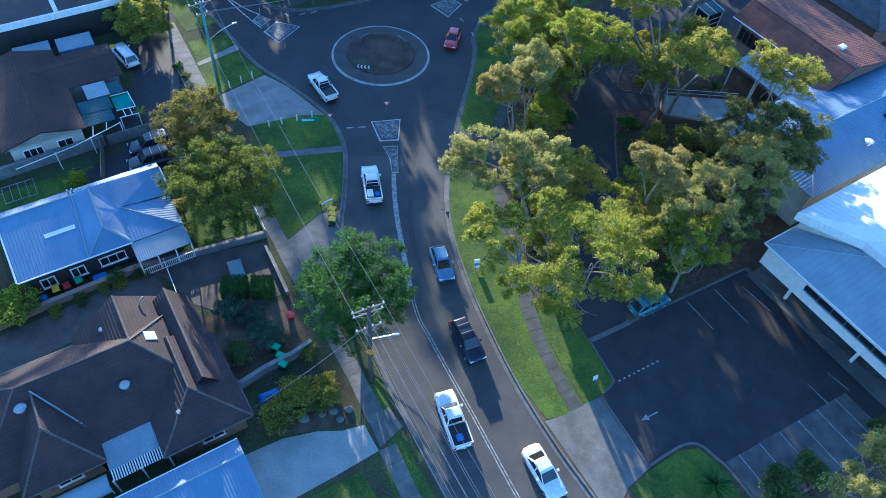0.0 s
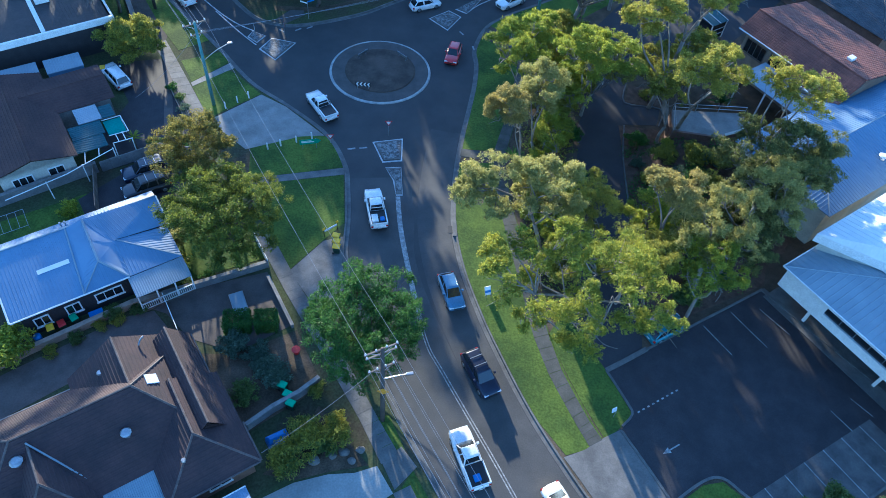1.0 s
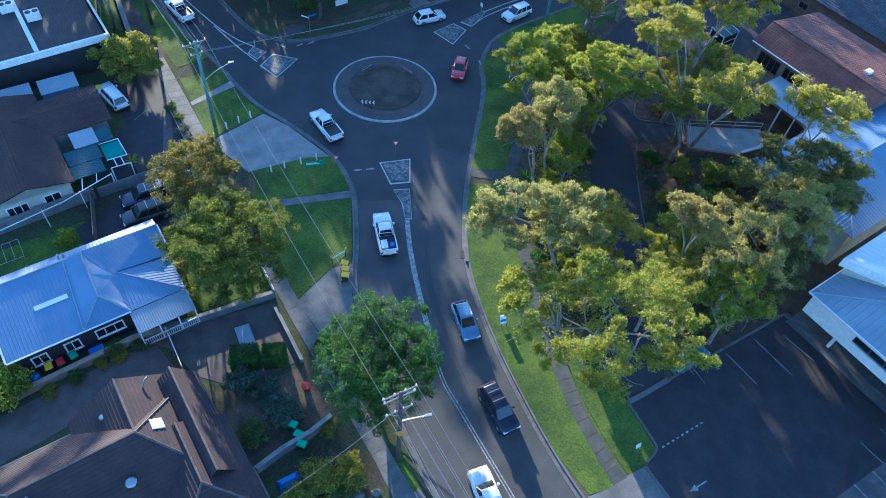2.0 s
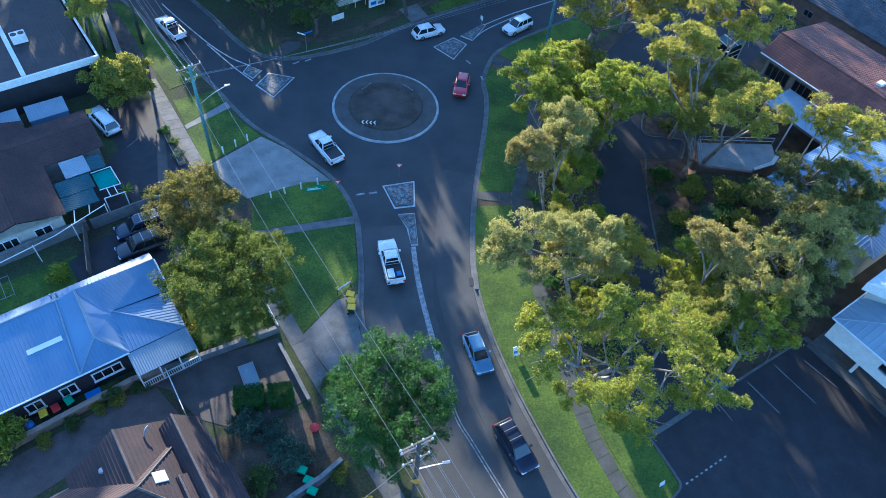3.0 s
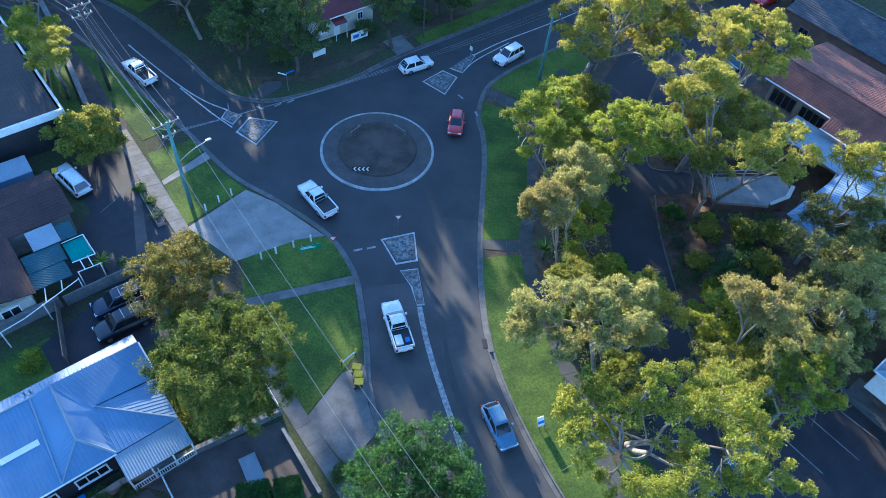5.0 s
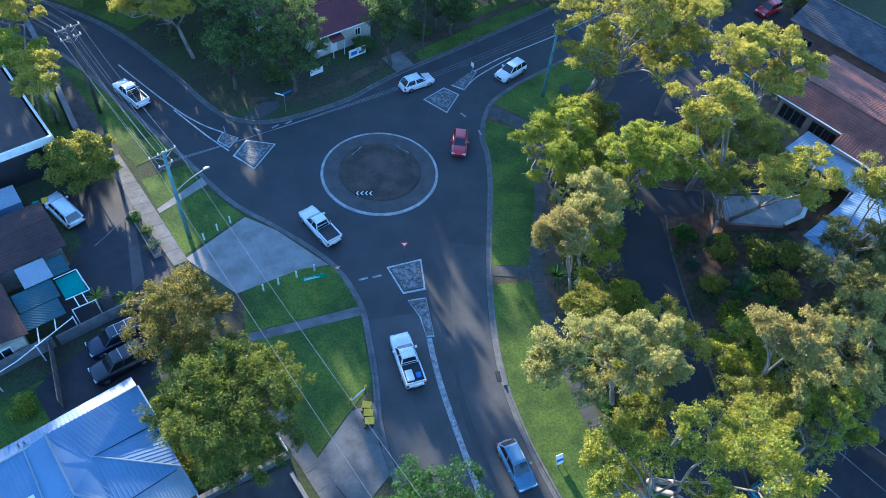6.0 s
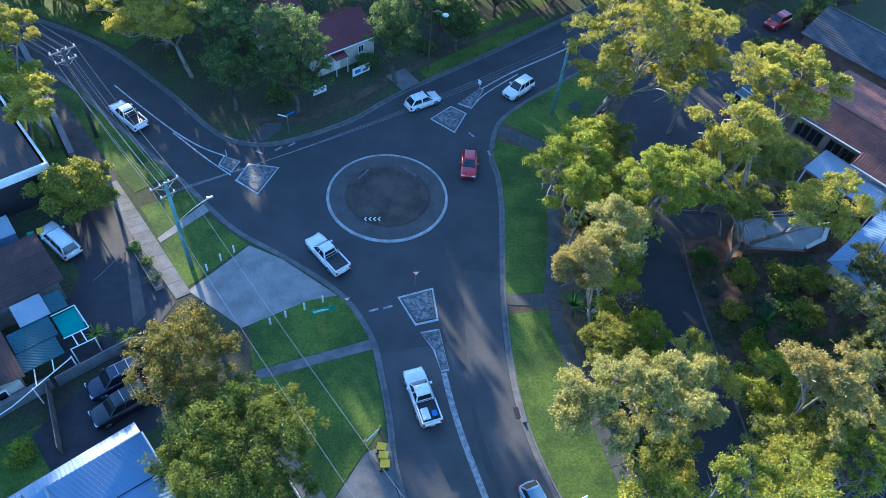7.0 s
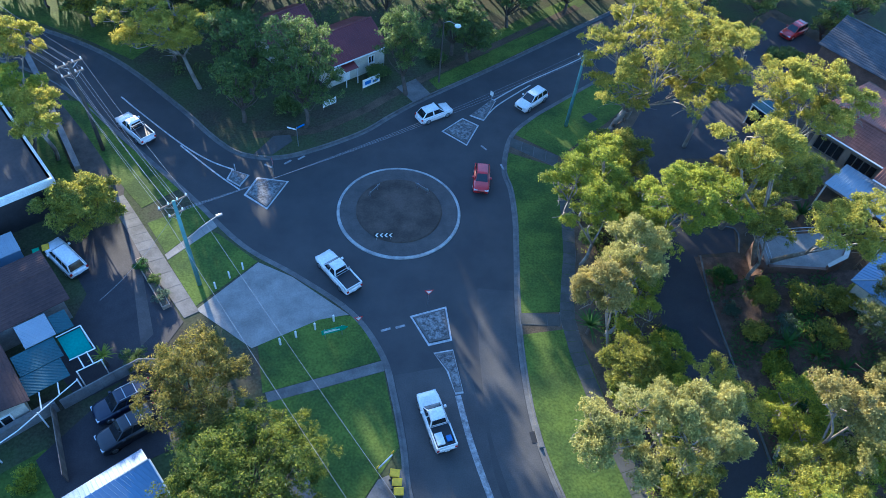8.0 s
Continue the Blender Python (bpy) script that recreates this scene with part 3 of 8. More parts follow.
patch("driveway", [(-12.9, 21.6), (-9.9, 23.5), (-7.3, 24.4), (-5.2, 24.7), (-3.5, 25.4), (-2.0, 23.3), (-5.2, 20.8), (-8.2, 18.6), (-10.6, 17.2)],
      material("pale_drive_concrete", (0.33, 0.33, 0.31), (0.25, 0.25, 0.235), 0.8, scale=0.4, fine=6), "smooth pale concrete driveway", "driveway", 0.03)
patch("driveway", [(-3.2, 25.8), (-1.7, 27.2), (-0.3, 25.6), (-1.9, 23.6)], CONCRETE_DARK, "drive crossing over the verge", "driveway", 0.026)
patch("forecourt", [(-35.3, 74.6), (-33.0, 70.4), (-28.2, 62.8), (-30.2, 58.4), (-35.0, 55.4), (-38.2, 59), (-37, 66), (-41.5, 72.6)], ASPHALT_DARK, "dark asphalt forecourt beside a house", "forecourt", 0.02)
patch("forecourt_edge", [(-34.9, 73.4), (-34.2, 73.2), (-33.1, 69.6), (-30.5, 61.6), (-31.3, 60.4), (-33.2, 67.0)], PAVING, "narrow strip of brown paving", "paving", 0.03)
patch("driveway", [(-37.0, 50.6), (-31.4, 58.0), (-27.2, 55.0), (-26.6, 51.4), (-29.8, 49.8), (-34, 46.5)], ASPHALT_DARK, "dark driveway with two parked cars", "driveway", 0.022)
patch("driveway", [(-26.8, 38.6), (-22.6, 40.9), (-16.2, 43.6), (-12.6, 38.0), (-17, 34.6), (-21.4, 35.6), (-24.2, 38.0)], PAVING, "brown paved driveway in shade", "driveway", 0.02)
patch("driveway", [(-37.5, 29.2), (-27.8, 37.2), (-25.4, 38.2), (-22.4, 35.4), (-24.4, 34.2), (-29.6, 30.8), (-35.5, 25.5)], PAVING, "brown gravel side yard in shade", "yard", 0.018)
patch("garden_bed", [(-20.2, 34.2), (-17.2, 34.4), (-12.2, 37.4), (-9.2, 32.4), (-10.6, 30.6), (-14.3, 27.4), (-16.6, 28.6)], SOIL, "shaded front garden soil with shrubs", "garden bed", 0.02)
patch("garden_bed", [(-12.4, 24.0), (-10.4, 26.2), (-9.0, 30.2), (-5.6, 26.8), (-4.2, 25.4), (-7.3, 24.6), (-9.9, 23.7)], SOIL, "sloping garden bed with rocks", "garden bed", 0.05)

# ---------------------------------------------------------------- verges, paths and car park on the east side
patch("lawn", [*[p[:2] for p in shifted([p for p in KERB_E if 29.5 < p[1] < 61.5], -0.16)], (6.6, 61.4), (7.2, 58.0), (7.8, 54.0), (8.7, 50.0), (10.0, 44.0), (10.9, 39.5), (12.2, 35.4), (14.1, 31.2), (15.2, 29.2), (13.6, 28.2), (11.9, 27.6)],
      GRASS, "long mown verge between kerb and footpath", "lawn")
patch("lawn", [*[p[:2] for p in shifted([p for p in KERB_E if 63.0 < p[1] < 85.6], -0.16)], (9.6, 82.0), (9.2, 77), (8.5, 71), (7.5, 66), (6.9, 63.2)], GRASS, "curving mown verge by the roundabout", "lawn")
patch("lawn", [*[p[:2] for p in shifted([p for p in KERB_E if 87.4 < p[1] < 101], -0.16)], (23, 97), (16, 90), (12.5, 87.0), (9.4, 84.2)], GRASS, "corner verge around a power pole", "lawn")
patch("lawn", [(13.6, 32.4), (15.3, 29.3), (16.4, 30.1), (17.9, 31.8), (16.1, 35.7), (12.4, 42), (10.9, 39.2), (12.2, 35.6)], GRASS, "clipped grass corner beside the car park", "lawn")
patch("lawn", [(20.4, 24.0), (23.1, 26.0), (24.8, 26.4), (26.3, 25.2), (27.6, 22.8), (30, 18.5), (24.4, 14.5), (18.6, 22.2)], GRASS, "clipped grass corner beside the drive", "lawn")
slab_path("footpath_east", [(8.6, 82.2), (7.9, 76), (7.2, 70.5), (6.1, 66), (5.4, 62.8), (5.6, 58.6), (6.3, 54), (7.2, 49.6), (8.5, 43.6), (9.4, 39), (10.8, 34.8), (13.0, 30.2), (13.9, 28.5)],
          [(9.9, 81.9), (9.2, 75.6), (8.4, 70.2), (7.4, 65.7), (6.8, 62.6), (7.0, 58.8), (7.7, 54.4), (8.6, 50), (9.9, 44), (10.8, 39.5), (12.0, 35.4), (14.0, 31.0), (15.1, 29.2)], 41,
          PATH_DARK, "footpath behind the verge, darkened in colour for shade")
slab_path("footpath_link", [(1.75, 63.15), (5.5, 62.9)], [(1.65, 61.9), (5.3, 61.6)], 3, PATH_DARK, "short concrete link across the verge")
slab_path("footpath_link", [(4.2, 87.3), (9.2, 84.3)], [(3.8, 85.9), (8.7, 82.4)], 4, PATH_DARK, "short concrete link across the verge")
patch("driveway", [(11.7, 27.4), (13.5, 28.2), (15.2, 29.4), (16.8, 30.3), (20.4, 24.2), (18.4, 22.3), (17.2, 19.4), (14.6, 23.2)], CONCRETE_DARK, "broad concrete drive to the car park", "driveway", 0.03)
patch("car_park", [(16.8, 30.2), (17.9, 31.7), (17.6, 32.8), (16.0, 35.9), (18.0, 37.2), (32.7, 46.6), (44.6, 33.0), (39.0, 29.4), (39.2, 33.1), (27.0, 25.4), (26.2, 25.7), (24.8, 26.8), (23.1, 26.4), (20.3, 24.2)],
      ASPHALT_DARK, "dark asphalt car park with faint bay lines", "car park", 0.014)
patch("concrete_bays", [(27.0, 25.4), (39.2, 33.2), (42.0, 29.4), (29.6, 21.4)], BAYS, "dark mottled concrete parking bays", "parking bays", 0.03)
patch("driveway_upper", [(16.0, 36.0), (19.6, 38.4), (20.0, 44), (20.2, 53.8), (20.2, 60), (20.4, 65), (21.0, 69.8), (25.2, 70.2), (26.0, 73.2), (21.6, 74.0), (22.4, 78.4), (24, 84), (34, 84), (44, 96), (52, 106), (46, 114), (36, 104), (24, 97), (18.8, 89), (18.4, 80), (17.2, 74), (15.5, 68.8), (15.0, 62), (14.7, 55), (13.6, 46), (13.2, 41)],
      DRIVE_BROWN, "narrow dark asphalt driveway between trees", "driveway", 0.018)
for i in range(6):
    c0 = Vector((27.0, 25.4)).lerp(Vector((39.2, 33.2)), (i + 0.6) / 6.2)
    c1 = Vector((29.6, 21.4)).lerp(Vector((42.0, 29.4)), (i + 0.6) / 6.2)
    bm = bmesh.new()
    ribbon(bm, [tuple(c0), tuple(c1)], -0.05, 0.05, RISE, RISE + 0.036)
    structure("bay_line", bm, PAINT_WORN, "thin white bay line on concrete", "road marking")
u, v = Vector((math.cos(radians(33)), math.sin(radians(33)))), Vector((math.sin(radians(33)), -math.cos(radians(33))))
for p, q in (((31.9, 44.15), (34.2, 41.4)), ((28.9, 43.5), (31.6, 39.8)), ((25.9, 41.6), (28.0, 38.7)), ((38.1, 35.1), (39.6, 33.5)), ((35.9, 33.7), (37.6, 31.5))):
    bm = bmesh.new()
    ribbon(bm, [p, q], -0.035, 0.035, RISE, RISE + 0.02)
    structure("bay_line", bm, PAINT_WORN, "thin worn white bay line", "road marking")
for i in range(9):
    o = Vector((18.4, 32.0)) + u * (i * 0.55)
    bm = bmesh.new()
    ribbon(bm, [tuple(o), tuple(o + u * 0.25)], -0.07, 0.07, RISE, RISE + 0.02)
    structure("threshold_dash", bm, PAINT_WORN, "short white dash across the car park entry", "road marking")


def arrow(x, y, turn, size=1.9):
    m = Matrix.Translation((x, y, 0)) @ Matrix.Rotation(turn, 4, "Z")
    pts = [(-0.9, -0.06), (0.2, -0.06), (0.2, -0.26), (0.95, 0.0), (0.2, 0.26), (0.2, 0.06), (-0.9, 0.06)]
    structure("lane_arrow", slab([(m @ Vector((a * size / 1.9, b, 0)))[:2] for a, b in pts], RISE, RISE + 0.021), PAINT_WORN,
              "worn white arrow on asphalt", "road marking")


arrow(20.9, 28.9, radians(212))
arrow(19.4, 78.0, radians(78))
# kerbs round the car park
for name, pts, w in [("car_park_kerb", [(16.0, 35.9), (17.9, 37.1), (20.0, 38.5)], 0.45), ("car_park_kerb", [(19.9, 38.4), (26.3, 42.5), (32.7, 46.6)], 0.22),
                     ("car_park_kerb", [(32.7, 46.6), (38.2, 40.2), (44.6, 33.0)], 0.5),
                     ("car_park_kerb", [(20.2, 24.2), (23.1, 26.3), (24.8, 26.7), (26.2, 25.6), (27.2, 24.6), (29.6, 21.0)], 0.22),
                     ("car_park_kerb", [(16.8, 30.15), (18.6, 27.2), (20.3, 24.3)], 0.22),
                     ("car_park_kerb", [(16.0, 35.9), (17.5, 33.0), (17.9, 31.8), (16.9, 30.6)], 0.2),
                     ("car_park_kerb", [(29.6, 21.3), (35.8, 25.3), (42.1, 29.4)], 0.22),
                     ("drive_kerb", [(20.2, 40), (20.35, 53.8), (20.35, 60), (20.55, 65), (21.2, 69.7)], 0.16), ("drive_kerb", [(25.4, 70.0), (26.1, 73.3), (21.7, 74.0), (22.5, 78.4)], 0.16)]:
    bm = bmesh.new()
    ribbon(bm, [p[:2] for p in curve(pts, 4)], -w / 2, w / 2, 0, RISE + 0.11)
    structure(name, bm, KERB, "low concrete kerb edging the asphalt", "kerb")
patch("garden_bed", [(21.8, 74.1), (26.0, 73.4), (28.0, 76.2), (22.6, 77.6)], BARK_MULCH, "bark-mulched garden bed with a kerb", "garden bed", 0.06)
patch("garden_bed", [(20.6, 40.4), (20.5, 69.6), (25.0, 69.4), (34.5, 65.0), (36, 56), (33, 47.2)], BARK_MULCH, "mulched garden under gum trees", "garden bed", 0.03)


def bank(x, y):
    """Height of the garden bank below the walkway over the flat block."""
    def ease(t):
        t = min(max(t, 0.0), 1.0)
        return t * t * (3 - 2 * t)
    return 2.1 * ease((x - 21.2) / 6.0) * ease((y - 51.0) / 8.0) * ease((37.5 - x) / 1.5) * ease((66.6 - y) / 0.5)


bm = bmesh.new()
nx, ny = 30, 32
grid = [[bm.verts.new((21.0 + 16.5 * i / nx, 50.8 + 15.8 * j / ny, RISE - 0.05 + bank(21.0 + 16.5 * i / nx, 50.8 + 15.8 * j / ny)
                       + 0.12 * noise.noise((i * 0.5, j * 0.5, 3.0)))) for j in range(ny + 1)] for i in range(nx + 1)]
for i in range(nx):
    for j in range(ny):
        bm.faces.new((grid[i][j], grid[i + 1][j], grid[i + 1][j + 1], grid[i][j + 1]))
structure("garden_bank", bm, BARK_MULCH, "mulched bank rising to the walkway", "garden bed", True)
patch("paved_area", [(8.7, 84), (16, 90), (24, 97), (34, 104), (30, 90), (23.5, 84.5), (18.5, 80.5), (17, 75), (10, 76)], SOIL, "bare leaf-littered ground under gums", "garden bed", 0.012)
# north side
bm = bmesh.new()
ribbon(bm, [p[:2] for p in curve([(-24.6, 87.4), (-18.2, 88.2), (-12.8, 91.6), (-9.1, 94.8), (-3.5, 99.4), (5.5, 106.0), (17.5, 115.1)])], -0.55, 0.55, 0, RISE + 0.02)
structure("footpath_north", bm, SOIL, "worn brown dirt path under street trees", "footpath")
patch("driveway", [(-6.7, 93.4), (-4.6, 95.1), (-6.2, 97.9), (-8.6, 96.2)], CONCRETE_DARK, "short concrete drive crossing", "driveway", 0.03)
patch("driveway", [(-24.3, 84.2), (-22.3, 84.2), (-20.3, 86.4), (-20.6, 87.4), (-22.4, 87.2)], ASPHALT_OLD, "short path ramp at the corner", "footpath", 0.03)
patch("lawn", [(-41.0, 77.6), (-39.6, 78.2), (-41.9, 81.2), (-46.2, 89.4), (-51.0, 97.6), (-55.0, 98.0), (-47.6, 85.6)], GRASS, "bright grass strip beside the flat-roofed building", "lawn")
patch("footpath_dirt", [(-41.0, 81.4), (-45.4, 89.5), (-49.2, 96.6), (-53.5, 103.5), (-51.2, 103.8), (-46.3, 94.6), (-41.2, 86.6), (-36.6, 80.0), (-36.4, 78.2), (-38.0, 77.4)], PATH_DIRT, "worn grey-brown dirt footpath beside the verge", "footpath", 0.016)
patch("lawn", [(40, 108.6), (47, 116.5), (54, 108), (60, 103), (70, 110), (66, 122), (36, 122)], LAND, "shaded lawn beyond the far drive", "lawn")
bm = bmesh.new()
ribbon(bm, [p[:2] for p in curve([(-54.5, 105.0), (-49.6, 96.8), (-45.8, 89.6), (-41.5, 81.7)], 4)], -0.3, 0.3, 0, RISE + 0.55)
structure("low_wall", bm, GREY_WALL, "low grey block wall beside the dirt footpath", "wall")
patch("lawn", [(-3.6, 95.9), (3.4, 100.7), (14.2, 108.8), (12.8, 110.2), (1.8, 102.4), (-4.6, 97.6)], GRASS, "thin verge grass by the kerb", "lawn")


patch("lawn", [(3.8, 103.6), (1.8, 105.8), (10.0, 112.6), (18.0, 118.0), (19.0, 116.2), (12.6, 110.6)], GRASS, "rough verge grass behind the dirt path", "lawn", 0.008)
patch("lawn", [(-63.0, 112.0), (-55.0, 109.2), (-46.0, 104.4), (-40.0, 100.6), (-36.0, 107.0), (-40.0, 118.0), (-62.0, 122.0)], GRASS, "shaded park grass beside the street", "lawn", 0.008)


# ---------------------------------------------------------------- houses
def sheet(bm, pts, thick=0.07):
    """A flat roof plane with thickness."""
    top = [bm.verts.new(p) for p in pts]
    low = [bm.verts.new((p[0], p[1], p[2] - thick)) for p in pts]
    bm.faces.new(top)
    bm.faces.new(low[::-1])
    for i in range(len(pts)):
        j = (i + 1) % len(pts)
        bm.faces.new((top[i], low[i], low[j], top[j]))


def ribs(bm, pts, gap, high, wide, across=False):
    """Raised ribs down the slope of a roof plane, or courses across it."""
    p = [Vector(q) for q in pts]
    nrm = (p[1] - p[0]).cross(p[2] - p[0]).normalized()
    if nrm.z < 0:
        nrm = -nrm
    down = Vector((nrm.x, nrm.y, 0))
    if down.length < 1e-4:
        return
    eave = Vector((0, 0, 1)).cross(down).normalized()
    down = nrm.cross(eave).normalized()
    a, b = (down, eave) if across else (eave, down)
    o = p[0]
    flat = [((q - o).dot(a), (q - o).dot(b)) for q in p]
    lo, hi = min(f[0] for f in flat), max(f[0] for f in flat)
    x = lo + gap * 0.5
    while x < hi:
        ys = []
        for i in range(len(flat)):
            (x0, y0), (x1, y1) = flat[i], flat[(i + 1) % len(flat)]
            if (x0 - x) * (x1 - x) < 0:
                ys.append(y0 + (y1 - y0) * (x - x0) / (x1 - x0))
        if len(ys) >= 2 and max(ys) - min(ys) > 0.15:
            s0, s1 = o + a * x + b * min(ys), o + a * x + b * max(ys)
            ends = []
            for c in (s0, s1):
                ends.append([bm.verts.new(c - a * wide / 2), bm.verts.new(c + nrm * high - (a * wide * 0.2)), bm.verts.new(c + nrm * high + a * wide * 0.2), bm.verts.new(c + a * wide / 2)])
            for i in range(3):
                bm.faces.new((ends[0][i], ends[0][i + 1], ends[1][i + 1], ends[1][i]))
            bm.faces.new(ends[0])
            bm.faces.new(ends[1][::-1])
        x += gap


def ribbed(name, pts, mat, parent, label, gap, high=0.03, wide=0.06, thick=0.06):
    bm = bmesh.new()
    sheet(bm, pts, thick)
    s = part(name, bm, mat, parent, label)
    fine = bmesh.new()
    ribs(fine, pts, gap, high, wide)
    tagged(part("roof_ribs", fine, mat, s), kind="stuff")
    return s


def pitched(u0, u1, v0, v1, z, rise, axis="u", h0=True, h1=True, ridge=None):
    """The planes and ridge lines of a hipped or gabled roof over a rectangle. h0, h1: hipped at that end."""
    swap = (lambda a, b, c: (a, b, c)) if axis == "u" else (lambda a, b, c: (b, a, c))
    if axis == "v":
        u0, u1, v0, v1 = v0, v1, u0, u1
    vm = (v0 + v1) / 2 if ridge is None else ridge
    half = (v1 - v0) / 2
    a0, a1 = u0 + (half if h0 else 0), u1 - (half if h1 else 0)
    A, B = (a0, vm, z + rise), (a1, vm, z + rise)
    c = [(u0, v0, z), (u1, v0, z), (u1, v1, z), (u0, v1, z)]
    planes = [[c[0], c[1], B, A], [c[2], c[3], A, B]]
    caps = [(A, B)]
    gables = []
    if h0:
        planes.append([c[3], c[0], A])
        caps += [(A, c[0]), (A, c[3])]
    else:
        gables.append([c[3], c[0], A])
    if h1:
        planes.append([c[1], c[2], B])
        caps += [(B, c[1]), (B, c[2])]
    else:
        gables.append([c[1], c[2], B])
    f = lambda lst: [[swap(*q) for q in w] for w in lst]
    return f(planes), f(caps), f(gables)


def roof(parent, made, mat, cap_mat=None, rib=None, course=None, cap=0.09, gable_mat=None, gable_in=0.3):
    planes, caps, gables = made
    r = None
    fine = bmesh.new()
    for p in planes:
        bm = bmesh.new()
        sheet(bm, p)
        made_slope = part("roof", bm, mat, parent)
        r = r or made_slope
        if rib:
            ribs(fine, p, rib, 0.035, 0.09)
        if course:
            ribs(fine, p, course, 0.03, 0.16, True)
    if rib or course:
        tagged(part("roof_ribs", fine, mat, r), kind="stuff")
    else:
        fine.free()
    for a, b in caps:
        if (Vector(a) - Vector(b)).length > 0.3:
            part("ridge_cap", tube(bmesh.new(), [a, b], cap, cap, 6), cap_mat or mat, r)
    if gable_mat:
        for g in gables:
            bm = bmesh.new()
            c = sum((Vector(q) for q in g), Vector()) / 3
            inward = Vector((0, 0, -0.1))
            top = [bm.verts.new(c + (Vector(q) - c) * 0.94 + inward) for q in g]
            bm.faces.new(top)
            bmesh.ops.solidify(bm, geom=bm.faces[:], thickness=0.08)
            part("gable", bm, gable_mat, parent)
    return r


def walls(parent, u0, u1, v0, v1, h, mat, boards=0.0, t=0.2):
    for a in ((u0, u1, v0, v0 + t), (u0, u1, v1 - t, v1), (u0, u0 + t, v0 + t, v1 - t), (u1 - t, u1, v0 + t, v1 - t)):
        w = part("wall", boxed(*a, -0.1, h), mat, parent)
        if boards:
            bm = bmesh.new()
            z = 0.3
            while z < h - 0.1:
                box(bm, a[0] - 0.02, a[1] + 0.02, a[2] - 0.02, a[3] + 0.02, z, z + 0.025)
                z += boards
            tagged(part("cladding", bm, mat, w), kind="stuff")


def house_window(parent, u, v, z, w, h, side, panes=2, frame_mat=WHITE):
    """A framed window standing 5 cm proud of a wall. side: 'v-' 'v+' 'u-' 'u+'."""
    turn = {"v-": 0.0, "u+": math.pi / 2, "v+": math.pi, "u-": -math.pi / 2}[side]
    m = Matrix.Translation((u, v, z)) @ Matrix.Rotation(turn, 4, "Z")
    bm = bmesh.new()
    f = 0.11
    loops = [[bm.verts.new(m @ Vector((x, y, k))) for x, k in pts] for y in (-0.09, 0.02)
             for pts in (((-w / 2, 0), (w / 2, 0), (w / 2, h), (-w / 2, h)), ((-w / 2 + f, f), (w / 2 - f, f), (w / 2 - f, h - f), (-w / 2 + f, h - f)))]
    for p, q in ((loops[0], loops[1]), (loops[1], loops[3]), (loops[3], loops[2]), (loops[2], loops[0])):
        for i in range(4):
            bm.faces.new((p[i], p[(i + 1) % 4], q[(i + 1) % 4], q[i]))
    win = part("window", bm, frame_mat, parent, "white-framed window")
    for i in range(1, panes):
        x = -w / 2 + w * i / panes
        part("mullion", boxed(x - 0.035, x + 0.035, -0.08, 0.02, f, h - f, m=m), frame_mat, win)
    part("sill", boxed(-w / 2 - 0.06, w / 2 + 0.06, -0.14, 0.02, -0.07, -0.005, m=m), frame_mat, win)
    for i in range(panes):
        x0, x1 = -w / 2 + w * i / panes, -w / 2 + w * (i + 1) / panes
        part("pane", boxed(x0 + 0.05, x1 - 0.05, -0.05, -0.02, f * 0.8, h - f * 0.8, m=m), GLASS, win)
    return win


def gutter(parent, a, b, mat=WHITE, size=0.12):
    part("gutter", tube(bmesh.new(), [a, b], size / 2 + 0.02, size / 2 + 0.02, 6), mat, parent)


def vent_pipe(parent, u, v, z, r=0.12, h=0.45, mat=STEEL):
    bm = bmesh.new()
    disc(bm, u, v, r, r, z - 0.4, z + h, 10)
    disc(bm, u, v, r * 1.7, r * 1.2, z + h, z + h + 0.1, 10)
    part("roof_vent", bm, mat, parent)


# --- dark weatherboard house with a blue steel roof
h = thing("weatherboard_house", "dark weatherboard house with a pale blue steel roof", "house", -27.4, 39.5, RISE, GRID)
walls(h, -9.0, 4.6, 0.42, 8.2, 2.6, DARK_BOARD, 0.22)
rz, ez = 3.95, 2.75
planes = [[(-9.8, 0.3, ez), (-3.7, 0.3, ez), (-3.1, 7.5, rz), (-9.8, 7.5, rz)], [(-9.8, 7.5, rz), (5.2, 7.5, rz), (5.2, 8.8, 3.45), (-9.8, 8.8, 3.45)],
          [(-3.7, 0.3, ez), (-1.6, 2.4, 3.8), (-1.5, 7.5, 4.25), (-3.1, 7.5, rz)], [(-3.7, 0.3, ez), (0.2, 0.3, ez), (-1.6, 2.4, 3.8)],
          [(0.2, 0.3, ez), (0.4, 4.4, 3.5), (-1.5, 7.5, 4.25), (-1.6, 2.4, 3.8)], [(0.4, 4.4, 3.5), (5.2, 4.4, 3.02), (5.2, 7.5, rz), (-1.5, 7.5, 4.25)],
          [(0.2, 0.3, ez), (5.0, 0.3, ez), (0.4, 4.36, 3.45)], [(5.0, 0.3, ez), (5.0, 4.36, ez + 0.12), (0.4, 4.36, 3.45)]]
for p in planes:
    r = ribbed("roof", p, METAL_BLUE, h, "pale blue ribbed steel roof", 0.3, 0.022, 0.05)
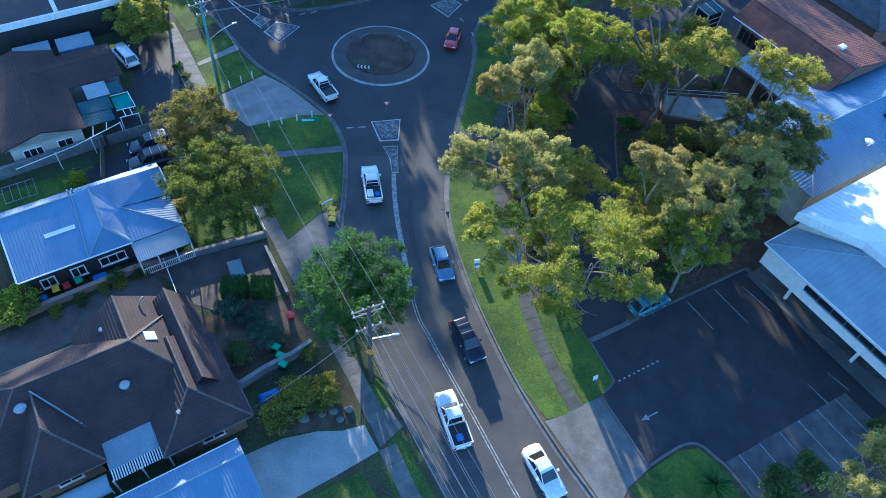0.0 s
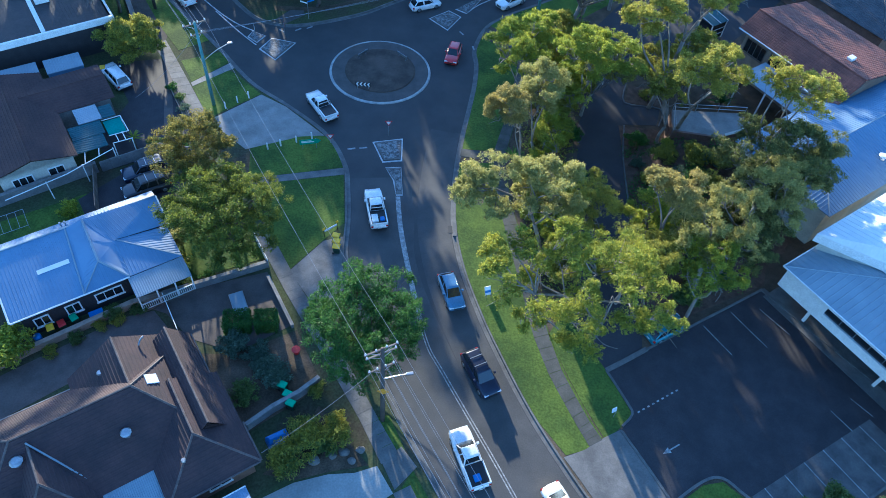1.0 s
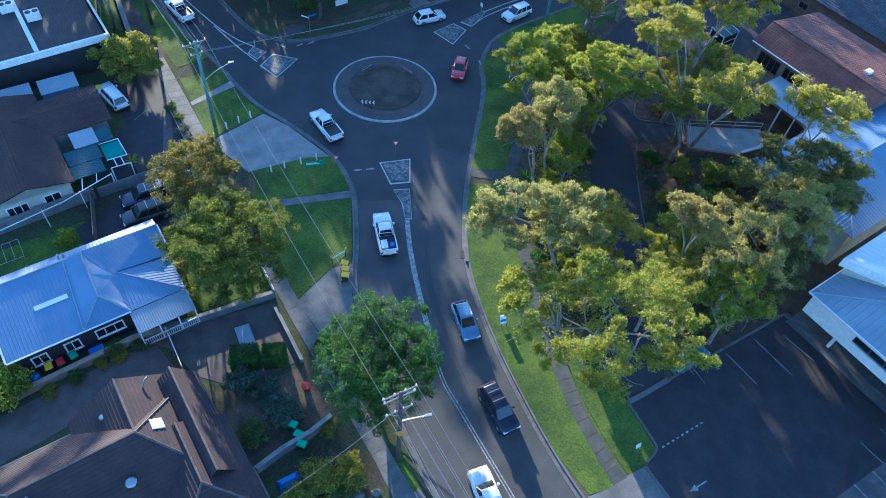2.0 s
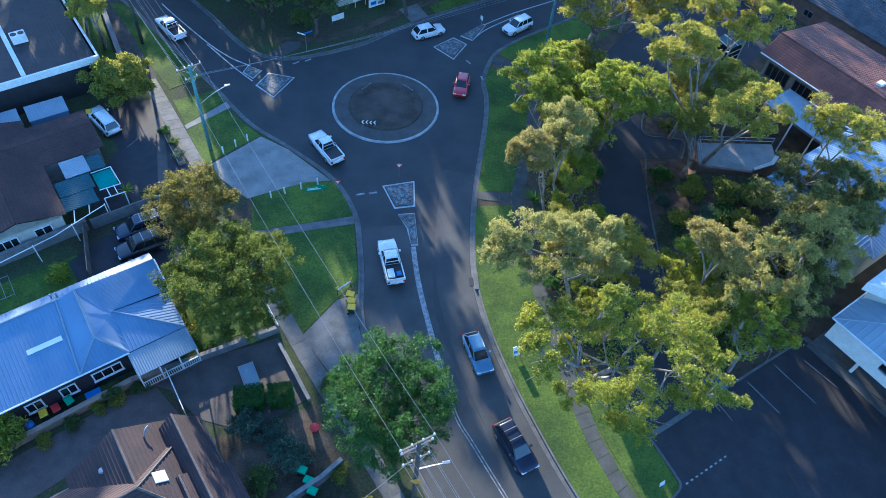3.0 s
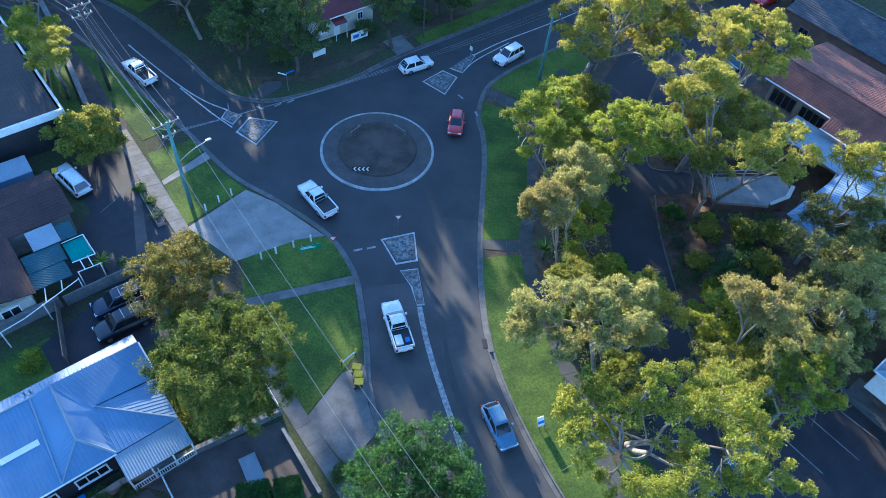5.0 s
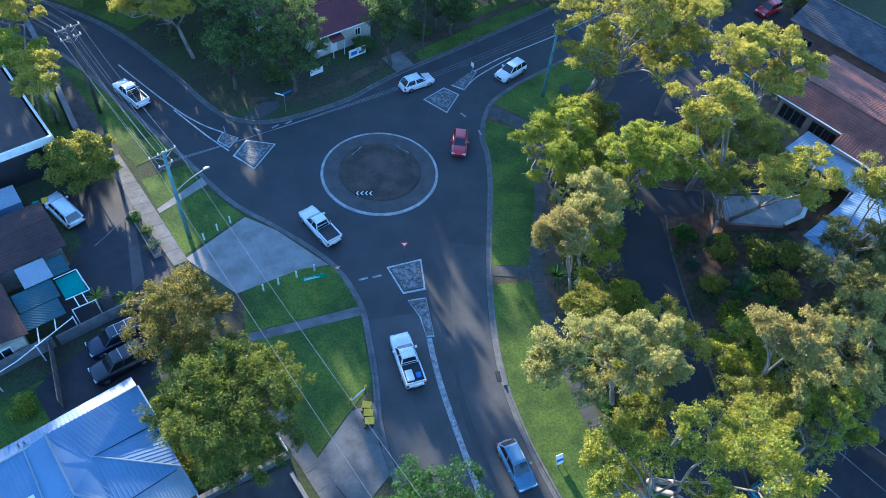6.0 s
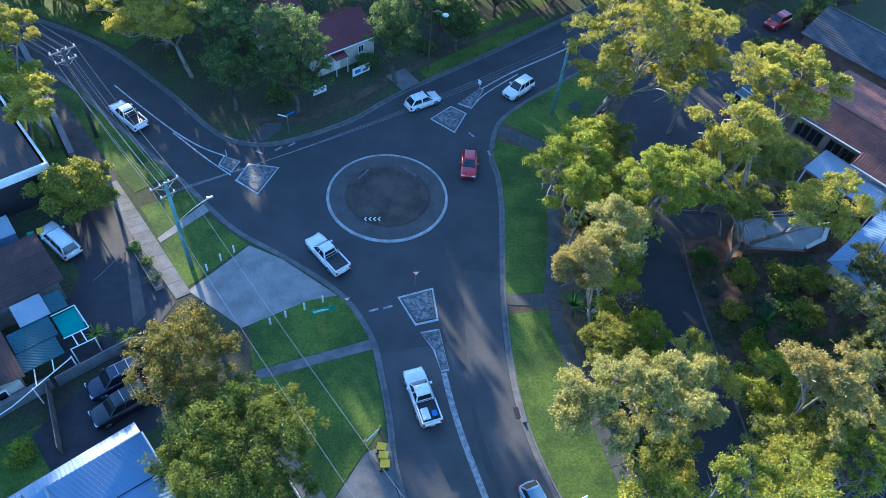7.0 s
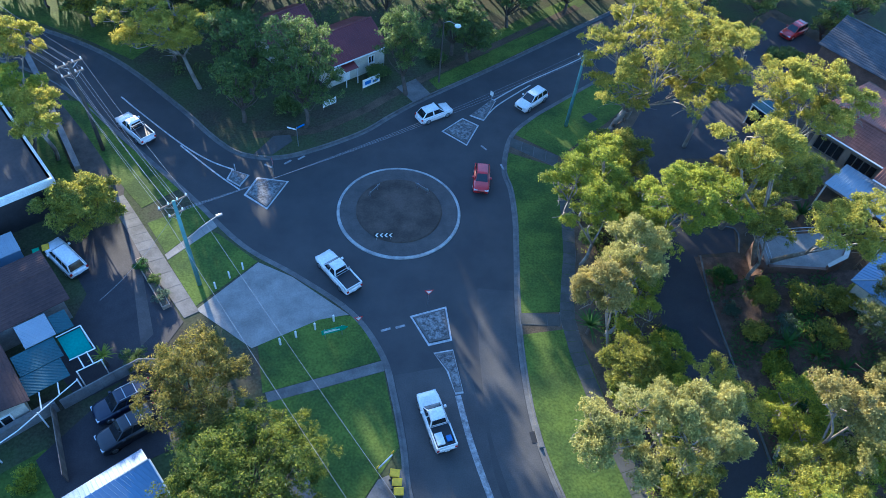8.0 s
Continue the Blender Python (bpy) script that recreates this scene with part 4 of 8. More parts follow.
for a, b, w in [((-3.7, 0.3, ez + 0.03), (-3.1, 7.5, rz + 0.03), 0.07), ((-1.6, 2.4, 3.83), (-1.5, 7.5, 4.28), 0.1), ((-1.6, 2.4, 3.83), (0.2, 0.3, ez + 0.03), 0.1),
                ((-1.6, 2.4, 3.83), (-3.7, 0.3, ez + 0.03), 0.06), ((-9.8, 7.5, rz + 0.03), (5.2, 7.5, rz + 0.03), 0.08), ((0.4, 4.4, 3.5), (5.0, 0.3, ez + 0.02), 0.06)]:
    part("ridge_cap", tube(bmesh.new(), [a, b], w, w, 6), METAL_PALE, r)
gutter(h, (-9.8, 0.25, ez - 0.03), (-3.7, 0.25, ez - 0.03)), gutter(h, (-3.7, 0.25, ez - 0.03), (0.2, 0.25, ez - 0.03))
gutter(h, (5.25, 4.4, 2.97), (5.25, 7.5, rz - 0.05))
gutter(h, (-9.85, 0.3, ez), (-9.85, 7.5, rz - 0.03))
ribbed("verandah_roof", [(0.0, -2.0, 2.35), (5.0, -2.0, 2.35), (5.0, 0.25, 2.68), (0.0, 0.25, 2.68)], METAL_PALE, h, "grey corrugated verandah roof", 0.2, 0.03, 0.09)
for u in (0.1, 1.75, 3.4, 4.9):
    part("verandah_post", boxed(u - 0.06, u + 0.06, -1.95, -1.83, 0, 2.35), WHITE, h)
rail = part("railing", boxed(0.1, 4.9, -1.93, -1.85, 0.95, 1.03), WHITE, h)
box_bm = boxed(0.1, 4.9, -1.92, -1.86, 0.18, 0.24)
part("bottom_rail", box_bm, WHITE, rail)
for i in range(26):
    u = 0.22 + i * 0.18
    part("baluster", boxed(u, u + 0.06, -1.92, -1.87, 0.24, 0.95), WHITE, rail)
part("deck", boxed(0.0, 5.0, -2.0, 0.8, -0.1, 0.18), TIMBER, h)
house_window(h, -7.6, 0.42, 0.8, 1.3, 1.25, "v-", 2)
house_window(h, -5.0, 0.42, 0.8, 1.3, 1.25, "v-", 2)
house_window(h, -1.9, 0.42, 0.9, 2.4, 1.15, "v-", 3)
house_window(h, 1.6, 0.42, 0.9, 1.2, 1.2, "v-", 2)
house_window(h, 3.6, 0.42, 0.9, 1.2, 1.2, "v-", 2)
house_window(h, 4.6, 2.6, 0.9, 1.3, 1.2, "u+", 2)
house_window(h, 4.6, 6.0, 0.9, 1.3, 1.2, "u+", 2)
pale = (lambda v: 2.75 + 1.2 * (v - 0.3) / 7.2 + 0.045)
bm = bmesh.new()
sheet(bm, [(-6.5, 3.8, pale(3.8)), (-3.8, 3.8, pale(3.8)), (-3.8, 4.25, pale(4.25)), (-6.5, 4.25, pale(4.25))], 0.03)
part("roof_sheet", bm, METAL_WHITE, h, "pale translucent roof sheet")
vent_pipe(h, -2.9, 8.0, 3.9, 0.07, 0.3), vent_pipe(h, -3.3, 8.1, 3.9, 0.07, 0.25)

# --- brown tiled house
h = thing("tiled_house", "sprawling brick house under a dark brown tiled roof", "house", -12.3, 23.8, RISE, GRID)
walls(h, -23.8, -1.0, 4.3, 12.3, 2.5, BRICK), walls(h, -6.2, -0.3, 0.7, 4.6, 2.5, BRICK), walls(h, -15.7, -11.1, 2.7, 4.6, 2.5, BRICK)
CAPB = material("mortared_ridge_tile", (0.125, 0.098, 0.09), (0.075, 0.06, 0.057), 0.8, scale=2, fine=8)
roof(h, pitched(-19.2, -1.0, 3.6, 13.3, 2.65, 3.55, "u", True, True, ridge=9.0), TILE_BROWN, CAPB, course=0.34)
roof(h, pitched(-6.8, 0.25, 0.2, 9.0, 2.66, 2.1, "v", True, False), TILE_BROWN, CAPB, course=0.34)
roof(h, pitched(-16.4, -10.5, 2.1, 9.5, 2.66, 3.1, "v", True, False), TILE_BROWN, CAPB, course=0.34)
roof(h, pitched(-4.4, -0.35, 3.9, 13.6, 2.68, 2.3, "v", False, False, ridge=-2.0), TILE_BROWN, CAPB, course=0.34, gable_mat=TILE_BROWN)
roof(h, pitched(-10.2, -1.6, 8.6, 14.3, 2.66, 3.0, "v", False, False), TILE_BROWN, CAPB, course=0.34, gable_mat=BRICK)
roof(h, pitched(-24.5, -15.5, 5.2, 12.8, 2.64, 2.4, "u", True, False), TILE_BROWN, CAPB, course=0.34)
walls(h, -9.6, -2.2, 12.3, 13.9, 2.5, BRICK)
part("valley_flashing", tube(bmesh.new(), [(-13.45, 8.4, 5.98), (-10.5, 4.4, 3.05)], 0.07, 0.07, 6), METAL_PALE, h, "pale valley flashing")
gutter(h, (-19.0, 13.36, 2.6), (-10.2, 13.36, 2.6), GREY_WALL)
gutter(h, (-6.8, 0.12, 2.6), (0.25, 0.12, 2.6), CAPB), gutter(h, (0.32, 0.2, 2.6), (0.32, 3.8, 2.6), CAPB), gutter(h, (-16.4, 2.02, 2.6), (-10.5, 2.02, 2.6), CAPB), gutter(h, (-0.28, 4.0, 2.6), (-0.28, 13.5, 2.6), CAPB)
mm = Matrix.Translation((-4.4, 9.4, 5.1)) @ Matrix.Rotation(radians(35), 4, "Y")
part("skylight", boxed(-0.5, 0.5, -0.45, 0.45, -0.05, 0.12, 0.03, mm), LENS, h, "bright flat skylight")
for u, v, z, r_, h_ in [(-7.4, 6.3, 4.6, 0.25, 0.2), (-7.6, 12.4, 4.1, 0.16, 0.35), (-14.4, 7.6, 5.4, 0.28, 0.15), (-4.6, 2.4, 4.0, 0.12, 0.2)]:
    vent_pipe(h, u, v, z, r_, h_)
part("pipe_flue", tube(bmesh.new(), curve([(-4.3, 13.2, 3.6), (-4.3, 13.2, 4.5), (-4.0, 13.5, 4.8), (-3.7, 13.7, 4.8)], 4), 0.07, 0.07, 8), STEEL, h)
pg = [(-10.6, 1.35, 2.3), (-6.5, 1.35, 2.3), (-6.5, 3.75, 2.62), (-10.6, 3.75, 2.62)]
ribbed("patio_roof", pg, METAL_PALE, h, "grey corrugated patio roof", 0.15, 0.03, 0.08)
for i in range(22):
    u = -10.55 + i * 0.19
    part("patio_slat", boxed(u, u + 0.09, 0.4, 1.35, 2.2, 2.29), WHITE, h)
for u in (-10.6, -8.5, -6.5):
    part("patio_post", boxed(u - 0.06, u + 0.06, 0.42, 0.54, -0.1, 2.22), WHITE, h)
house_window(h, -3.0, 0.7, 0.9, 1.8, 1.2, "v-", 2), house_window(h, -0.3, 2.4, 0.9, 1.6, 1.2, "u+", 2), house_window(h, -1.0, 9.5, 0.9, 1.8, 1.2, "u+", 2), house_window(h, -13.4, 2.7, 0.9, 1.8, 1.2, "v-", 2)

# --- long blue-roofed garage
h = thing("garage", "long garage with a blue steel roof", "garage", -12.3, 23.8, RISE, GRID)
walls(h, -13.0, -1.9, -5.9, -1.4, 2.3, GREY_WALL)
roof(h, pitched(-13.4, -1.5, -6.4, -1.0, 2.4, 0.55, "u", False, False, ridge=-2.6), METAL_BLUE, METAL_PALE, rib=0.25, cap=0.07, gable_mat=GREY_WALL)
gutter(h, (-13.4, -0.95, 2.37), (-1.5, -0.95, 2.37))
part("garage_door", boxed(-1.92, -1.86, -5.2, -2.0, 0, 2.1), WHITE, h, "white roller door")
h = thing("patio_cover", "curved pale patio cover beside the house", "awning", -12.3, 23.8, RISE, GRID)
bm = bmesh.new()
for i in range(8):
    a0, a1 = math.pi * i / 8, math.pi * (i + 1) / 8
    sheet(bm, [(-15.5, 0.6 - 0.8 * math.cos(a0), 2.0 + 0.4 * math.sin(a0)), (-10.9, 0.6 - 0.8 * math.cos(a0), 2.0 + 0.4 * math.sin(a0)),
               (-10.9, 0.6 - 0.8 * math.cos(a1), 2.0 + 0.4 * math.sin(a1)), (-15.5, 0.6 - 0.8 * math.cos(a1), 2.0 + 0.4 * math.sin(a1))], 0.03)
part("canopy", bm, METAL_PALE, h)
for u in (-15.3, -11.1):
    part("post", boxed(u - 0.05, u + 0.05, 0.55, 0.65, -0.1, 2.2), WHITE, h)

# --- brown-roofed house with patched lean-tos
h = thing("brown_house", "low house with a brown roof and patched teal lean-tos", "house", -37.2, 53.5, RISE, GRID)
walls(h, -7.4, -0.3, 1.0, 15.2, 2.8, CREAM), walls(h, -3.6, 5.6, 8.3, 13.9, 2.8, GREY_WALL)
roof(h, pitched(-8.1, 0.2, 0.6, 15.8, 2.9, 1.1, "v", False, False), BROWN_SHEET, BROWN_SHEET, course=0.34, gable_mat=CREAM)
roof(h, pitched(-4.0, 6.1, 7.9, 14.4, 2.88, 0.8, "u", False, False), BROWN_SHEET, BROWN_SHEET, course=0.34, gable_mat=CREAM)
for name, pts, mat_, lab in [("lean_to_roof", [(1.5, 5.3, 2.75), (3.9, 5.3, 2.7), (3.9, 7.75, 2.8), (1.5, 7.75, 2.85)], METAL_PALE, "pale sheet over the lean-to"),
                             ("lean_to_roof", [(0.1, 1.2, 2.55), (3.3, 1.2, 2.45), (3.3, 3.1, 2.5), (0.1, 3.1, 2.6)], TEAL_SHEET, "teal lean-to sheet"),
                             ("lean_to_roof", [(0.3, 3.15, 2.62), (3.6, 3.15, 2.52), (3.6, 5.25, 2.6), (0.3, 5.25, 2.7)], TEAL_SHEET, "teal lean-to sheet"),
                             ("lean_to_roof", [(3.95, 5.3, 2.66), (5.3, 5.3, 2.6), (5.3, 7.3, 2.66), (3.95, 7.3, 2.7)], TEAL_SHEET, "teal lean-to sheet")]:
    ribbed(name, pts, mat_, h, lab, 0.25, 0.025, 0.06)
part("shade_cloth", (lambda b: (sheet(b, [(3.8, 2.6, 2.35), (5.6, 2.5, 2.3), (5.6, 5.1, 2.3), (3.8, 5.1, 2.35)], 0.03), b)[1])(bmesh.new()), TEAL_CLOTH, h, "bright teal shade cloth")
for a, b in [((3.75, 2.5, 2.45), (5.75, 2.4, 2.4)), ((5.75, 2.4, 2.4), (5.7, 5.2, 2.4)), ((3.75, 5.2, 2.45), (5.7, 5.2, 2.4)), ((3.75, 1.2, 2.45), (5.8, 1.1, 2.4)), ((4.4, 1.2, 2.45), (4.4, 2.5, 2.45)),
             ((5.1, 1.2, 2.45), (5.1, 2.5, 2.45)), ((-1.5, -0.9, 2.3), (3.6, 0.6, 2.3)), ((0.5, -0.3, 2.3), (0.9, 1.2, 2.4)), ((2.0, 0.1, 2.3), (2.3, 1.2, 2.4)), ((-7.4, -1.7, 2.3), (-1.5, -0.9, 2.3))]:
    part("frame_bar", tube(bmesh.new(), [a, b], 0.05, 0.05, 6), WHITE, h)
for u, v in [(5.7, 1.15), (5.7, 5.15), (3.8, 1.2), (3.55, 0.6), (0.2, -0.4), (-3.5, -1.15)]:
    part("frame_post", boxed(u - 0.05, u + 0.05, v - 0.05, v + 0.05, -0.1, 2.4), WHITE, h)
house_window(h, -2.2, 1.0, 0.9, 1.6, 1.2, "v-", 2), house_window(h, -5.4, 1.0, 0.9, 2.0, 1.2, "v-", 3)

# --- flat-roofed commercial building
DECK = material("dark_roof_deck", (0.062, 0.052, 0.050), (0.042, 0.037, 0.038), 0.7, scale=0.5, fine=4, bump=0.05)
h = thing("flat_roofed_building", "flat-roofed building with a white parapet edge", "building", -41.2, 76.2, RISE, GRID)
walls(h, -16, 0, 0, 24, 4.0, DARK_BOARD, t=0.3)
part("roof_deck", boxed(-15.7, -0.1, 0.12, 23.7, 3.75, 4.0), DECK, h, "dark brown ribbed roof deck")
bm = bmesh.new()
for i in range(38):
    box(bm, -15.6 + i * 0.4, -15.54 + i * 0.4, 0.4, 23.6, 4.0, 4.05)
tagged(part("deck_ribs", bm, DECK, h), kind="stuff")
part("parapet", boxed(-16.1, 0.12, -0.15, 0.12, 3.6, 4.4, 0.02), WHITE, h, "white parapet fascia")
part("roof_beam", boxed(-8.0, -7.5, 0.45, 23.7, 4.0, 4.25), WHITE, h, "white box gutter between roof bays")
part("parapet", boxed(-0.1, 0.12, 0.12, 24, 3.6, 4.38, 0.02), WHITE, h, "white parapet fascia")
for u, v in [(-6.4, 7.2), (-8.6, 10.2)]:
    a = part("air_conditioner", boxed(u - 0.8, u + 0.8, v - 0.6, v + 0.6, 4.06, 5.0, 0.05), WHITE, h, "white rooftop air conditioner")
    for k_ in (-0.4, 0.4):
        part("fan_grille", disc(bmesh.new(), u + k_, v, 0.33, 0.33, 5.0, 5.04, 16), BLACK, a)

# --- community hall: low front roof, tall white roof behind
h = thing("community_hall", "white community hall raised on columns over an undercroft", "building", 32.6, 45.0, RISE, GRID)
part("undercroft_wall", boxed(3.4, 3.6, -18.4, -0.2, -0.1, 3.45), DARK_BOARD, h, "dark undercroft wall")
part("undercroft_wall", boxed(3.6, 12.0, -0.4, -0.2, -0.1, 3.45), DARK_BOARD, h, "dark undercroft wall")
part("floor_slab", boxed(-0.4, 12.0, -18.6, 0.0, 3.45, 3.65), CONCRETE_DARK, h)
part("front_wall", boxed(-0.45, -0.25, -18.6, 0.0, 3.5, 4.6), WHITE, h, "white upper wall below the windows")
part("front_wall", boxed(-0.45, -0.25, -18.6, 0.0, 5.45, 6.25), WHITE, h, "white upper wall above the windows")
part("front_wall", boxed(-0.45, -0.25, -4.7, 0.0, 4.6, 5.45), WHITE, h, "white upper wall beside the windows")
strip = part("window_strip", boxed(-0.33, -0.28, -18.6, -4.7, 4.6, 5.45), GLASS, h, "long dark strip window")
for i in range(9):
    part("mullion", boxed(-0.40, -0.33, -6.3 - i * 1.5, -6.24 - i * 1.5, 4.6, 5.45), STEEL, strip)
part("sill", boxed(-0.52, -0.33, -18.6, -4.7, 4.53, 4.6), WHITE, strip)
part("end_wall", boxed(-0.25, 12.0, -0.2, 0.0, 3.65, 6.25), CREAM, h)
part("end_wall", boxed(-0.25, 12.0, -18.6, -18.4, 3.65, 6.25), CREAM, h)
part("slab", boxed(0.4, 3.4, -18.5, 0.6, -0.1, 0.06), CONCRETE_DARK, h)
for v in (-3.4, -11.5):
    part("column", boxed(1.45, 1.75, v - 0.15, v + 0.15, 0.05, 3.5, 0.02), WHITE, h)
roof(h, pitched(-0.95, 12.05, -19.2, 0.3, 6.3, 1.15, "v", False, True), METAL_PALE, METAL_PALE, rib=0.6, cap=0.07)
gutter(h, (-1.0, -19.2, 6.26), (-1.0, 0.35, 6.26)), gutter(h, (-1.0, 0.35, 6.26), (12.0, 0.35, 6.26))
# raised middle block with a cut-off corner
UPPER = [(2.7, 0.7), (5.5, -5.0), (5.5, -19.0), (22.0, -19.0), (22.0, 0.7)]
part("upper_wall", slab([(3.2, 0.2), (5.9, -5.2), (5.9, -18.6), (21.5, -18.6), (21.5, 0.2)], 3.65, 7.5), CREAM, h)
part("upper_fascia", slab(UPPER, 7.35, 8.25), WHITE, h, "deep white fascia of the raised roof")
peak = [(8.6, -8.5, 10.4), (19.0, -8.5, 10.4)]
low = [(u, v, 8.3) for u, v in UPPER]
for quad in ([low[4], low[0], peak[0], peak[1]], [low[0], low[1], peak[0]], [low[1], low[2], peak[0]], [low[2], low[3], peak[1], peak[0]], [low[3], low[4], peak[1]]):
    ribbed("upper_roof", quad, METAL_WHITE, h, "white steel sheet roof", 0.6, 0.025, 0.06)
for q in low:
    part("ridge_cap", tube(bmesh.new(), [q, min(peak, key=lambda w: (Vector(w) - Vector(q)).length)], 0.07, 0.07, 6), METAL_WHITE, h)
# --- hall wing with a blue roof
h = thing("hall_wing", "wing with a broad pale blue steel roof", "building", 32.6, 45.0, RISE, GRID)
walls(h, 9.8, 40, 3.0, 14.5, 5.2, CREAM)
roof(h, pitched(9.0, 42, 2.4, 15.0, 5.4, 1.6, "u", True, True), METAL_BLUE, METAL_PALE, rib=0.4, cap=0.08)
pl = [(19.6, 13.2, 4.65), (24.0, 13.2, 4.9), (24.0, 23.4, 4.9), (19.6, 23.4, 4.65)]
ribbed("verandah_roof", pl, METAL_PALE, h, "pale steel verandah roof sheet", 0.3)
for v in (15.5, 19.5, 23.2):
    part("verandah_post", boxed(19.7, 19.85, v - 0.08, v + 0.08, 0, 4.6), WHITE, h)
sk = Matrix.Translation((26.5, 6.2, 6.55)) @ Matrix.Rotation(radians(14), 4, "X")
part("skylight", boxed(-1.1, 1.1, -0.6, 0.6, -0.1, 0.15, 0.03, sk), GLASS, h, "dark roof skylight")
vent_pipe(h, 20.5, 4.8, 6.2, 0.3, 0.2, WHITE), vent_pipe(h, 27.5, 4.3, 6.0, 0.3, 0.2, WHITE)
# --- red tiled hall
h = thing("red_tiled_hall", "long brick hall with a terracotta tiled roof", "building", 32.6, 45.0, RISE, GRID)
walls(h, 25.6, 36.6, 13.6, 28.2, 5.9, TAN)
roof(h, pitched(24.7, 37.6, 13.0, 28.9, 6.3, 1.8, "v", False, False, ridge=27.3), TILE_RED, TILE_RED, rib=0.3, course=0.33, cap=0.13, gable_mat=TAN)
gutter(h, (24.6, 20.4, 6.25), (24.6, 28.9, 6.25))
ribbed("lower_roof", [(23.3, 13.0, 5.5), (24.75, 13.0, 6.42), (24.75, 20.4, 6.42), (23.3, 20.4, 5.5)], TILE_RED, h, "terracotta tiled skirt roof", 0.3, 0.03, 0.12)
gutter(h, (23.25, 13.0, 5.46), (23.25, 20.4, 5.46))
for v in (22.4, 26.2):
    house_window(h, 25.6, v, 3.4, 3.2, 1.9, "u-", 4, TIMBER)
part("roof_vent", boxed(29.2, 30.2, 16.4, 17.1, 7.65, 8.05, 0.04), METAL_WHITE, h, "white roof vent")
# --- glazed porch at the red hall's end
h = thing("glazed_porch", "small blue-grey glazed porch with white posts", "porch", 34.6, 88.6, RISE, GRID)
for u, v in ((0.0, 0.0), (2.8, 0.0), (0.0, 2.2), (2.8, 2.2)):
    part("post", boxed(u - 0.06, u + 0.06, v - 0.06, v + 0.06, -0.1, 2.6), WHITE, h)
part("glass_wall", boxed(-0.02, 0.02, 0.1, 2.1, 0.2, 2.5), GLASS, h, "dark glass side")
part("glass_wall", boxed(0.1, 2.7, -0.02, 0.02, 0.2, 2.5), GLASS, h, "dark glass front")
for z in (0.9, 1.7):
    part("glazing_bar", boxed(0.06, 2.74, -0.05, 0.05, z - 0.03, z + 0.03), WHITE, h)
bm = bmesh.new()
sheet(bm, [(-0.1, -0.1, 2.62), (2.9, -0.1, 2.62), (2.9, 2.3, 2.85), (-0.1, 2.3, 2.85)], 0.04)
part("roof", bm, TEAL_SHEET, h, "dark blue sheet roof")
for u in (-0.1, 1.4, 2.9):
    part("roof_bar", tube(bmesh.new(), [(u, -0.12, 2.66), (u, 2.32, 2.89)], 0.045, 0.045, 6), WHITE, h)
# --- grey tiled house at the back
h = thing("grey_tiled_house", "house with a dark grey tiled roof", "house", 52.6, 94.0, RISE, GRID)
walls(h, 0.6, 9.6, -7.4, 10.0, 3.2, BRICK)
roof(h, pitched(0, 10.2, -8, 10.4, 3.4, 2.3, "v", True, False), TILE_GREY, TILE_GREY, course=0.34, cap=0.1, gable_mat=BRICK)
house_window(h, 0.6, 2.0, 1.0, 1.5, 1.0, "u-", 2, TIMBER), house_window(h, 0.6, 7.0, 1.0, 1.5, 1.0, "u-", 2, TIMBER)
# --- maroon-roofed cottage to the north
h = thing("maroon_cottage", "cream cottage with a maroon steel roof", "house", -16.8, 95.2, RISE, radians(35))
walls(h, 0.4, 8.6, 0.4, 7.0, 2.9, CREAM)
roof(h, pitched(0, 9, 0, 7.4, 3.0, 1.9, "u", False, False), METAL_MAROON, METAL_MAROON, rib=0.3, cap=0.09, gable_mat=CREAM)
house_window(h, 6.6, 0.4, 1.2, 0.9, 1.1, "v-", 2), house_window(h, 1.2, 0.4, 1.0, 0.9, 1.3, "v-", 2)
part("door", boxed(2.6, 3.5, 0.33, 0.4, 0.1, 2.1), WHITE, h)
pl = [(2.2, -0.8, 2.3), (4.0, -0.8, 2.3), (4.0, 0.4, 2.6), (2.2, 0.4, 2.6)]
bm = bmesh.new()
sheet(bm, pl, 0.05)
part("porch_hood", bm, METAL_MAROON, h)
for u in (2.3, 3.9):
    part("porch_post", boxed(u - 0.04, u + 0.04, -0.75, -0.67, 0, 2.3), WHITE, h)
gutter(h, (0, -0.05, 2.95), (9, -0.05, 2.95))
h = thing("maroon_cottage", "second cottage wing with a maroon steel roof", "house", -23.5, 99.5, RISE, radians(35))
walls(h, 0.4, 6.6, 0.4, 6.0, 2.9, CREAM)
roof(h, pitched(0, 7, 0, 6.4, 3.0, 1.7, "u", False, False), METAL_MAROON, METAL_MAROON, rib=0.3, cap=0.09, gable_mat=CREAM)

# --- raised walkway with lattice screens
h = thing("raised_walkway", "raised concrete walkway, walls in brown darkened for shade", "walkway", 0, 0, 0)
part("deck", slab([(25.7, 66.3), (31.4, 65.8), (33.6, 66.9), (34.7, 68.3), (34.9, 70.4), (26.2, 69.9)], 2.6, 2.95), CONCRETE, h)
# brown wall colour stands in for the shadow below the deck
part("wall", slab([(25.55, 66.0), (25.8, 66.0), (26.3, 69.9), (26.05, 69.9)], 0.0, 2.9), BRICK, h)
part("wall", slab([(25.82, 66.0), (31.5, 65.5), (31.5, 65.78), (25.82, 66.28)], 0.0, 3.05), BRICK, h)
part("wall", slab([(31.4, 65.5), (33.8, 66.6), (35.0, 68.2), (34.75, 68.35), (33.6, 66.85), (31.4, 65.78)], 0.0, 3.45), BRICK, h)
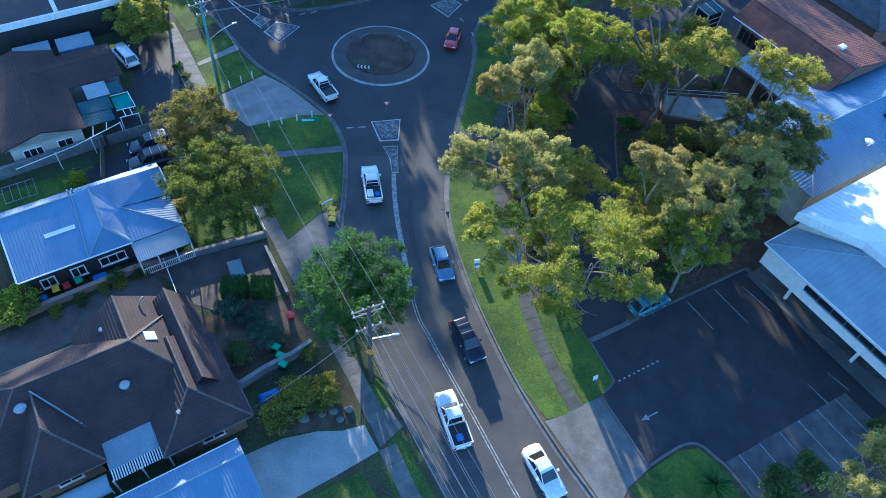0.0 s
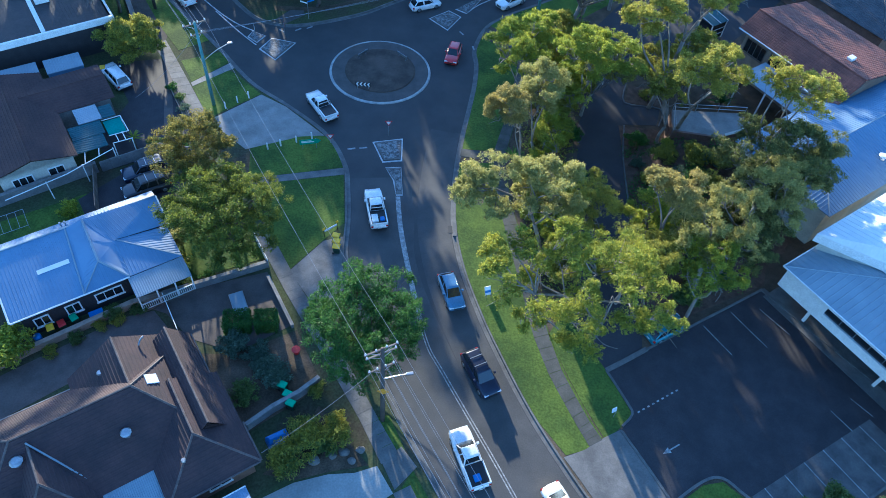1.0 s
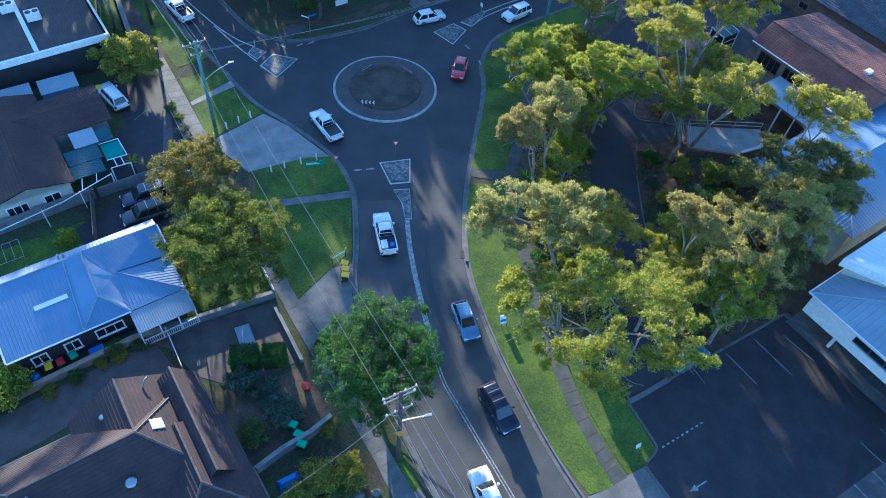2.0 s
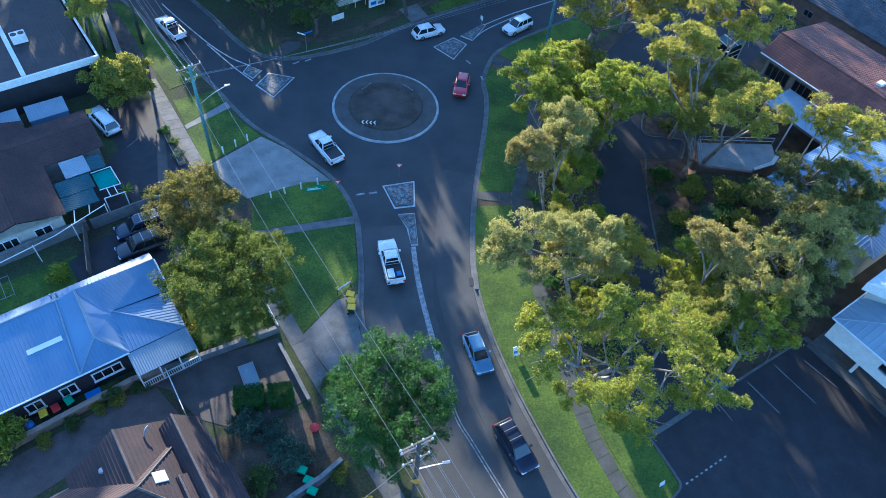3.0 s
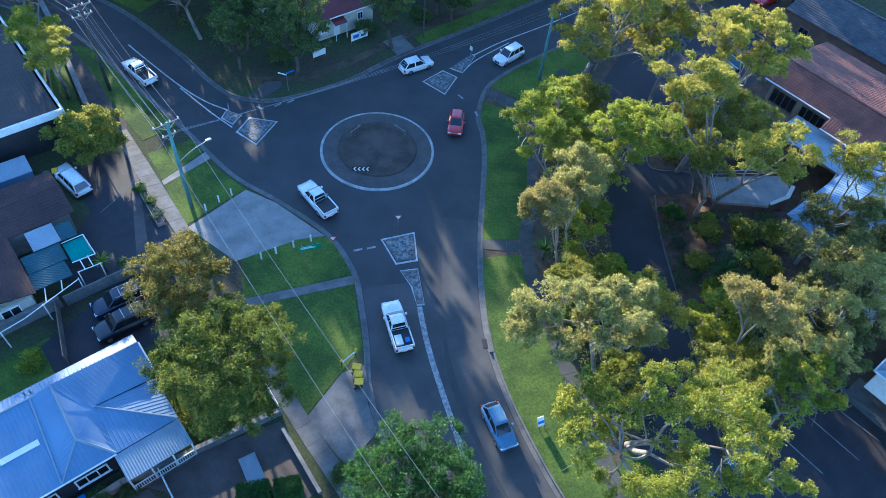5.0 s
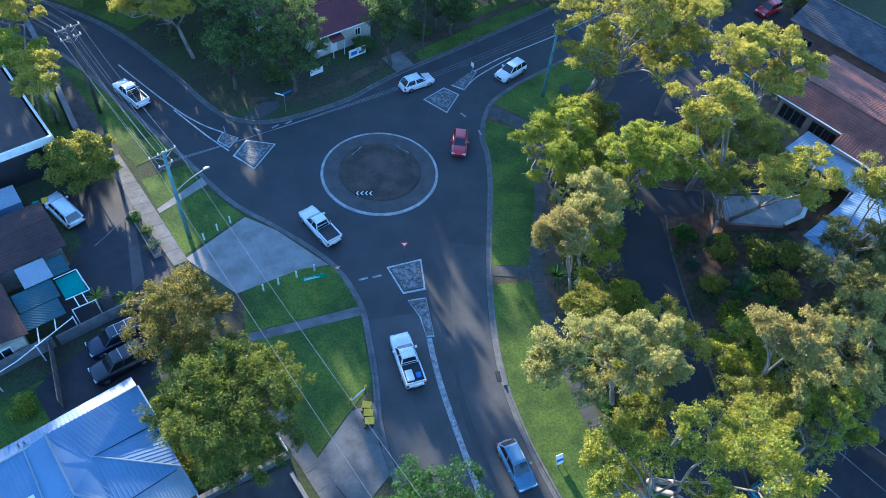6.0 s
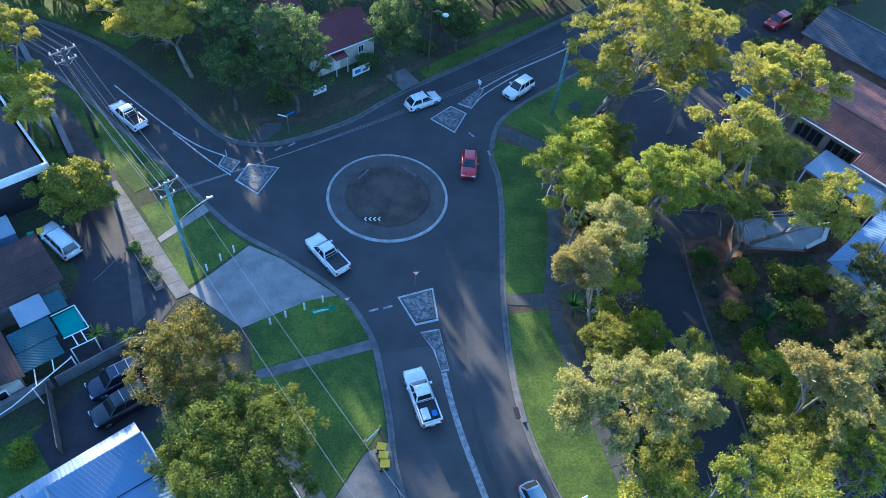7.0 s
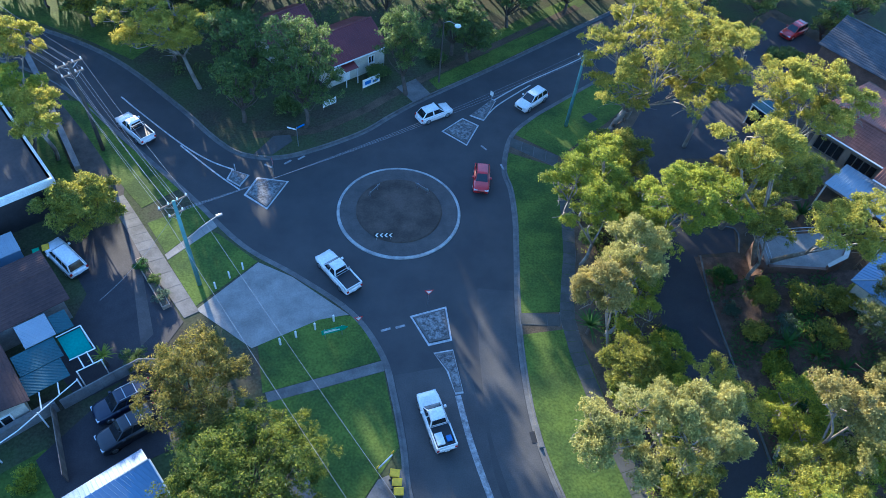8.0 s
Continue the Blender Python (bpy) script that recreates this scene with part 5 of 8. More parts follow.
part("coping", slab([(31.4, 65.45), (33.85, 66.55), (35.05, 68.2), (34.7, 68.4), (33.55, 66.9), (31.4, 65.83)], 3.45, 3.53), CREAM, h, "pale coping")
for x, y in [(26.2, 69.85), (28.9, 70.0), (31.6, 70.15), (34.8, 70.3)]:
    part("rail_post", tube(bmesh.new(), [(x, y, 2.9), (x, y, 3.95)], 0.04, 0.04, 6), STEEL, h)
for z in (3.45, 3.95):
    part("handrail", tube(bmesh.new(), [(26.2, 69.85, z), (34.8, 70.3, z)], 0.035, 0.035, 6), STEEL, h)
    part("handrail", tube(bmesh.new(), [(25.75, 66.2, z), (26.2, 69.85, z)], 0.035, 0.035, 6), STEEL, h)
h = thing("lattice_screen", "tall brown timber lattice screen", "screen", 34.9, 66.2, 1.0, radians(-82))
for i in range(8):
    part("post", boxed(i * 0.95, i * 0.95 + 0.09, -0.05, 0.05, -0.1, 3.3), TIMBER_WARM, h)
for i in range(5):
    part("rail", boxed(0, 6.74, -0.07, -0.05, 0.4 + i * 0.66, 0.48 + i * 0.66), TIMBER_WARM, h)


# ---------------------------------------------------------------- fences and walls
def fence(name, pts, high, mat, label, board=0.0, thick=0.1, base=RISE):
    f = thing(name, label, "fence")
    for a, b in zip(pts, pts[1:]):
        a, b = Vector(a), Vector(b)
        d = (b - a)
        m = Matrix.Translation((a.x, a.y, base)) @ Matrix.Rotation(math.atan2(d.y, d.x), 4, "Z")
        if board:
            n = max(1, int(d.length / board))
            for i in range(n):
                w = d.length / n
                part("panel", boxed(i * w + 0.006, (i + 1) * w - 0.006, -thick / 2, thick / 2, -0.1, high + random.uniform(-0.02, 0.02), m=m), mat, f)
        else:
            part("wall", boxed(0, d.length, -thick / 2, thick / 2, -0.1, high, m=m), mat, f)
            part("coping", boxed(-0.03, d.length + 0.03, -thick / 2 - 0.03, thick / 2 + 0.03, high, high + 0.06, m=m), mat, f)
    return f


fence("boundary_wall", [(-37.0, 30.6), (-34.4, 32.9), (-27.3, 38.5), (-24.9, 39.6)], 0.75, TAN, "low tan rendered boundary wall", thick=0.4)
fence("boundary_wall", [(-24.9, 39.7), (-20.5, 42.0), (-16.2, 44.3)], 0.8, GREY_WALL, "grey boundary wall beside the lawn", thick=0.3)
fence("front_fence", [(-16.2, 44.3), (-18.4, 47.8)], 1.1, WHITE, "white slatted front fence", 0.25, 0.06)
fence("side_fence", [(-24.6, 39.2), (-22.2, 35.6)], 1.6, WHITE, "thin white fence beside the drive", 0.9, 0.06)
fence("front_wall", [(-14.4, 27.6), (-12.6, 29.4), (-10.7, 30.9), (-9.3, 32.4)], 1.0, GREY_WALL, "weathered block front wall", thick=0.3)
fence("front_wall", [(-12.6, 37.6), (-15.9, 42.8)], 0.5, GREY_WALL, "low dark block wall by the drive", thick=0.25)
fence("yard_fence", [(-36.4, 54.8), (-38.3, 53.4), (-45, 48.2), (-52, 43)], 1.3, GREY_WALL, "pale block wall round the house", thick=0.35)
fence("side_fence", [(-36.6, 54.6), (-34.2, 48.8)], 1.5, TIMBER, "brown paling fence along the yard", 0.4, 0.06)
fence("side_fence", [(-36.0, 54.8), (-30.8, 58.4), (-27.4, 58.2)], 1.4, GREY_WALL, "grey sheet fence beside the parked cars", 1.0, 0.08)
fence("yard_fence", [(-42.4, 40.2), (-52, 47)], 1.5, TIMBER, "brown paling fence along the yard", 0.4, 0.06)


# ---------------------------------------------------------------- power poles and wires
def pole(label, x, y, high, arms, mat=POLE_WOOD, lamp=None, base=RISE, r=0.21):
    """A timber pole; arms: (height, half length, turn, insulators)."""
    p = thing("power_pole", label, "power pole", x, y, base)
    part("pole_shaft", tube(bmesh.new(), [(0, 0, -0.3), (0, 0, high * 0.5), (0, 0, high)], r, r * 0.68, 12), mat, p, "", True)
    for z, half, turn, count in arms:
        m = Matrix.Translation((0, 0, z)) @ Matrix.Rotation(turn, 4, "Z")
        arm = part("crossarm", boxed(-half, half, 0.12, 0.24, -0.06, 0.06, 0.01, m), TIMBER, p, "grey timber crossarm")
        for i in range(count):
            u = -half + 0.12 + (2 * half - 0.24) * i / (count - 1)
            bm = bmesh.new()
            c = m @ Vector((u, 0.18, 0.06))
            disc(bm, c.x, c.y, 0.05, 0.05, c.z, c.z + 0.08, 8), disc(bm, c.x, c.y, 0.09, 0.06, c.z + 0.08, c.z + 0.14, 8), disc(bm, c.x, c.y, 0.08, 0.05, c.z + 0.15, c.z + 0.24, 8)
            part("insulator", bm, PORCELAIN, arm, "white porcelain insulator")
        for sgn in (-1, 1):
            part("brace", tube(bmesh.new(), [m @ Vector((sgn * half * 0.6, 0.12, -0.05)), m @ Vector((0, 0.1, -0.6))], 0.025, 0.025, 6), STEEL, arm)
    if lamp:
        z, turn, reach, rise = lamp
        m = Matrix.Rotation(turn, 4, "Z")
        a = part("lamp_arm", tube(bmesh.new(), [m @ Vector(q) for q in curve([(0.1, 0, z), (reach * 0.5, 0, z + 0.6 * rise), (reach, 0, z + rise)], 5)], 0.05, 0.04, 8), STEEL, p, "grey steel lamp arm")
        part("lamp_head", boxed(reach - 0.1, reach + 0.45, -0.12, 0.12, z + rise - 0.04, z + rise + 0.1, 0.03, m), STEEL, a, "pale street lamp head")
    return p


P_S, P_W, P_NW, P_E = (-3.5, 29.4), (-27.4, 66.9), (-39.8, 84.8), (11.0, 89.4)
TURN_S, TURN_W = radians(30), radians(40)
pole_s = pole("grey timber power pole with two crossarms", *P_S, 11.7, [(11.3, 1.35, TURN_S, 4), (10.7, 1.25, TURN_S, 3), (8.6, 1.1, TURN_S, 4)], POLE_DARK, lamp=(7.2, radians(12), 1.9, 0.35))
part("warning_plate", boxed(-0.34, 0.34, -0.05, -0.03, -0.34, 0.34, m=Matrix.Translation((0.05, -0.2, 5.6)) @ Matrix.Rotation(radians(45), 4, "Y")), AMBER, pole_s, "amber diamond plate")
pole("green-grey timber power pole on the verge", *P_W, 11.0, [(10.7, 1.3, TURN_W, 4), (9.4, 0.7, TURN_W, 3)], POLE_WOOD, lamp=(6.2, radians(28), 3.0, 1.5))
pole("dark timber power pole beside the street", *P_NW, 11.0, [(10.7, 1.3, TURN_W, 4), (9.6, 1.1, TURN_W, 4)], POLE_DARK)
pole("green-grey timber power pole on the corner", *P_E, 9.6, [(9.3, 0.9, radians(-40), 4)], POLE_WOOD)
p = thing("street_lamp", "dark street lamp pole with a bright globe head", "street lamp", -3.4, 97.3, RISE)
part("pole_shaft", tube(bmesh.new(), [(0, 0, -0.3), (0, 0, 8.6)], 0.12, 0.07, 10), POLE_DARK, p)
part("lamp_arm", tube(bmesh.new(), curve([(0, 0, 8.2), (0.6, -0.5, 8.7), (1.2, -1.0, 8.7)], 5), 0.04, 0.035, 8), STEEL, p)
bm = bmesh.new()
bmesh.ops.create_icosphere(bm, subdivisions=2, radius=0.33, matrix=Matrix.Translation((1.45, -1.2, 8.62)) @ Matrix.Diagonal((1.2, 1, 0.65, 1)))
part("lamp_head", bm, PORCELAIN, p, "white lamp head", True)


def wire(a, b, sag=0.8, r=0.0115):
    pts = [tuple(Vector(a).lerp(Vector(b), i / 12) - Vector((0, 0, sag * 4 * (i / 12) * (1 - i / 12)))) for i in range(13)]
    return tagged(mesh_object("wire", tube(bmesh.new(), pts, r, r, 4), WIRE), "thin sagging overhead power wire", "power wire", "overhead wires")


def arm_points(p, z, half, turn, count):
    m = Matrix.Translation((p[0], p[1], RISE + z + 0.25)) @ Matrix.Rotation(turn, 4, "Z")
    return [tuple(m @ Vector((-half + 0.12 + (2 * half - 0.24) * i / (count - 1), 0.18, 0))) for i in range(count)]


ws, ww, wnw = arm_points(P_S, 11.3, 1.35, TURN_S, 4), arm_points(P_W, 10.7, 1.3, TURN_W, 4), arm_points(P_NW, 10.7, 1.3, TURN_W, 4)
for i in (0, 3):
    wire(ws[i], ww[i], 0.9)
for i in range(4):
    wire(ww[i], wnw[i], 0.5)
    wire(wnw[i], (wnw[i][0] - 22, wnw[i][1] + 20, wnw[i][2]), 0.7)
    wire(ws[i], (ws[i][0] + 22, ws[i][1] - 33, ws[i][2]), 0.9)
ls, lnw = arm_points(P_S, 8.6, 1.1, TURN_S, 4), arm_points(P_NW, 9.6, 1.1, TURN_W, 4)
for i in range(4):
    wire(ls[i], (ls[i][0] + 22, ls[i][1] - 33, ls[i][2]), 0.9)
    wire(lnw[i], (lnw[i][0] - 22, lnw[i][1] + 20, lnw[i][2]), 0.7)
lw, le = arm_points(P_W, 9.4, 0.7, TURN_W, 3), arm_points(P_E, 9.3, 0.9, radians(-40), 4)
for i in range(3):
    wire(lw[i], le[i], 0.8)
    wire(lw[i], lnw[i], 0.6)
    wire(le[i], (le[i][0] + 40, le[i][1] + 30, le[i][2]), 0.8)
wire(lw[1], (-34.0, 62.5, 4.0), 0.6)
wire(ls[1], (-12.2, 24.5, 3.2), 0.4)


# ---------------------------------------------------------------- vehicles
def loft(bm, rings):
    rows = [[bm.verts.new(p) for p in r] for r in rings]
    n = len(rows[0])
    for a, b in zip(rows, rows[1:]):
        for j in range(n):
            bm.faces.new((a[j], a[(j + 1) % n], b[(j + 1) % n], b[j]))
    bm.faces.new(rows[0][::-1])
    bm.faces.new(rows[-1])
    return bm


def wheel_parts(car, x, y, r, w=0.22):
    sgn = 1 if y > 0 else -1
    bm = bmesh.new()
    tube(bm, [(x, y - w / 2, r), (x, y - w * 0.4, r), (x, y + w * 0.4, r), (x, y + w / 2, r)], r, r, 20)
    wh = part("wheel", bm, RUBBER, car, "black tyre", True)
    bm = bmesh.new()
    tube(bm, [(x, y + sgn * w * 0.5, r), (x, y + sgn * (w * 0.5 + 0.02), r)], r * 0.64, r * 0.58, 16)
    part("rim", bm, ALLOY, wh, "alloy rim")


def car(name, label, category, x, y, turn, paint, length=4.5, width=1.82, high=1.5, style="hatch", clear=0.22, rails=False, tray=None):
    """A road car that faces +x of its own frame. style: hatch, suv, sedan or ute."""
    c = thing(name, label, category, x, y, 0.0, turn)
    hl, w = length / 2, width / 2
    belt = 0.60 * high if style != "ute" else 0.58 * high
    hood = belt - 0.04
    # body shell: nose to tail
    stations = [(hl, 0.72, clear + 0.16, hood - 0.24), (hl - 0.10, 0.90, clear + 0.04, hood - 0.12), (hl - 0.55, 0.985, clear, hood - 0.03), (hl - 1.05, 1.0, clear, hood + 0.02),
                (0.3, 1.0, clear, belt), (-0.9, 1.0, clear, belt), (-hl + 0.7, 0.995, clear, belt - 0.01), (-hl + 0.18, 0.95, clear + 0.05, belt - 0.06), (-hl, 0.84, clear + 0.2, belt - 0.16)]
    rings = []
    for sx, f, z0, z1 in stations:
        ww_ = w * f
        zs = z0 + (z1 - z0) * 0.62
        rings.append([(sx, -ww_ * 0.93, z0), (sx, -ww_, z0 + 0.12), (sx, -ww_, zs), (sx, -ww_ * 0.93, z1 - 0.03), (sx, -ww_ * 0.7, z1), (sx, 0, z1 + 0.025),
                      (sx, ww_ * 0.7, z1), (sx, ww_ * 0.93, z1 - 0.03), (sx, ww_, zs), (sx, ww_, z0 + 0.12), (sx, ww_ * 0.93, z0)])
    body = part("body", loft(bmesh.new(), rings), paint, c, "", True)
    # greenhouse
    front, rear = {"hatch": (hl - 1.15, -hl + 0.15), "suv": (hl - 1.2, -hl + 0.12), "sedan": (hl - 1.35, -hl + 0.75), "ute": (hl - 1.35, -0.62)}[style]
    rf, rr = front - 0.72, rear + {"hatch": 0.55, "suv": 0.38, "sedan": 0.75, "ute": 0.22}[style]
    wt, wb = w * 0.74, w * 0.92

    def at(t, z):          # half width at share t of the cabin's height
        return wb + (wt - wb) * t
    z0, z1 = belt - 0.03, high - 0.06
    cab = [[(front, -wb * 0.88, z0), (front, wb * 0.88, z0), (rear, wb * 0.9, z0), (rear, -wb * 0.9, z0)], [(rf, -wt * 0.92, z1), (rf, wt * 0.92, z1), (rr, wt * 0.92, z1), (rr, -wt * 0.92, z1)],
           [(rf - 0.15, -wt * 0.8, high), (rf - 0.15, wt * 0.8, high), (rr + 0.12, wt * 0.8, high), (rr + 0.12, -wt * 0.8, high)]]
    cab.insert(1, [tuple(Vector(a).lerp(Vector(b), 0.06)) for a, b in zip(cab[0], cab[1])])
    cabin = loft(bmesh.new(), cab)
    bmesh.ops.recalc_face_normals(cabin, faces=cabin.faces[:])
    bmesh.ops.bevel(cabin, geom=cabin.edges[:], offset=0.06, segments=2, profile=0.6, affect="EDGES")
    part("cabin", cabin, paint, c, "", True)

    def pane(name_, quad, inset=0.08, out=0.015, label_=""):
        q = [Vector(p_) for p_ in quad]
        mid = sum(q, Vector()) / 4
        nrm = (q[1] - q[0]).cross(q[3] - q[0]).normalized()
        if nrm.dot(mid - Vector((0, 0, belt))) < 0:
            nrm = -nrm
        q = [mid + (p_ - mid) * (1 - inset) + nrm * out for p_ in q]
        bm_ = bmesh.new()
        a = [bm_.verts.new(p_) for p_ in q]
        b = [bm_.verts.new(p_ - nrm * (out + 0.02)) for p_ in q]
        bm_.faces.new(a), bm_.faces.new(b[::-1])
        for j in range(4):
            bm_.faces.new((a[j], b[j], b[(j + 1) % 4], a[(j + 1) % 4]))
        part(name_, bm_, GLASS, c, label_)
    A, B = cab[0], cab[2]
    pane("windscreen", (A[0], A[1], B[1], B[0]), 0.10, 0.015, "dark windscreen")
    pane("rear_window", (A[2], A[3], B[3], B[2]), 0.16, 0.015, "dark rear window")
    n = 2 if style == "ute" else 3 if style == "suv" else 2
    for lo0, lo1, hi0, hi1 in ((A[0], A[3], B[0], B[3]), (A[1], A[2], B[1], B[2])):
        for i in range(n):
            f0, f1 = i / n, (i + 1) / n
            L_ = lambda p_, q_, t_: Vector(p_).lerp(Vector(q_), t_)
            pane("side_window", (L_(lo0, lo1, f0), L_(lo0, lo1, f1), L_(hi0, hi1, f1), L_(hi0, hi1, f0)), 0.14, 0.012)
    r = 0.33 if style in ("hatch", "sedan") else 0.37
    for wx in (hl - 0.85, -hl + 0.85 if style != "ute" else -hl + 1.15):
        for wy in (-w + 0.10, w - 0.10):
            wheel_parts(c, wx, wy, r)
    for sy in (-1, 1):
        part("headlight", boxed(hl - 0.28, hl - 0.03, sy * w * 0.66 - 0.2, sy * w * 0.66 + 0.2, hood - 0.30, hood - 0.13, 0.03), LENS, c, "clear headlight")
        part("tail_light", boxed(-hl - 0.005, -hl + 0.16, sy * w * 0.80 - 0.12, sy * w * 0.80 + 0.10, belt - 0.34, belt - 0.12, 0.03), TAIL, c, "red tail light")
        part("mirror", boxed(front - 0.62, front - 0.42, sy * (w + 0.06) - 0.1, sy * (w + 0.06) + 0.1, belt + 0.02, belt + 0.2, 0.03), paint, c)
    part("grille", boxed(hl - 0.05, hl + 0.012, -w * 0.42, w * 0.42, clear + 0.22, hood - 0.26, 0.01), BLACK, c, "black grille")
    part("bumper", boxed(-hl - 0.05, -hl + 0.12, -w * 0.8, w * 0.8, clear + 0.05, clear + 0.27, 0.04), BLACK if style in ("suv", "ute") else paint, c)
    part("number_plate", boxed(-hl - 0.065, -hl - 0.05, -0.19, 0.19, clear + 0.3, clear + 0.41), WHITE, c)
    if rails:
        for sy in (-1, 1):
            part("roof_rail", tube(bmesh.new(), [(rf - 0.2, sy * wt * 0.8, high + 0.06), (rr + 0.15, sy * wt * 0.8, high + 0.06)], 0.025, 0.025, 6), STEEL if rails == 1 else BLACK, c)
        for t_ in (0.25, 0.7):
            xx = rf - 0.2 + (rr - rf + 0.35) * t_
            part("roof_bar", boxed(xx - 0.03, xx + 0.03, -wt * 0.85, wt * 0.85, high + 0.05, high + 0.10), STEEL, c)
    if style == "ute":
        # tray walls on top of the rear body, with a dark bed
        x0, x1 = -hl + 0.06, rear - 0.06
        part("tray_bed", boxed(x0 + 0.06, x1, -w + 0.18, w - 0.18, belt - 0.02, belt + 0.045), tray or BLACK, c, "dark tray bed")
        for a in ((x0, x1, -w + 0.06, -w + 0.18), (x0, x1, w - 0.18, w - 0.06), (x0, x0 + 0.08, -w + 0.18, w - 0.18)):
            part("tray_wall", boxed(a[0], a[1], a[2], a[3], belt - 0.3, belt + 0.2, 0.02), paint, c)
        part("tray_bar", tube(bmesh.new(), [(x1 - 0.1, -w + 0.15, belt + 0.2), (x1 - 0.16, -w + 0.22, high - 0.05), (x1 - 0.16, w - 0.22, high - 0.05), (x1 - 0.1, w - 0.15, belt + 0.2)], 0.04, 0.04, 6), STEEL, c)
    return c


def heading(x, y):
    return math.atan2(y, x)


u1 = car("utility_truck", "white dual-cab utility truck queuing for the roundabout", "utility truck", -6.75, 52.5, heading(-1.3, 4.8), CAR_WHITE, 5.3, 1.88, 1.78, "ute", 0.3)
part("cargo_box", boxed(-2.3, -1.3, 0.05, 0.68, 1.05, 1.3, 0.03), WHITE, u1, "white storage box")
part("cargo_bag", boxed(-2.2, -1.7, -0.6, -0.15, 1.05, 1.28, 0.08), BLUE_PLASTIC, u1, "blue bundle")
car("utility_truck", "white dual-cab utility truck entering the roundabout", "utility truck", -14.9, 67.8, heading(-2.9, 4.0), CAR_WHITE, 5.3, 1.88, 1.78, "ute", 0.3)
u3 = car("utility_truck", "white dual-cab utility truck on the approach road", "utility truck", 3.85, 26.5, heading(-2.0, 4.7), CAR_WHITE, 5.3, 1.88, 1.78, "ute", 0.3)
part("cargo_bag", boxed(-2.2, -1.6, -0.2, 0.4, 1.05, 1.28, 0.08), BLUE_PLASTIC, u3, "blue bundle")
car("utility_truck", "white dual-cab utility truck leaving on the side street", "utility truck", -37.0, 87.7, heading(-3.6, 3.9), CAR_WHITE, 5.3, 1.88, 1.78, "ute", 0.3)
car("hatchback", "white hatchback leaving on the side street", "car", -4.4, 91.0, heading(3.6, 2.0), CAR_WHITE, 4.3, 1.8, 1.55, "hatch")
car("hatchback", "bright red hatchback circling the roundabout", "car", 0.0, 80.3, heading(-0.6, -4.1), CAR_RED, 4.1, 1.75, 1.5, "hatch")
car("suv", "white compact suv approaching on the side street", "car", 7.5, 93.6, heading(-4.0, -3.6), CAR_WHITE, 4.5, 1.85, 1.66, "suv")
car("suv", "dark blue suv driving down the approach road", "car", 4.6, 34.3, heading(2.0, -3.6), CAR_DARK, 4.7, 1.88, 1.72, "suv", rails=2)
car("hatchback", "blue hatchback driving away from the roundabout", "car", 1.6, 42.9, heading(1.4, -4.0), CAR_BLUE, 4.2, 1.76, 1.48, "hatch")
car("sedan", "white sedan at the lower end of the road", "car", 11.5, 22.8, heading(2.4, -4.0), CAR_WHITE, 4.7, 1.83, 1.45, "sedan")
car("suv", "white suv parked on the dark forecourt", "car", -39.6, 69.7, heading(-3.0, 3.0), CAR_WHITE, 4.9, 1.92, 1.72, "suv").location.z = RISE
car("suv", "dark blue suv with roof bars parked on a drive", "car", -31.4, 55.0, heading(-3.5, -2.2), CAR_DARK, 4.7, 1.86, 1.72, "suv", rails=1).location.z = RISE
u4 = car("suv", "grey four-wheel drive with a spare wheel on its tail", "car", -30.5, 52.6, heading(-3.5, -2.4), CAR_GREY, 4.8, 1.9, 1.85, "suv", rails=2)
u4.location.z = RISE
part("spare_wheel", tube(bmesh.new(), [(-2.42, 0, 1.0), (-2.62, 0, 1.0)], 0.37, 0.37, 18), RUBBER, u4, "black spare wheel")
car("suv", "red car with roof bars parked at the back", "car", 47.4, 109.5, heading(-4.4, -2.8), CAR_RED, 4.5, 1.85, 1.66, "suv", rails=1).location.z = RISE
car("hatchback", "teal hatchback parked beneath a gum tree", "car", 21.9, 40.6, heading(2.0, 1.3), CAR_TEAL, 4.2, 1.76, 1.5, "hatch").location.z = RISE


# ---------------------------------------------------------------- bins, signs and small things
def wheelie_bin(x, y, turn, body, lid, label, z=RISE):
    b = thing("wheelie_bin", label, "bin", x, y, z, turn, "wheelie bins")
    bm = bmesh.new()
    loft(bm, [[(-0.22, -0.26, 0.08), (0.22, -0.26, 0.08), (0.22, 0.26, 0.08), (-0.22, 0.26, 0.08)], [(-0.29, -0.33, 0.96), (0.29, -0.33, 0.96), (0.29, 0.35, 0.96), (-0.29, 0.35, 0.96)]])
    part("bin_body", bm, body, b)
    bm = bmesh.new()
    loft(bm, [[(-0.31, -0.36, 0.96), (0.31, -0.36, 0.96), (0.31, 0.4, 0.96), (-0.31, 0.4, 0.96)], [(-0.31, -0.36, 1.0), (0.31, -0.36, 1.0), (0.31, 0.4, 1.02), (-0.31, 0.4, 1.02)],
              [(-0.24, -0.28, 1.05), (0.24, -0.28, 1.05), (0.24, 0.32, 1.08), (-0.24, 0.32, 1.08)]])
    part("bin_lid", bm, lid, b, "coloured lid")
    for sx in (-0.25, 0.25):
        part("bin_wheel", tube(bmesh.new(), [(sx - 0.03, 0.33, 0.12), (sx + 0.03, 0.33, 0.12)], 0.12, 0.12, 12), RUBBER, b)
    part("bin_handle", tube(bmesh.new(), [(-0.24, 0.42, 1.0), (0.24, 0.42, 1.0)], 0.022, 0.022, 6), body, b)
    return b


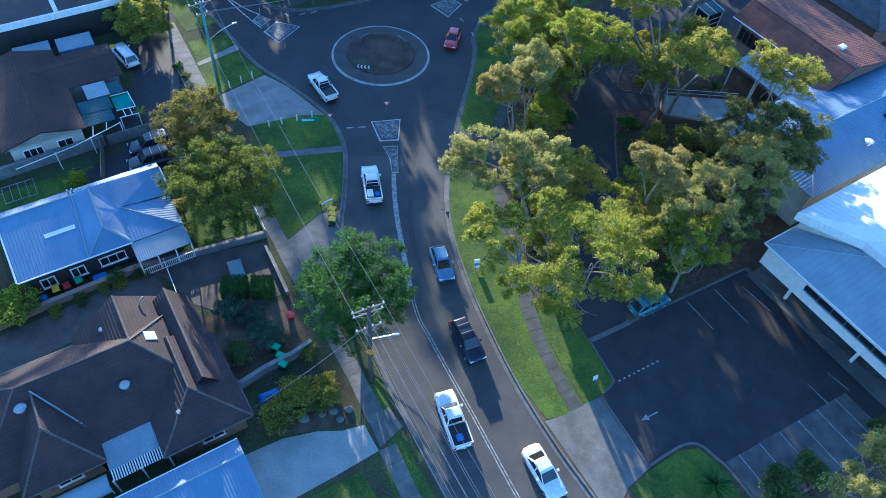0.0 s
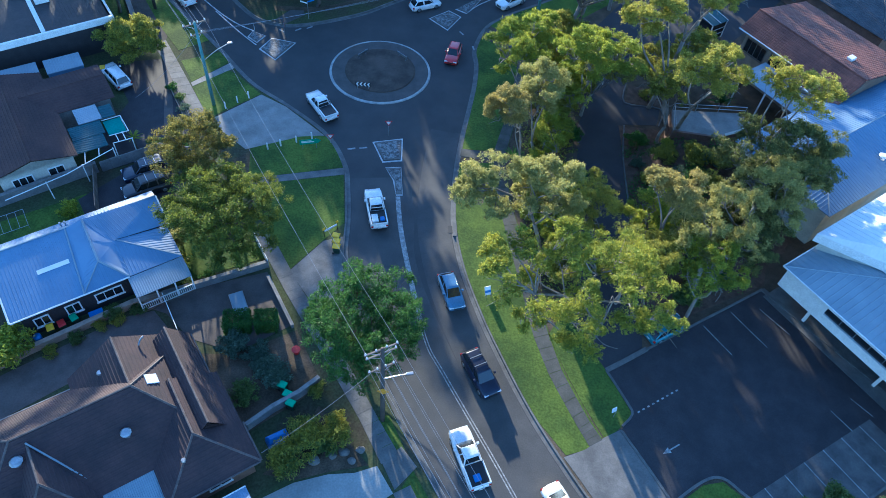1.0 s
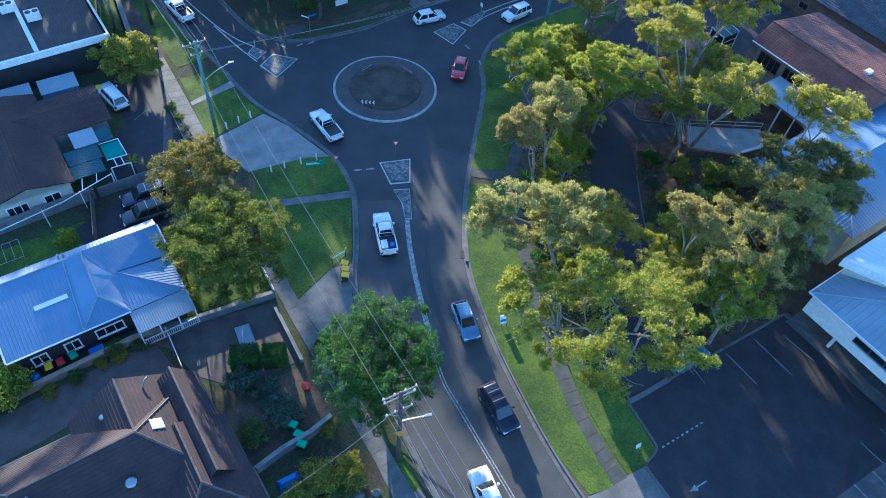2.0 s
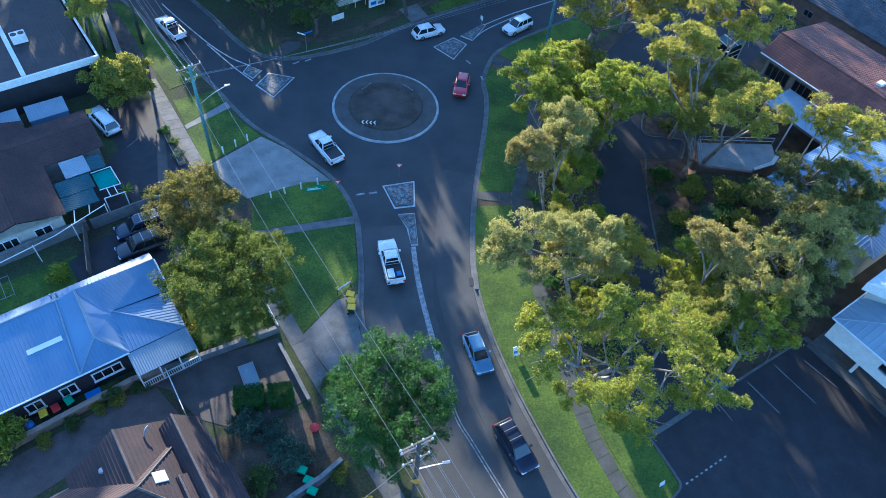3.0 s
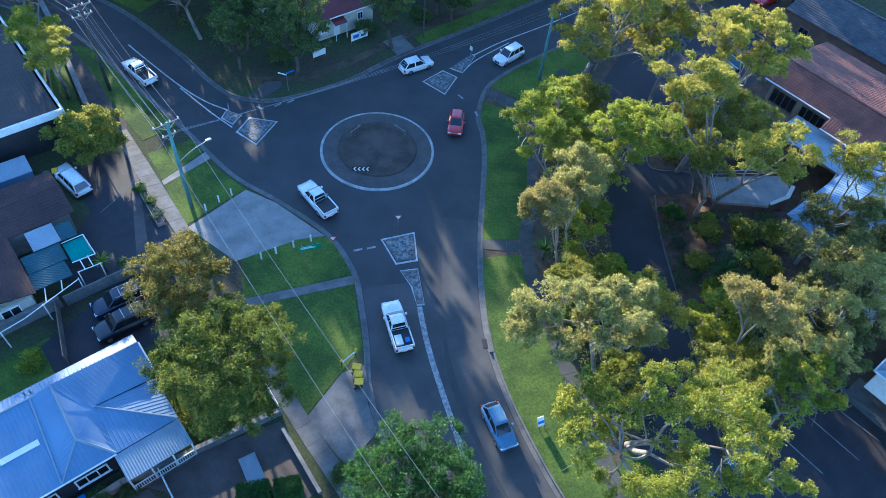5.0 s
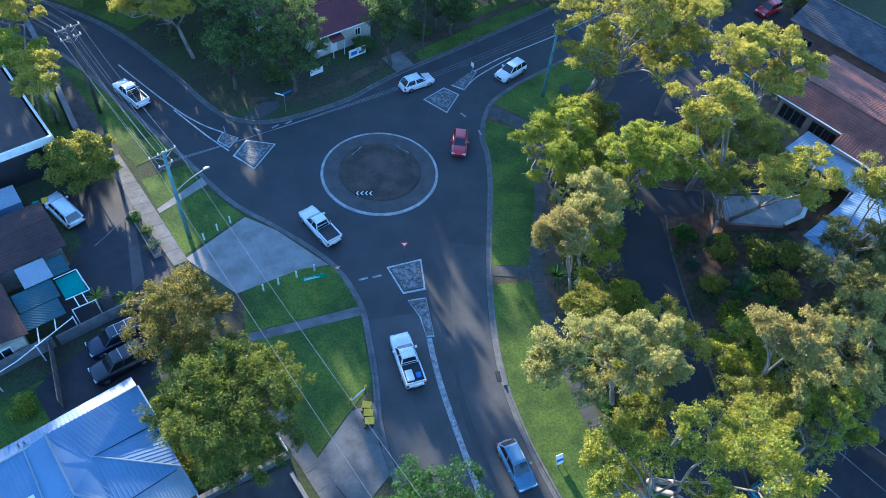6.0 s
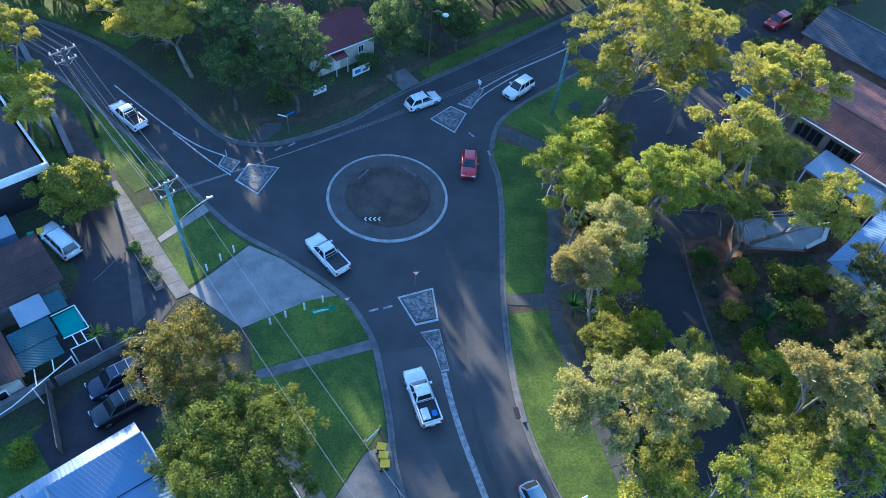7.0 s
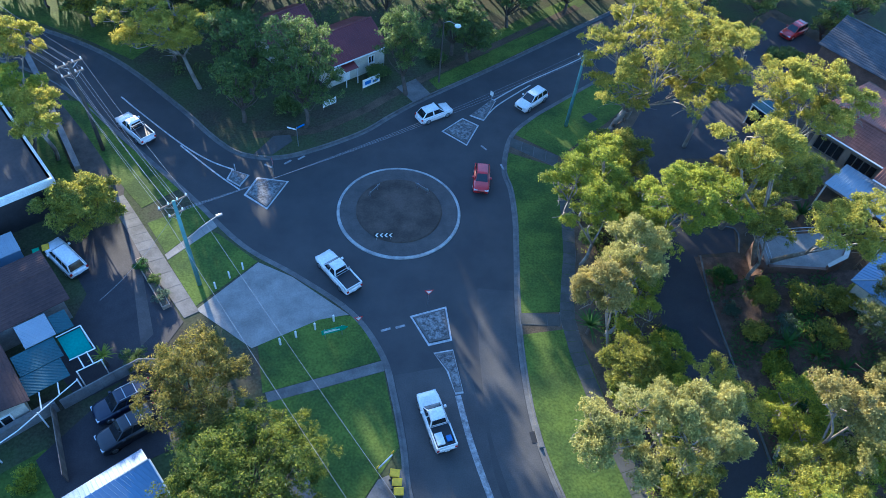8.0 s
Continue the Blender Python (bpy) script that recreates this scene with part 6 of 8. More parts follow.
for i, (x, y) in enumerate([(-10.2, 48.1), (-10.05, 47.4), (-9.95, 46.7)]):
    wheelie_bin(x, y, radians(80 + i * 4), BIN_DARK, YELLOW_PLASTIC, "recycling bin with a bright yellow lid at the kerb")
for i, (x, y, lid) in enumerate([(-33.2, 35.0, YELLOW_PLASTIC), (-32.4, 35.5, RED_PLASTIC), (-31.6, 36.2, GREEN_PLASTIC)]):
    wheelie_bin(x, y, GRID + 0.1 * i, BIN_DARK, lid, "bin with a coloured lid against the house wall")
for x, y in [(-12.2, 31.4), (-11.6, 30.6), (-11.2, 29.8)]:
    wheelie_bin(x, y, GRID + 0.6, BIN_DARK, GREEN_PLASTIC, "bin with a green lid in the front garden")
wheelie_bin(-41.4, 70.6, 0.4, BIN_DARK, YELLOW_PLASTIC, "yellow-lidded bin beside the forecourt")
wheelie_bin(-42.1, 70.1, 0.4, BIN_DARK, GREEN_PLASTIC, "green-lidded bin beside the forecourt")
t = thing("plastic_tub", "blue-grey plastic tub against the house", "tub", -30.0, 37.0, RISE, GRID)
part("tub_body", loft(bmesh.new(), [[(-0.5, -0.3, 0), (0.5, -0.3, 0), (0.5, 0.3, 0), (-0.5, 0.3, 0)], [(-0.6, -0.4, 0.7), (0.6, -0.4, 0.7), (0.6, 0.4, 0.7), (-0.6, 0.4, 0.7)]]), BLUE_PLASTIC, t)
t = thing("water_barrel", "round blue barrel against the house", "barrel", -34.0, 34.1, RISE)
part("barrel_body", tube(bmesh.new(), [(0, 0, 0), (0, 0, 0.3), (0, 0, 0.6), (0, 0, 0.9)], 0.32, 0.32, 16), BLUE_PLASTIC, t, "", True)
t = thing("boat_cover", "blue tarpaulin over a small trailer in the garden", "tarpaulin", -11.8, 26.9, RISE, GRID)
part("tarpaulin", loft(bmesh.new(), [[(-0.9, -0.5, 0), (0.9, -0.5, 0), (0.9, 0.5, 0), (-0.9, 0.5, 0)], [(-0.8, -0.4, 0.7), (0.9, -0.35, 0.6), (0.9, 0.35, 0.6), (-0.8, 0.4, 0.7)], [(-0.6, -0.1, 0.95), (0.6, -0.1, 0.8), (0.6, 0.1, 0.8), (-0.6, 0.1, 0.95)]]), BLUE_PLASTIC, t)
t = thing("real_estate_board", "white and blue notice board staked in the verge", "sign", 5.2, 42.8, RISE, radians(20))
part("panel", boxed(-0.3, 0.3, -0.03, 0.03, 0.3, 1.2, m=Matrix.Rotation(radians(-30), 4, "X")), WHITE, t)
part("printed_band", boxed(-0.3, 0.3, -0.04, -0.03, 0.55, 0.8, m=Matrix.Rotation(radians(-30), 4, "X")), SIGN_BLUE, t, "blue printed band")
for u in (-0.25, 0.25):
    part("stake", boxed(u - 0.03, u + 0.03, -0.02, 0.06, -0.2, 0.5), TIMBER, t)
t = thing("notice_sign", "small pale notice on a post by the car park", "sign", 16.2, 31.4, RISE, radians(30))
part("post", tube(bmesh.new(), [(0, 0, -0.2), (0, 0, 1.0)], 0.04, 0.04, 8), STEEL, t)
part("panel", boxed(-0.25, 0.25, -0.05, -0.02, 0.7, 1.25, m=Matrix.Rotation(radians(-15), 4, "X")), PORCELAIN, t)
# green arrow-shaped direction sign on the verge
t = thing("direction_sign", "green arrow-shaped direction sign on two posts", "sign", -15.1, 61.0, RISE, radians(16))
bm = bmesh.new()
pts = [(-1.1, 0.45), (0.85, 0.45), (1.25, 0.78), (0.85, 1.1), (-1.1, 1.1)]
a, b = [bm.verts.new((x, -0.04, z + 0.3)) for x, z in pts], [bm.verts.new((x, 0.0, z + 0.3)) for x, z in pts]
bm.faces.new(a), bm.faces.new(b[::-1])
for j in range(5):
    bm.faces.new((a[j], b[j], b[(j + 1) % 5], a[(j + 1) % 5]))
part("panel", bm, SIGN_GREEN, t)
part("text_bar", boxed(-0.9, 0.5, -0.055, -0.04, 0.98, 1.12), WHITE, t), part("text_bar", boxed(-0.9, 0.2, -0.055, -0.04, 1.17, 1.26), WHITE, t)
for u in (-0.8, 0.7):
    part("post", tube(bmesh.new(), [(u, 0.04, -0.2), (u, 0.04, 1.4)], 0.035, 0.035, 8), STEEL, t)
t = thing("barrier_board", "short pale plank barrier on two yellow-topped posts", "barrier", -10.9, 49.1, RISE, radians(44))
part("plank", boxed(-0.75, 0.75, -0.03, 0.03, 0.72, 0.95, 0.01), PORCELAIN, t)
for u in (-0.8, 0.8):
    stem = part("post", tube(bmesh.new(), [(u, 0.06, -0.2), (u, 0.06, 1.15)], 0.04, 0.04, 8), BLACK, t)
    part("marker", boxed(u - 0.14, u + 0.14, 0.0, 0.05, 1.0, 1.32, 0.01), YELLOW_PLASTIC, stem, "yellow marker plate")
# low white bollards along the drive
for x, y in [(-25.9, 66.4), (-24.8, 67.6), (-23.7, 68.6), (-19.7, 60.3), (-18.4, 61.0), (-16.8, 61.8), (-15.2, 62.6)]:
    t = thing("bollard", "short white timber bollard on the verge", "bollard", x, y, RISE, random.uniform(0, 1), "verge bollards")
    part("post", boxed(-0.07, 0.07, -0.07, 0.07, -0.2, 0.95, 0.015), WHITE, t)
# street name sign on the north corner
t = thing("street_sign", "blue and white street name blades on a post", "sign", -19.6, 85.6, RISE)
part("post", tube(bmesh.new(), [(0, 0, -0.2), (0, 0, 2.7)], 0.04, 0.035, 8), STEEL, t)
part("blade", boxed(0.0, 1.0, -0.02, 0.02, 2.45, 2.65, m=Matrix.Rotation(radians(38), 4, "Z")), SIGN_BLUE, t, "blue name blade")
part("blade", boxed(-1.1, 0.0, -0.02, 0.02, 2.25, 2.42, m=Matrix.Rotation(radians(-20), 4, "Z")), WHITE, t, "white name blade")
# banners at the cottage
t = thing("banner", "white banner with blue shapes on a frame", "banner", -11.6, 96.1, RISE, radians(36))
part("panel", boxed(-1.25, 1.25, -0.03, 0.03, 0.4, 1.5), WHITE, t)
part("printed_shape", boxed(-0.95, -0.1, -0.045, -0.03, 0.7, 1.2), SIGN_BLUE, t), part("printed_shape", boxed(0.2, 1.0, -0.045, -0.03, 0.65, 0.95), SIGN_BLUE, t)
for u in (-1.2, 1.2):
    part("post", boxed(u - 0.04, u + 0.04, 0.03, 0.1, -0.2, 1.55), TIMBER, t)
t = thing("banner", "white banner tied beneath a tree", "banner", -16.4, 92.2, RISE, radians(36))
part("panel", boxed(-0.9, 0.9, -0.03, 0.03, 0.4, 1.2), WHITE, t)
for u in (-0.85, 0.85):
    part("post", boxed(u - 0.04, u + 0.04, 0.03, 0.1, -0.2, 1.25), TIMBER, t)
t = thing("junction_pit", "dark square pit cover in the verge", "pit cover", 14.2, 90.9, RISE, 0.6)
part("cover", boxed(-0.7, 0.7, -0.7, 0.7, -0.05, 0.035), BLACK, t)
t = thing("stormwater_pit", "concrete stormwater lintel in the kerb", "drain", 1.55, 51.1, 0, radians(96))
part("lintel", boxed(-1.0, 1.0, -0.25, 0.2, 0.0, RISE + 0.05, 0.02), KERB, t), part("grate", boxed(-0.5, 0.5, 0.2, 0.65, 0.0, 0.022), BLACK, t)
t = thing("planter", "long planter box with shrubs beside the forecourt", "planter", -31.5, 67.0, RISE, radians(122))
part("planter_box", boxed(-3.2, 3.2, -0.35, 0.35, -0.05, 0.45, 0.02), TAN, t), part("potting_soil", boxed(-3.1, 3.1, -0.27, 0.27, 0.4, 0.47), SOIL, t)
t = thing("trampoline_frame", "faint rectangular frame on the back lawn", "frame", -42.0, 46.5, RISE, GRID)
for i in range(5):
    part("bar", tube(bmesh.new(), [(-1.5 + i * 0.75, -1.2, 0.5), (-1.5 + i * 0.75, 1.2, 0.5)], 0.02, 0.02, 5), STEEL, t)
for v in (-1.2, 1.2):
    part("bar", tube(bmesh.new(), [(-1.5, v, 0.5), (1.5, v, 0.5)], 0.025, 0.025, 5), STEEL, t)
    for u in (-1.5, 1.5):
        part("leg", tube(bmesh.new(), [(u, v, -0.05), (u, v, 0.5)], 0.025, 0.025, 5), STEEL, t)
for x, y in [(-45.2, 69.4), (-49.2, 66.9)]:
    t = thing("carport", "small carport with a pale sheet roof", "carport", x, y, RISE, radians(34))
    ribbed("roof", [(-2.0, -1.2, 1.95), (2.0, -1.2, 1.95), (2.0, 1.2, 2.2), (-2.0, 1.2, 2.2)], METAL_PALE, t, "pale blue sheet roof", 0.3, 0.025, 0.06)
    for u in (-1.9, 1.9):
        for v in (-1.1, 1.1):
            part("post", boxed(u - 0.05, u + 0.05, v - 0.05, v + 0.05, -0.1, 2.0 + 0.1 * v), WHITE, t)
        part("side_sheet", boxed(u - 0.02, u + 0.02, -1.0, 1.0, 0.7, 1.9), WHITE, t)
    part("side_sheet", boxed(-1.95, 1.95, -1.19, -1.15, 0.5, 1.9), METAL_BLUE, t, "blue side sheet")
for x, y, s_ in [(-6.3, 26.3, 0.4), (-7.2, 25.9, 0.3), (-5.6, 25.6, 0.3), (-8.6, 25.4, 0.45), (-5.0, 26.6, 0.35)]:
    bm = bmesh.new()
    bmesh.ops.create_icosphere(bm, subdivisions=2, radius=s_, matrix=Matrix.Translation((x, y, RISE + s_ * 0.35)) @ Matrix.Diagonal((1.2, 1, 0.7, 1)))
    for v in bm.verts:
        v.co += v.normal * 0.12 * noise.noise(v.co * 3)
    structure("garden_rock", bm, KERB, "pale sandstone rock in the garden bed", "rock", kind="")

t = thing("bucket", "round red plastic bucket standing in the front garden", "bucket", -11.8, 35.1, RISE + 0.02)
part("bucket_body", tube(bmesh.new(), [(0, 0, 0), (0, 0, 0.5)], 0.26, 0.36, 16), RED_PLASTIC, t)
part("rim", tube(bmesh.new(), [(0, 0, 0.49), (0, 0, 0.55)], 0.39, 0.39, 16), RED_PLASTIC, t)
t = thing("garden_table", "blue-grey garden table on the paved drive", "table", -17.8, 39.3, RISE, radians(-62))
part("tabletop", boxed(-1.25, 1.25, -0.6, 0.6, 0.70, 0.73, 0.01), METAL_PALE, t, "blue-grey tabletop")
part("rim", boxed(-1.3, 1.3, -0.66, 0.66, 0.66, 0.70, 0.01), STEEL, t)
for u in (-1.15, 1.15):
    for v in (-0.52, 0.52):
        part("leg", tube(bmesh.new(), [(u, v, 0.0), (u, v, 0.67)], 0.03, 0.03, 6), STEEL, t)


# ---------------------------------------------------------------- trees and shrubs
def leaves(name, centres, size, rng, mat, parent, droop=0.0, slim=0.42):
    """One mesh of many single leaf blades at the given places."""
    n = len(centres)
    d = rng.normal(size=(n, 3))
    d[:, 2] -= droop
    d /= np.linalg.norm(d, axis=1)[:, None]
    s = np.cross(d, rng.normal(size=(n, 3)))
    s /= np.linalg.norm(s, axis=1)[:, None] + 1e-9
    size = size * rng.uniform(0.65, 1.35, (n, 1))
    co = np.stack([centres - d * size / 2 + s * size * slim / 2, centres + d * size / 2, centres - d * size / 2 - s * size * slim / 2], axis=1).reshape(-1, 3)
    me = bpy.data.meshes.new(name)
    me.vertices.add(3 * n)
    me.vertices.foreach_set("co", co.astype(np.float32).ravel())
    me.loops.add(3 * n)
    me.loops.foreach_set("vertex_index", np.arange(3 * n, dtype=np.int32))
    me.polygons.add(n)
    me.polygons.foreach_set("loop_start", np.arange(0, 3 * n, 3, dtype=np.int32))
    me.update(calc_edges=True)
    me.materials.append(mat)
    ob = new(name, me)
    ob.parent = parent
    return ob


def ball(rng, n):
    p = rng.normal(size=(n, 3))
    return p / np.linalg.norm(p, axis=1)[:, None]


def crown_points(rng, blobs, density, clump, per, flat=0.55):
    """Leaf places: tufts on the shells of the crown's lobes."""
    out = []
    for (x, y, z, r) in blobs:
        n = max(6, int(density * r * r))
        d = ball(rng, n)
        d[:, 2] = np.where(d[:, 2] < -0.35, -d[:, 2] * 0.6, d[:, 2])
        c = np.array([x, y, z]) + d * (r * rng.uniform(0.6, 1.04, (n, 1))) * np.array([1, 1, 0.72])
        cr = clump * rng.uniform(0.6, 1.25, (n, 1, 1))
        q = ball(rng, n * per).reshape(n, per, 3) * (rng.uniform(0.15, 1.0, (n, per, 1)) ** 0.6) * cr * np.array([1, 1, flat])
        out.append((c[:, None, :] + q).reshape(-1, 3))
    return np.concatenate(out)


def tree(name, label, base, centre, radii, lobes, lobe_r, leaf_mat, bark, seed, trunk_r=0.22, leaf=0.27, density=6.0, clump=0.55, per=46,
         fork=0.45, droop=0.3, stems=1, category="tree", sep=0.5, flat=0.55, twigs=0, limbs=2):
    """base: trunk foot; centre and radii: the crown's box as an ellipsoid, filled with lobes on limbs."""
    rng = np.random.default_rng(seed)
    t = thing(name, label, category, base[0], base[1], RISE)
    c = np.array(centre, float) - np.array([base[0], base[1], RISE])
    rad = np.array(radii, float)
    blobs = []
    tries = 0
    while len(blobs) < lobes and tries < 1500:
        tries += 1
        p = ball(rng, 1)[0] * rng.uniform(0.25, 1.0) ** 0.6
        p[2] = p[2] if p[2] > -0.5 else -p[2]
        r = lobe_r * rng.uniform(0.7, 1.3)
        q = c + p * np.maximum(rad - r * 0.5, 0.2)
        if all(np.linalg.norm(q - np.array(b[:3])) > sep * (r + b[3]) for b in blobs):
            blobs.append((*q, r))
    bm = bmesh.new()
    for k in range(stems):
        foot = Vector((0, 0, -0.2)) if stems == 1 else Vector((rng.uniform(-0.5, 0.5), rng.uniform(-0.5, 0.5), -0.2))
        top = Vector(c) * 1.0
        top.z = c[2] - rad[2] * 0.3
        split = foot.lerp(top, fork) + Vector((*rng.normal(0, 0.25, 2), 0))
        mid = foot.lerp(split, 0.5) + Vector((*rng.normal(0, 0.15, 2), 0))
        tube(bm, curve([tuple(foot), tuple(mid), tuple(split)], 4), trunk_r * 1.15, trunk_r * 0.75, 9)
        for i, b in enumerate(blobs):
            if i % stems != k:
                continue
            e = Vector(b[:3])
            bend = split.lerp(e, 0.55) + Vector((*rng.normal(0, 0.3, 2), -0.35 * rng.uniform(0, 1)))
            tube(bm, curve([tuple(split), tuple(bend), tuple(e)], 4), trunk_r * 0.30, trunk_r * 0.09, 6)
            for j in range(limbs):
                tip = e + Vector(ball(rng, 1)[0]) * b[3] * 0.9
                tip.z = max(tip.z, e.z - 0.2 * b[3])
                tube(bm, curve([tuple(bend.lerp(e, 0.5)), tuple(bend.lerp(tip, 0.6) + Vector((0, 0, 0.1))), tuple(tip)], 3), trunk_r * 0.10, 0.015, 4)
            for j in range(twigs):
                tip = e + Vector((*rng.normal(0, 0.6 * b[3], 2), -b[3] * rng.uniform(0.5, 1.1)))
                tube(bm, curve([tuple(e), tuple(e.lerp(tip, 0.5) + Vector((*rng.normal(0, 0.2, 2), 0.15))), tuple(tip)], 3), 0.045, 0.018, 4)
    part("trunk", bm, bark, t, "", True)
    leaves("crown", crown_points(rng, blobs, density, clump, per, flat), leaf, rng, leaf_mat, t, droop)
    return t


def gum(name, label, base, centre, radii, lobes, lobe_r, leaf_mat, seed, trunk_r=0.22, fork=0.45, stems=1, leaf=0.16, per=25, tufts=19):
    """A gum: twisted pale limbs that end in separate flattened puffs of fine leaves, with gaps between them."""
    rng = np.random.default_rng(seed)
    t = thing(name, label, "tree", base[0], base[1], RISE)
    c = np.array(centre, float) - np.array([base[0], base[1], RISE])
    rad = np.array(radii, float)
    puffs, tries = [], 0
    while len(puffs) < max(5, int(lobes * 0.84)) and tries < 2500:
        tries += 1
        q = ball(rng, 1)[0] * rng.uniform(0.3, 1.0) ** 0.5
        q[2] = q[2] if q[2] > -0.75 else -q[2]
        r = lobe_r * 1.2 * rng.uniform(0.7, 1.35)
        e = c + q * np.maximum(rad - r * 0.45, 0.2)
        if all(np.linalg.norm((e - o[0]) * np.array([1, 1, 1.5])) > 0.47 * (r + o[1]) for o in puffs):
            puffs.append((e, r))
    bm = bmesh.new()
    tops = []
    for k in range(stems):
        foot = Vector((0, 0, -0.2)) if stems == 1 else Vector((rng.uniform(-0.6, 0.6), rng.uniform(-0.6, 0.6), -0.2))
        top = Vector(c)
        top.z = c[2] - rad[2] * 0.45
        split = foot.lerp(top, fork) + Vector((*rng.normal(0, 0.35, 2), 0))
        tube(bm, curve([tuple(foot), tuple(foot.lerp(split, 0.5) + Vector((*rng.normal(0, 0.2, 2), 0))), tuple(split)], 4), trunk_r * 1.15, trunk_r * 0.8, 9)
        arms = []
        for i in range(3):
            turn = 2.1 * i + rng.uniform(0, 1.2) + k
            tip = top + Vector((math.cos(turn) * rad[0] * 0.42, math.sin(turn) * rad[1] * 0.42, rng.uniform(-0.1, 0.25) * rad[2]))
            bend = split.lerp(tip, 0.5) + Vector((*rng.normal(0, 0.5, 2), rng.uniform(-0.2, 0.5)))
            tube(bm, curve([tuple(split), tuple(bend), tuple(tip)], 4), trunk_r * 0.5, trunk_r * 0.28, 7)
            arms += [bend, tip]
        tops += arms
    spots = []
    for e, r in puffs:
        e_ = Vector(e) - Vector((0, 0, 0.3 * r))
        start = min(tops, key=lambda v: (v - e_).length + (1.5 if v.z > e_.z else 0))
        m1 = start.lerp(e_, 0.35) + Vector((*rng.normal(0, 0.3, 2), rng.uniform(-0.3, 0.3)))
        m2 = start.lerp(e_, 0.7) + Vector((*rng.normal(0, 0.3, 2), rng.uniform(-0.35, 0.15)))
        tube(bm, curve([tuple(start), tuple(m1), tuple(m2), tuple(e_)], 3), trunk_r * 0.33, trunk_r * 0.13, 6)
        for j in range(int(rng.integers(4, 8))):
            q = ball(rng, 1)[0] * np.array([0.95, 0.95, 0.42]) * r * rng.uniform(0.45, 1.0)
            q[2] = abs(q[2]) - 0.15 * r
            b = e + q
            br = r * rng.uniform(0.24, 0.48)
            tube(bm, curve([tuple(m2.lerp(e_, 0.6)), tuple(e_.lerp(Vector(b), 0.5) + Vector((*rng.normal(0, 0.12, 2), -0.08))), tuple(b)], 3), trunk_r * 0.11, 0.014, 4)
            n = max(5, int(tufts * rng.uniform(0.6, 1.3)))
            d = ball(rng, n)
            d[:, 2] = np.where(d[:, 2] < -0.25, -d[:, 2], d[:, 2])
            w = b + d * br * rng.uniform(0.55, 1.1, (n, 1)) * np.array([1, 1, 0.7])
            q = ball(rng, n * per).reshape(n, per, 3) * (rng.uniform(0.05, 1.0, (n, per, 1)) ** 0.6) * 0.29 * rng.uniform(0.6, 1.4, (n, 1, 1)) * np.array([1, 1, 0.75])
            spots.append((w[:, None, :] + q).reshape(-1, 3))
        for j in range(3):
            tip = e_ + Vector((*rng.normal(0, 0.4 * r, 2), -r * rng.uniform(0.1, 0.45)))
            tube(bm, curve([tuple(m2), tuple(m2.lerp(tip, 0.5) + Vector((*rng.normal(0, 0.25, 2), 0.2))), tuple(tip)], 3), 0.04, 0.014, 4)
    part("trunk", bm, BARK_PALE, t, "", True)
    leaves("crown", np.concatenate(spots), leaf, rng, leaf_mat, t, 0.3, 0.5)
    return t


# tall gums east of the road
gum("gum_tree", "tall spreading gum with lime-yellow sunlit crown", (12.0, 41.5), (11.8, 37.0, 11.6), (9.4, 6.4, 4.6), 38, 1.55, LEAF_YELLOW, seed=11, trunk_r=0.25, fork=0.55, stems=2)
gum("gum_tree", "pale-leaved gum leaning over the verge", (10.6, 47.6), (6.7, 45.6, 12.9), (6.4, 3.2, 2.6), 30, 1.25, LEAF_PALE, seed=12, trunk_r=0.22, fork=0.55)
gum("gum_tree", "dark olive gum between garden and hall", (35.2, 53.4), (35.4, 56.4, 10.2), (4.4, 4.4, 3.0), 18, 1.35, LEAF_DEEP, seed=159, trunk_r=0.22, fork=0.5)
gum("gum_tree", "gum with a tawny flat crown beside the driveway", (21.4, 45.4), (19.6, 46.9, 13.0), (3.2, 2.6, 1.7), 11, 1.2, LEAF_TAWNY, seed=153, trunk_r=0.2, fork=0.6)
gum("gum_tree", "lime gum beneath a tawny crown", (20.8, 48.4), (20.6, 49.0, 6.4), (3.6, 3.2, 3.2), 16, 1.25, LEAF_LIME, seed=157, trunk_r=0.16)
gum("gum_tree", "olive gum beside the car park entry", (17.6, 43.4), (17.8, 43.6, 8.2), (3.4, 3.0, 2.8), 15, 1.25, LEAF_OLIVE, seed=158, trunk_r=0.16)
gum("gum_tree", "broad pale gum beside the driveway", (25.0, 45.6), (25.0, 46.8, 9.2), (5.2, 4.4, 3.4), 24, 1.4, LEAF_PALE, seed=13, trunk_r=0.24, fork=0.5, stems=2)
gum("gum_tree", "lime-leaved young gum under taller trees", (14.6, 50.0), (14.4, 50.2, 6.2), (2.8, 3.6, 3.2), 12, 1.3, LEAF_GUM, seed=14, trunk_r=0.16)
gum("gum_tree", "large olive gum shading the hall", (28.0, 46.2), (31.6, 54.8, 10.8), (5.6, 5.6, 3.6), 30, 1.5, LEAF_DEEP, seed=15, trunk_r=0.28, fork=0.5, stems=2)
gum("gum_tree", "dark gum at the car park edge", (28.2, 47.6), (28.4, 48.6, 7.4), (4.8, 4.4, 3.6), 22, 1.4, LEAF_DEEP, seed=30, trunk_r=0.22, fork=0.45)
gum("gum_tree", "gum with golden crown tips by the hall roof", (32.6, 59.4), (32.4, 58.6, 15.8), (4.0, 3.4, 2.6), 16, 1.35, LEAF_GUM, seed=16, trunk_r=0.22, fork=0.55)
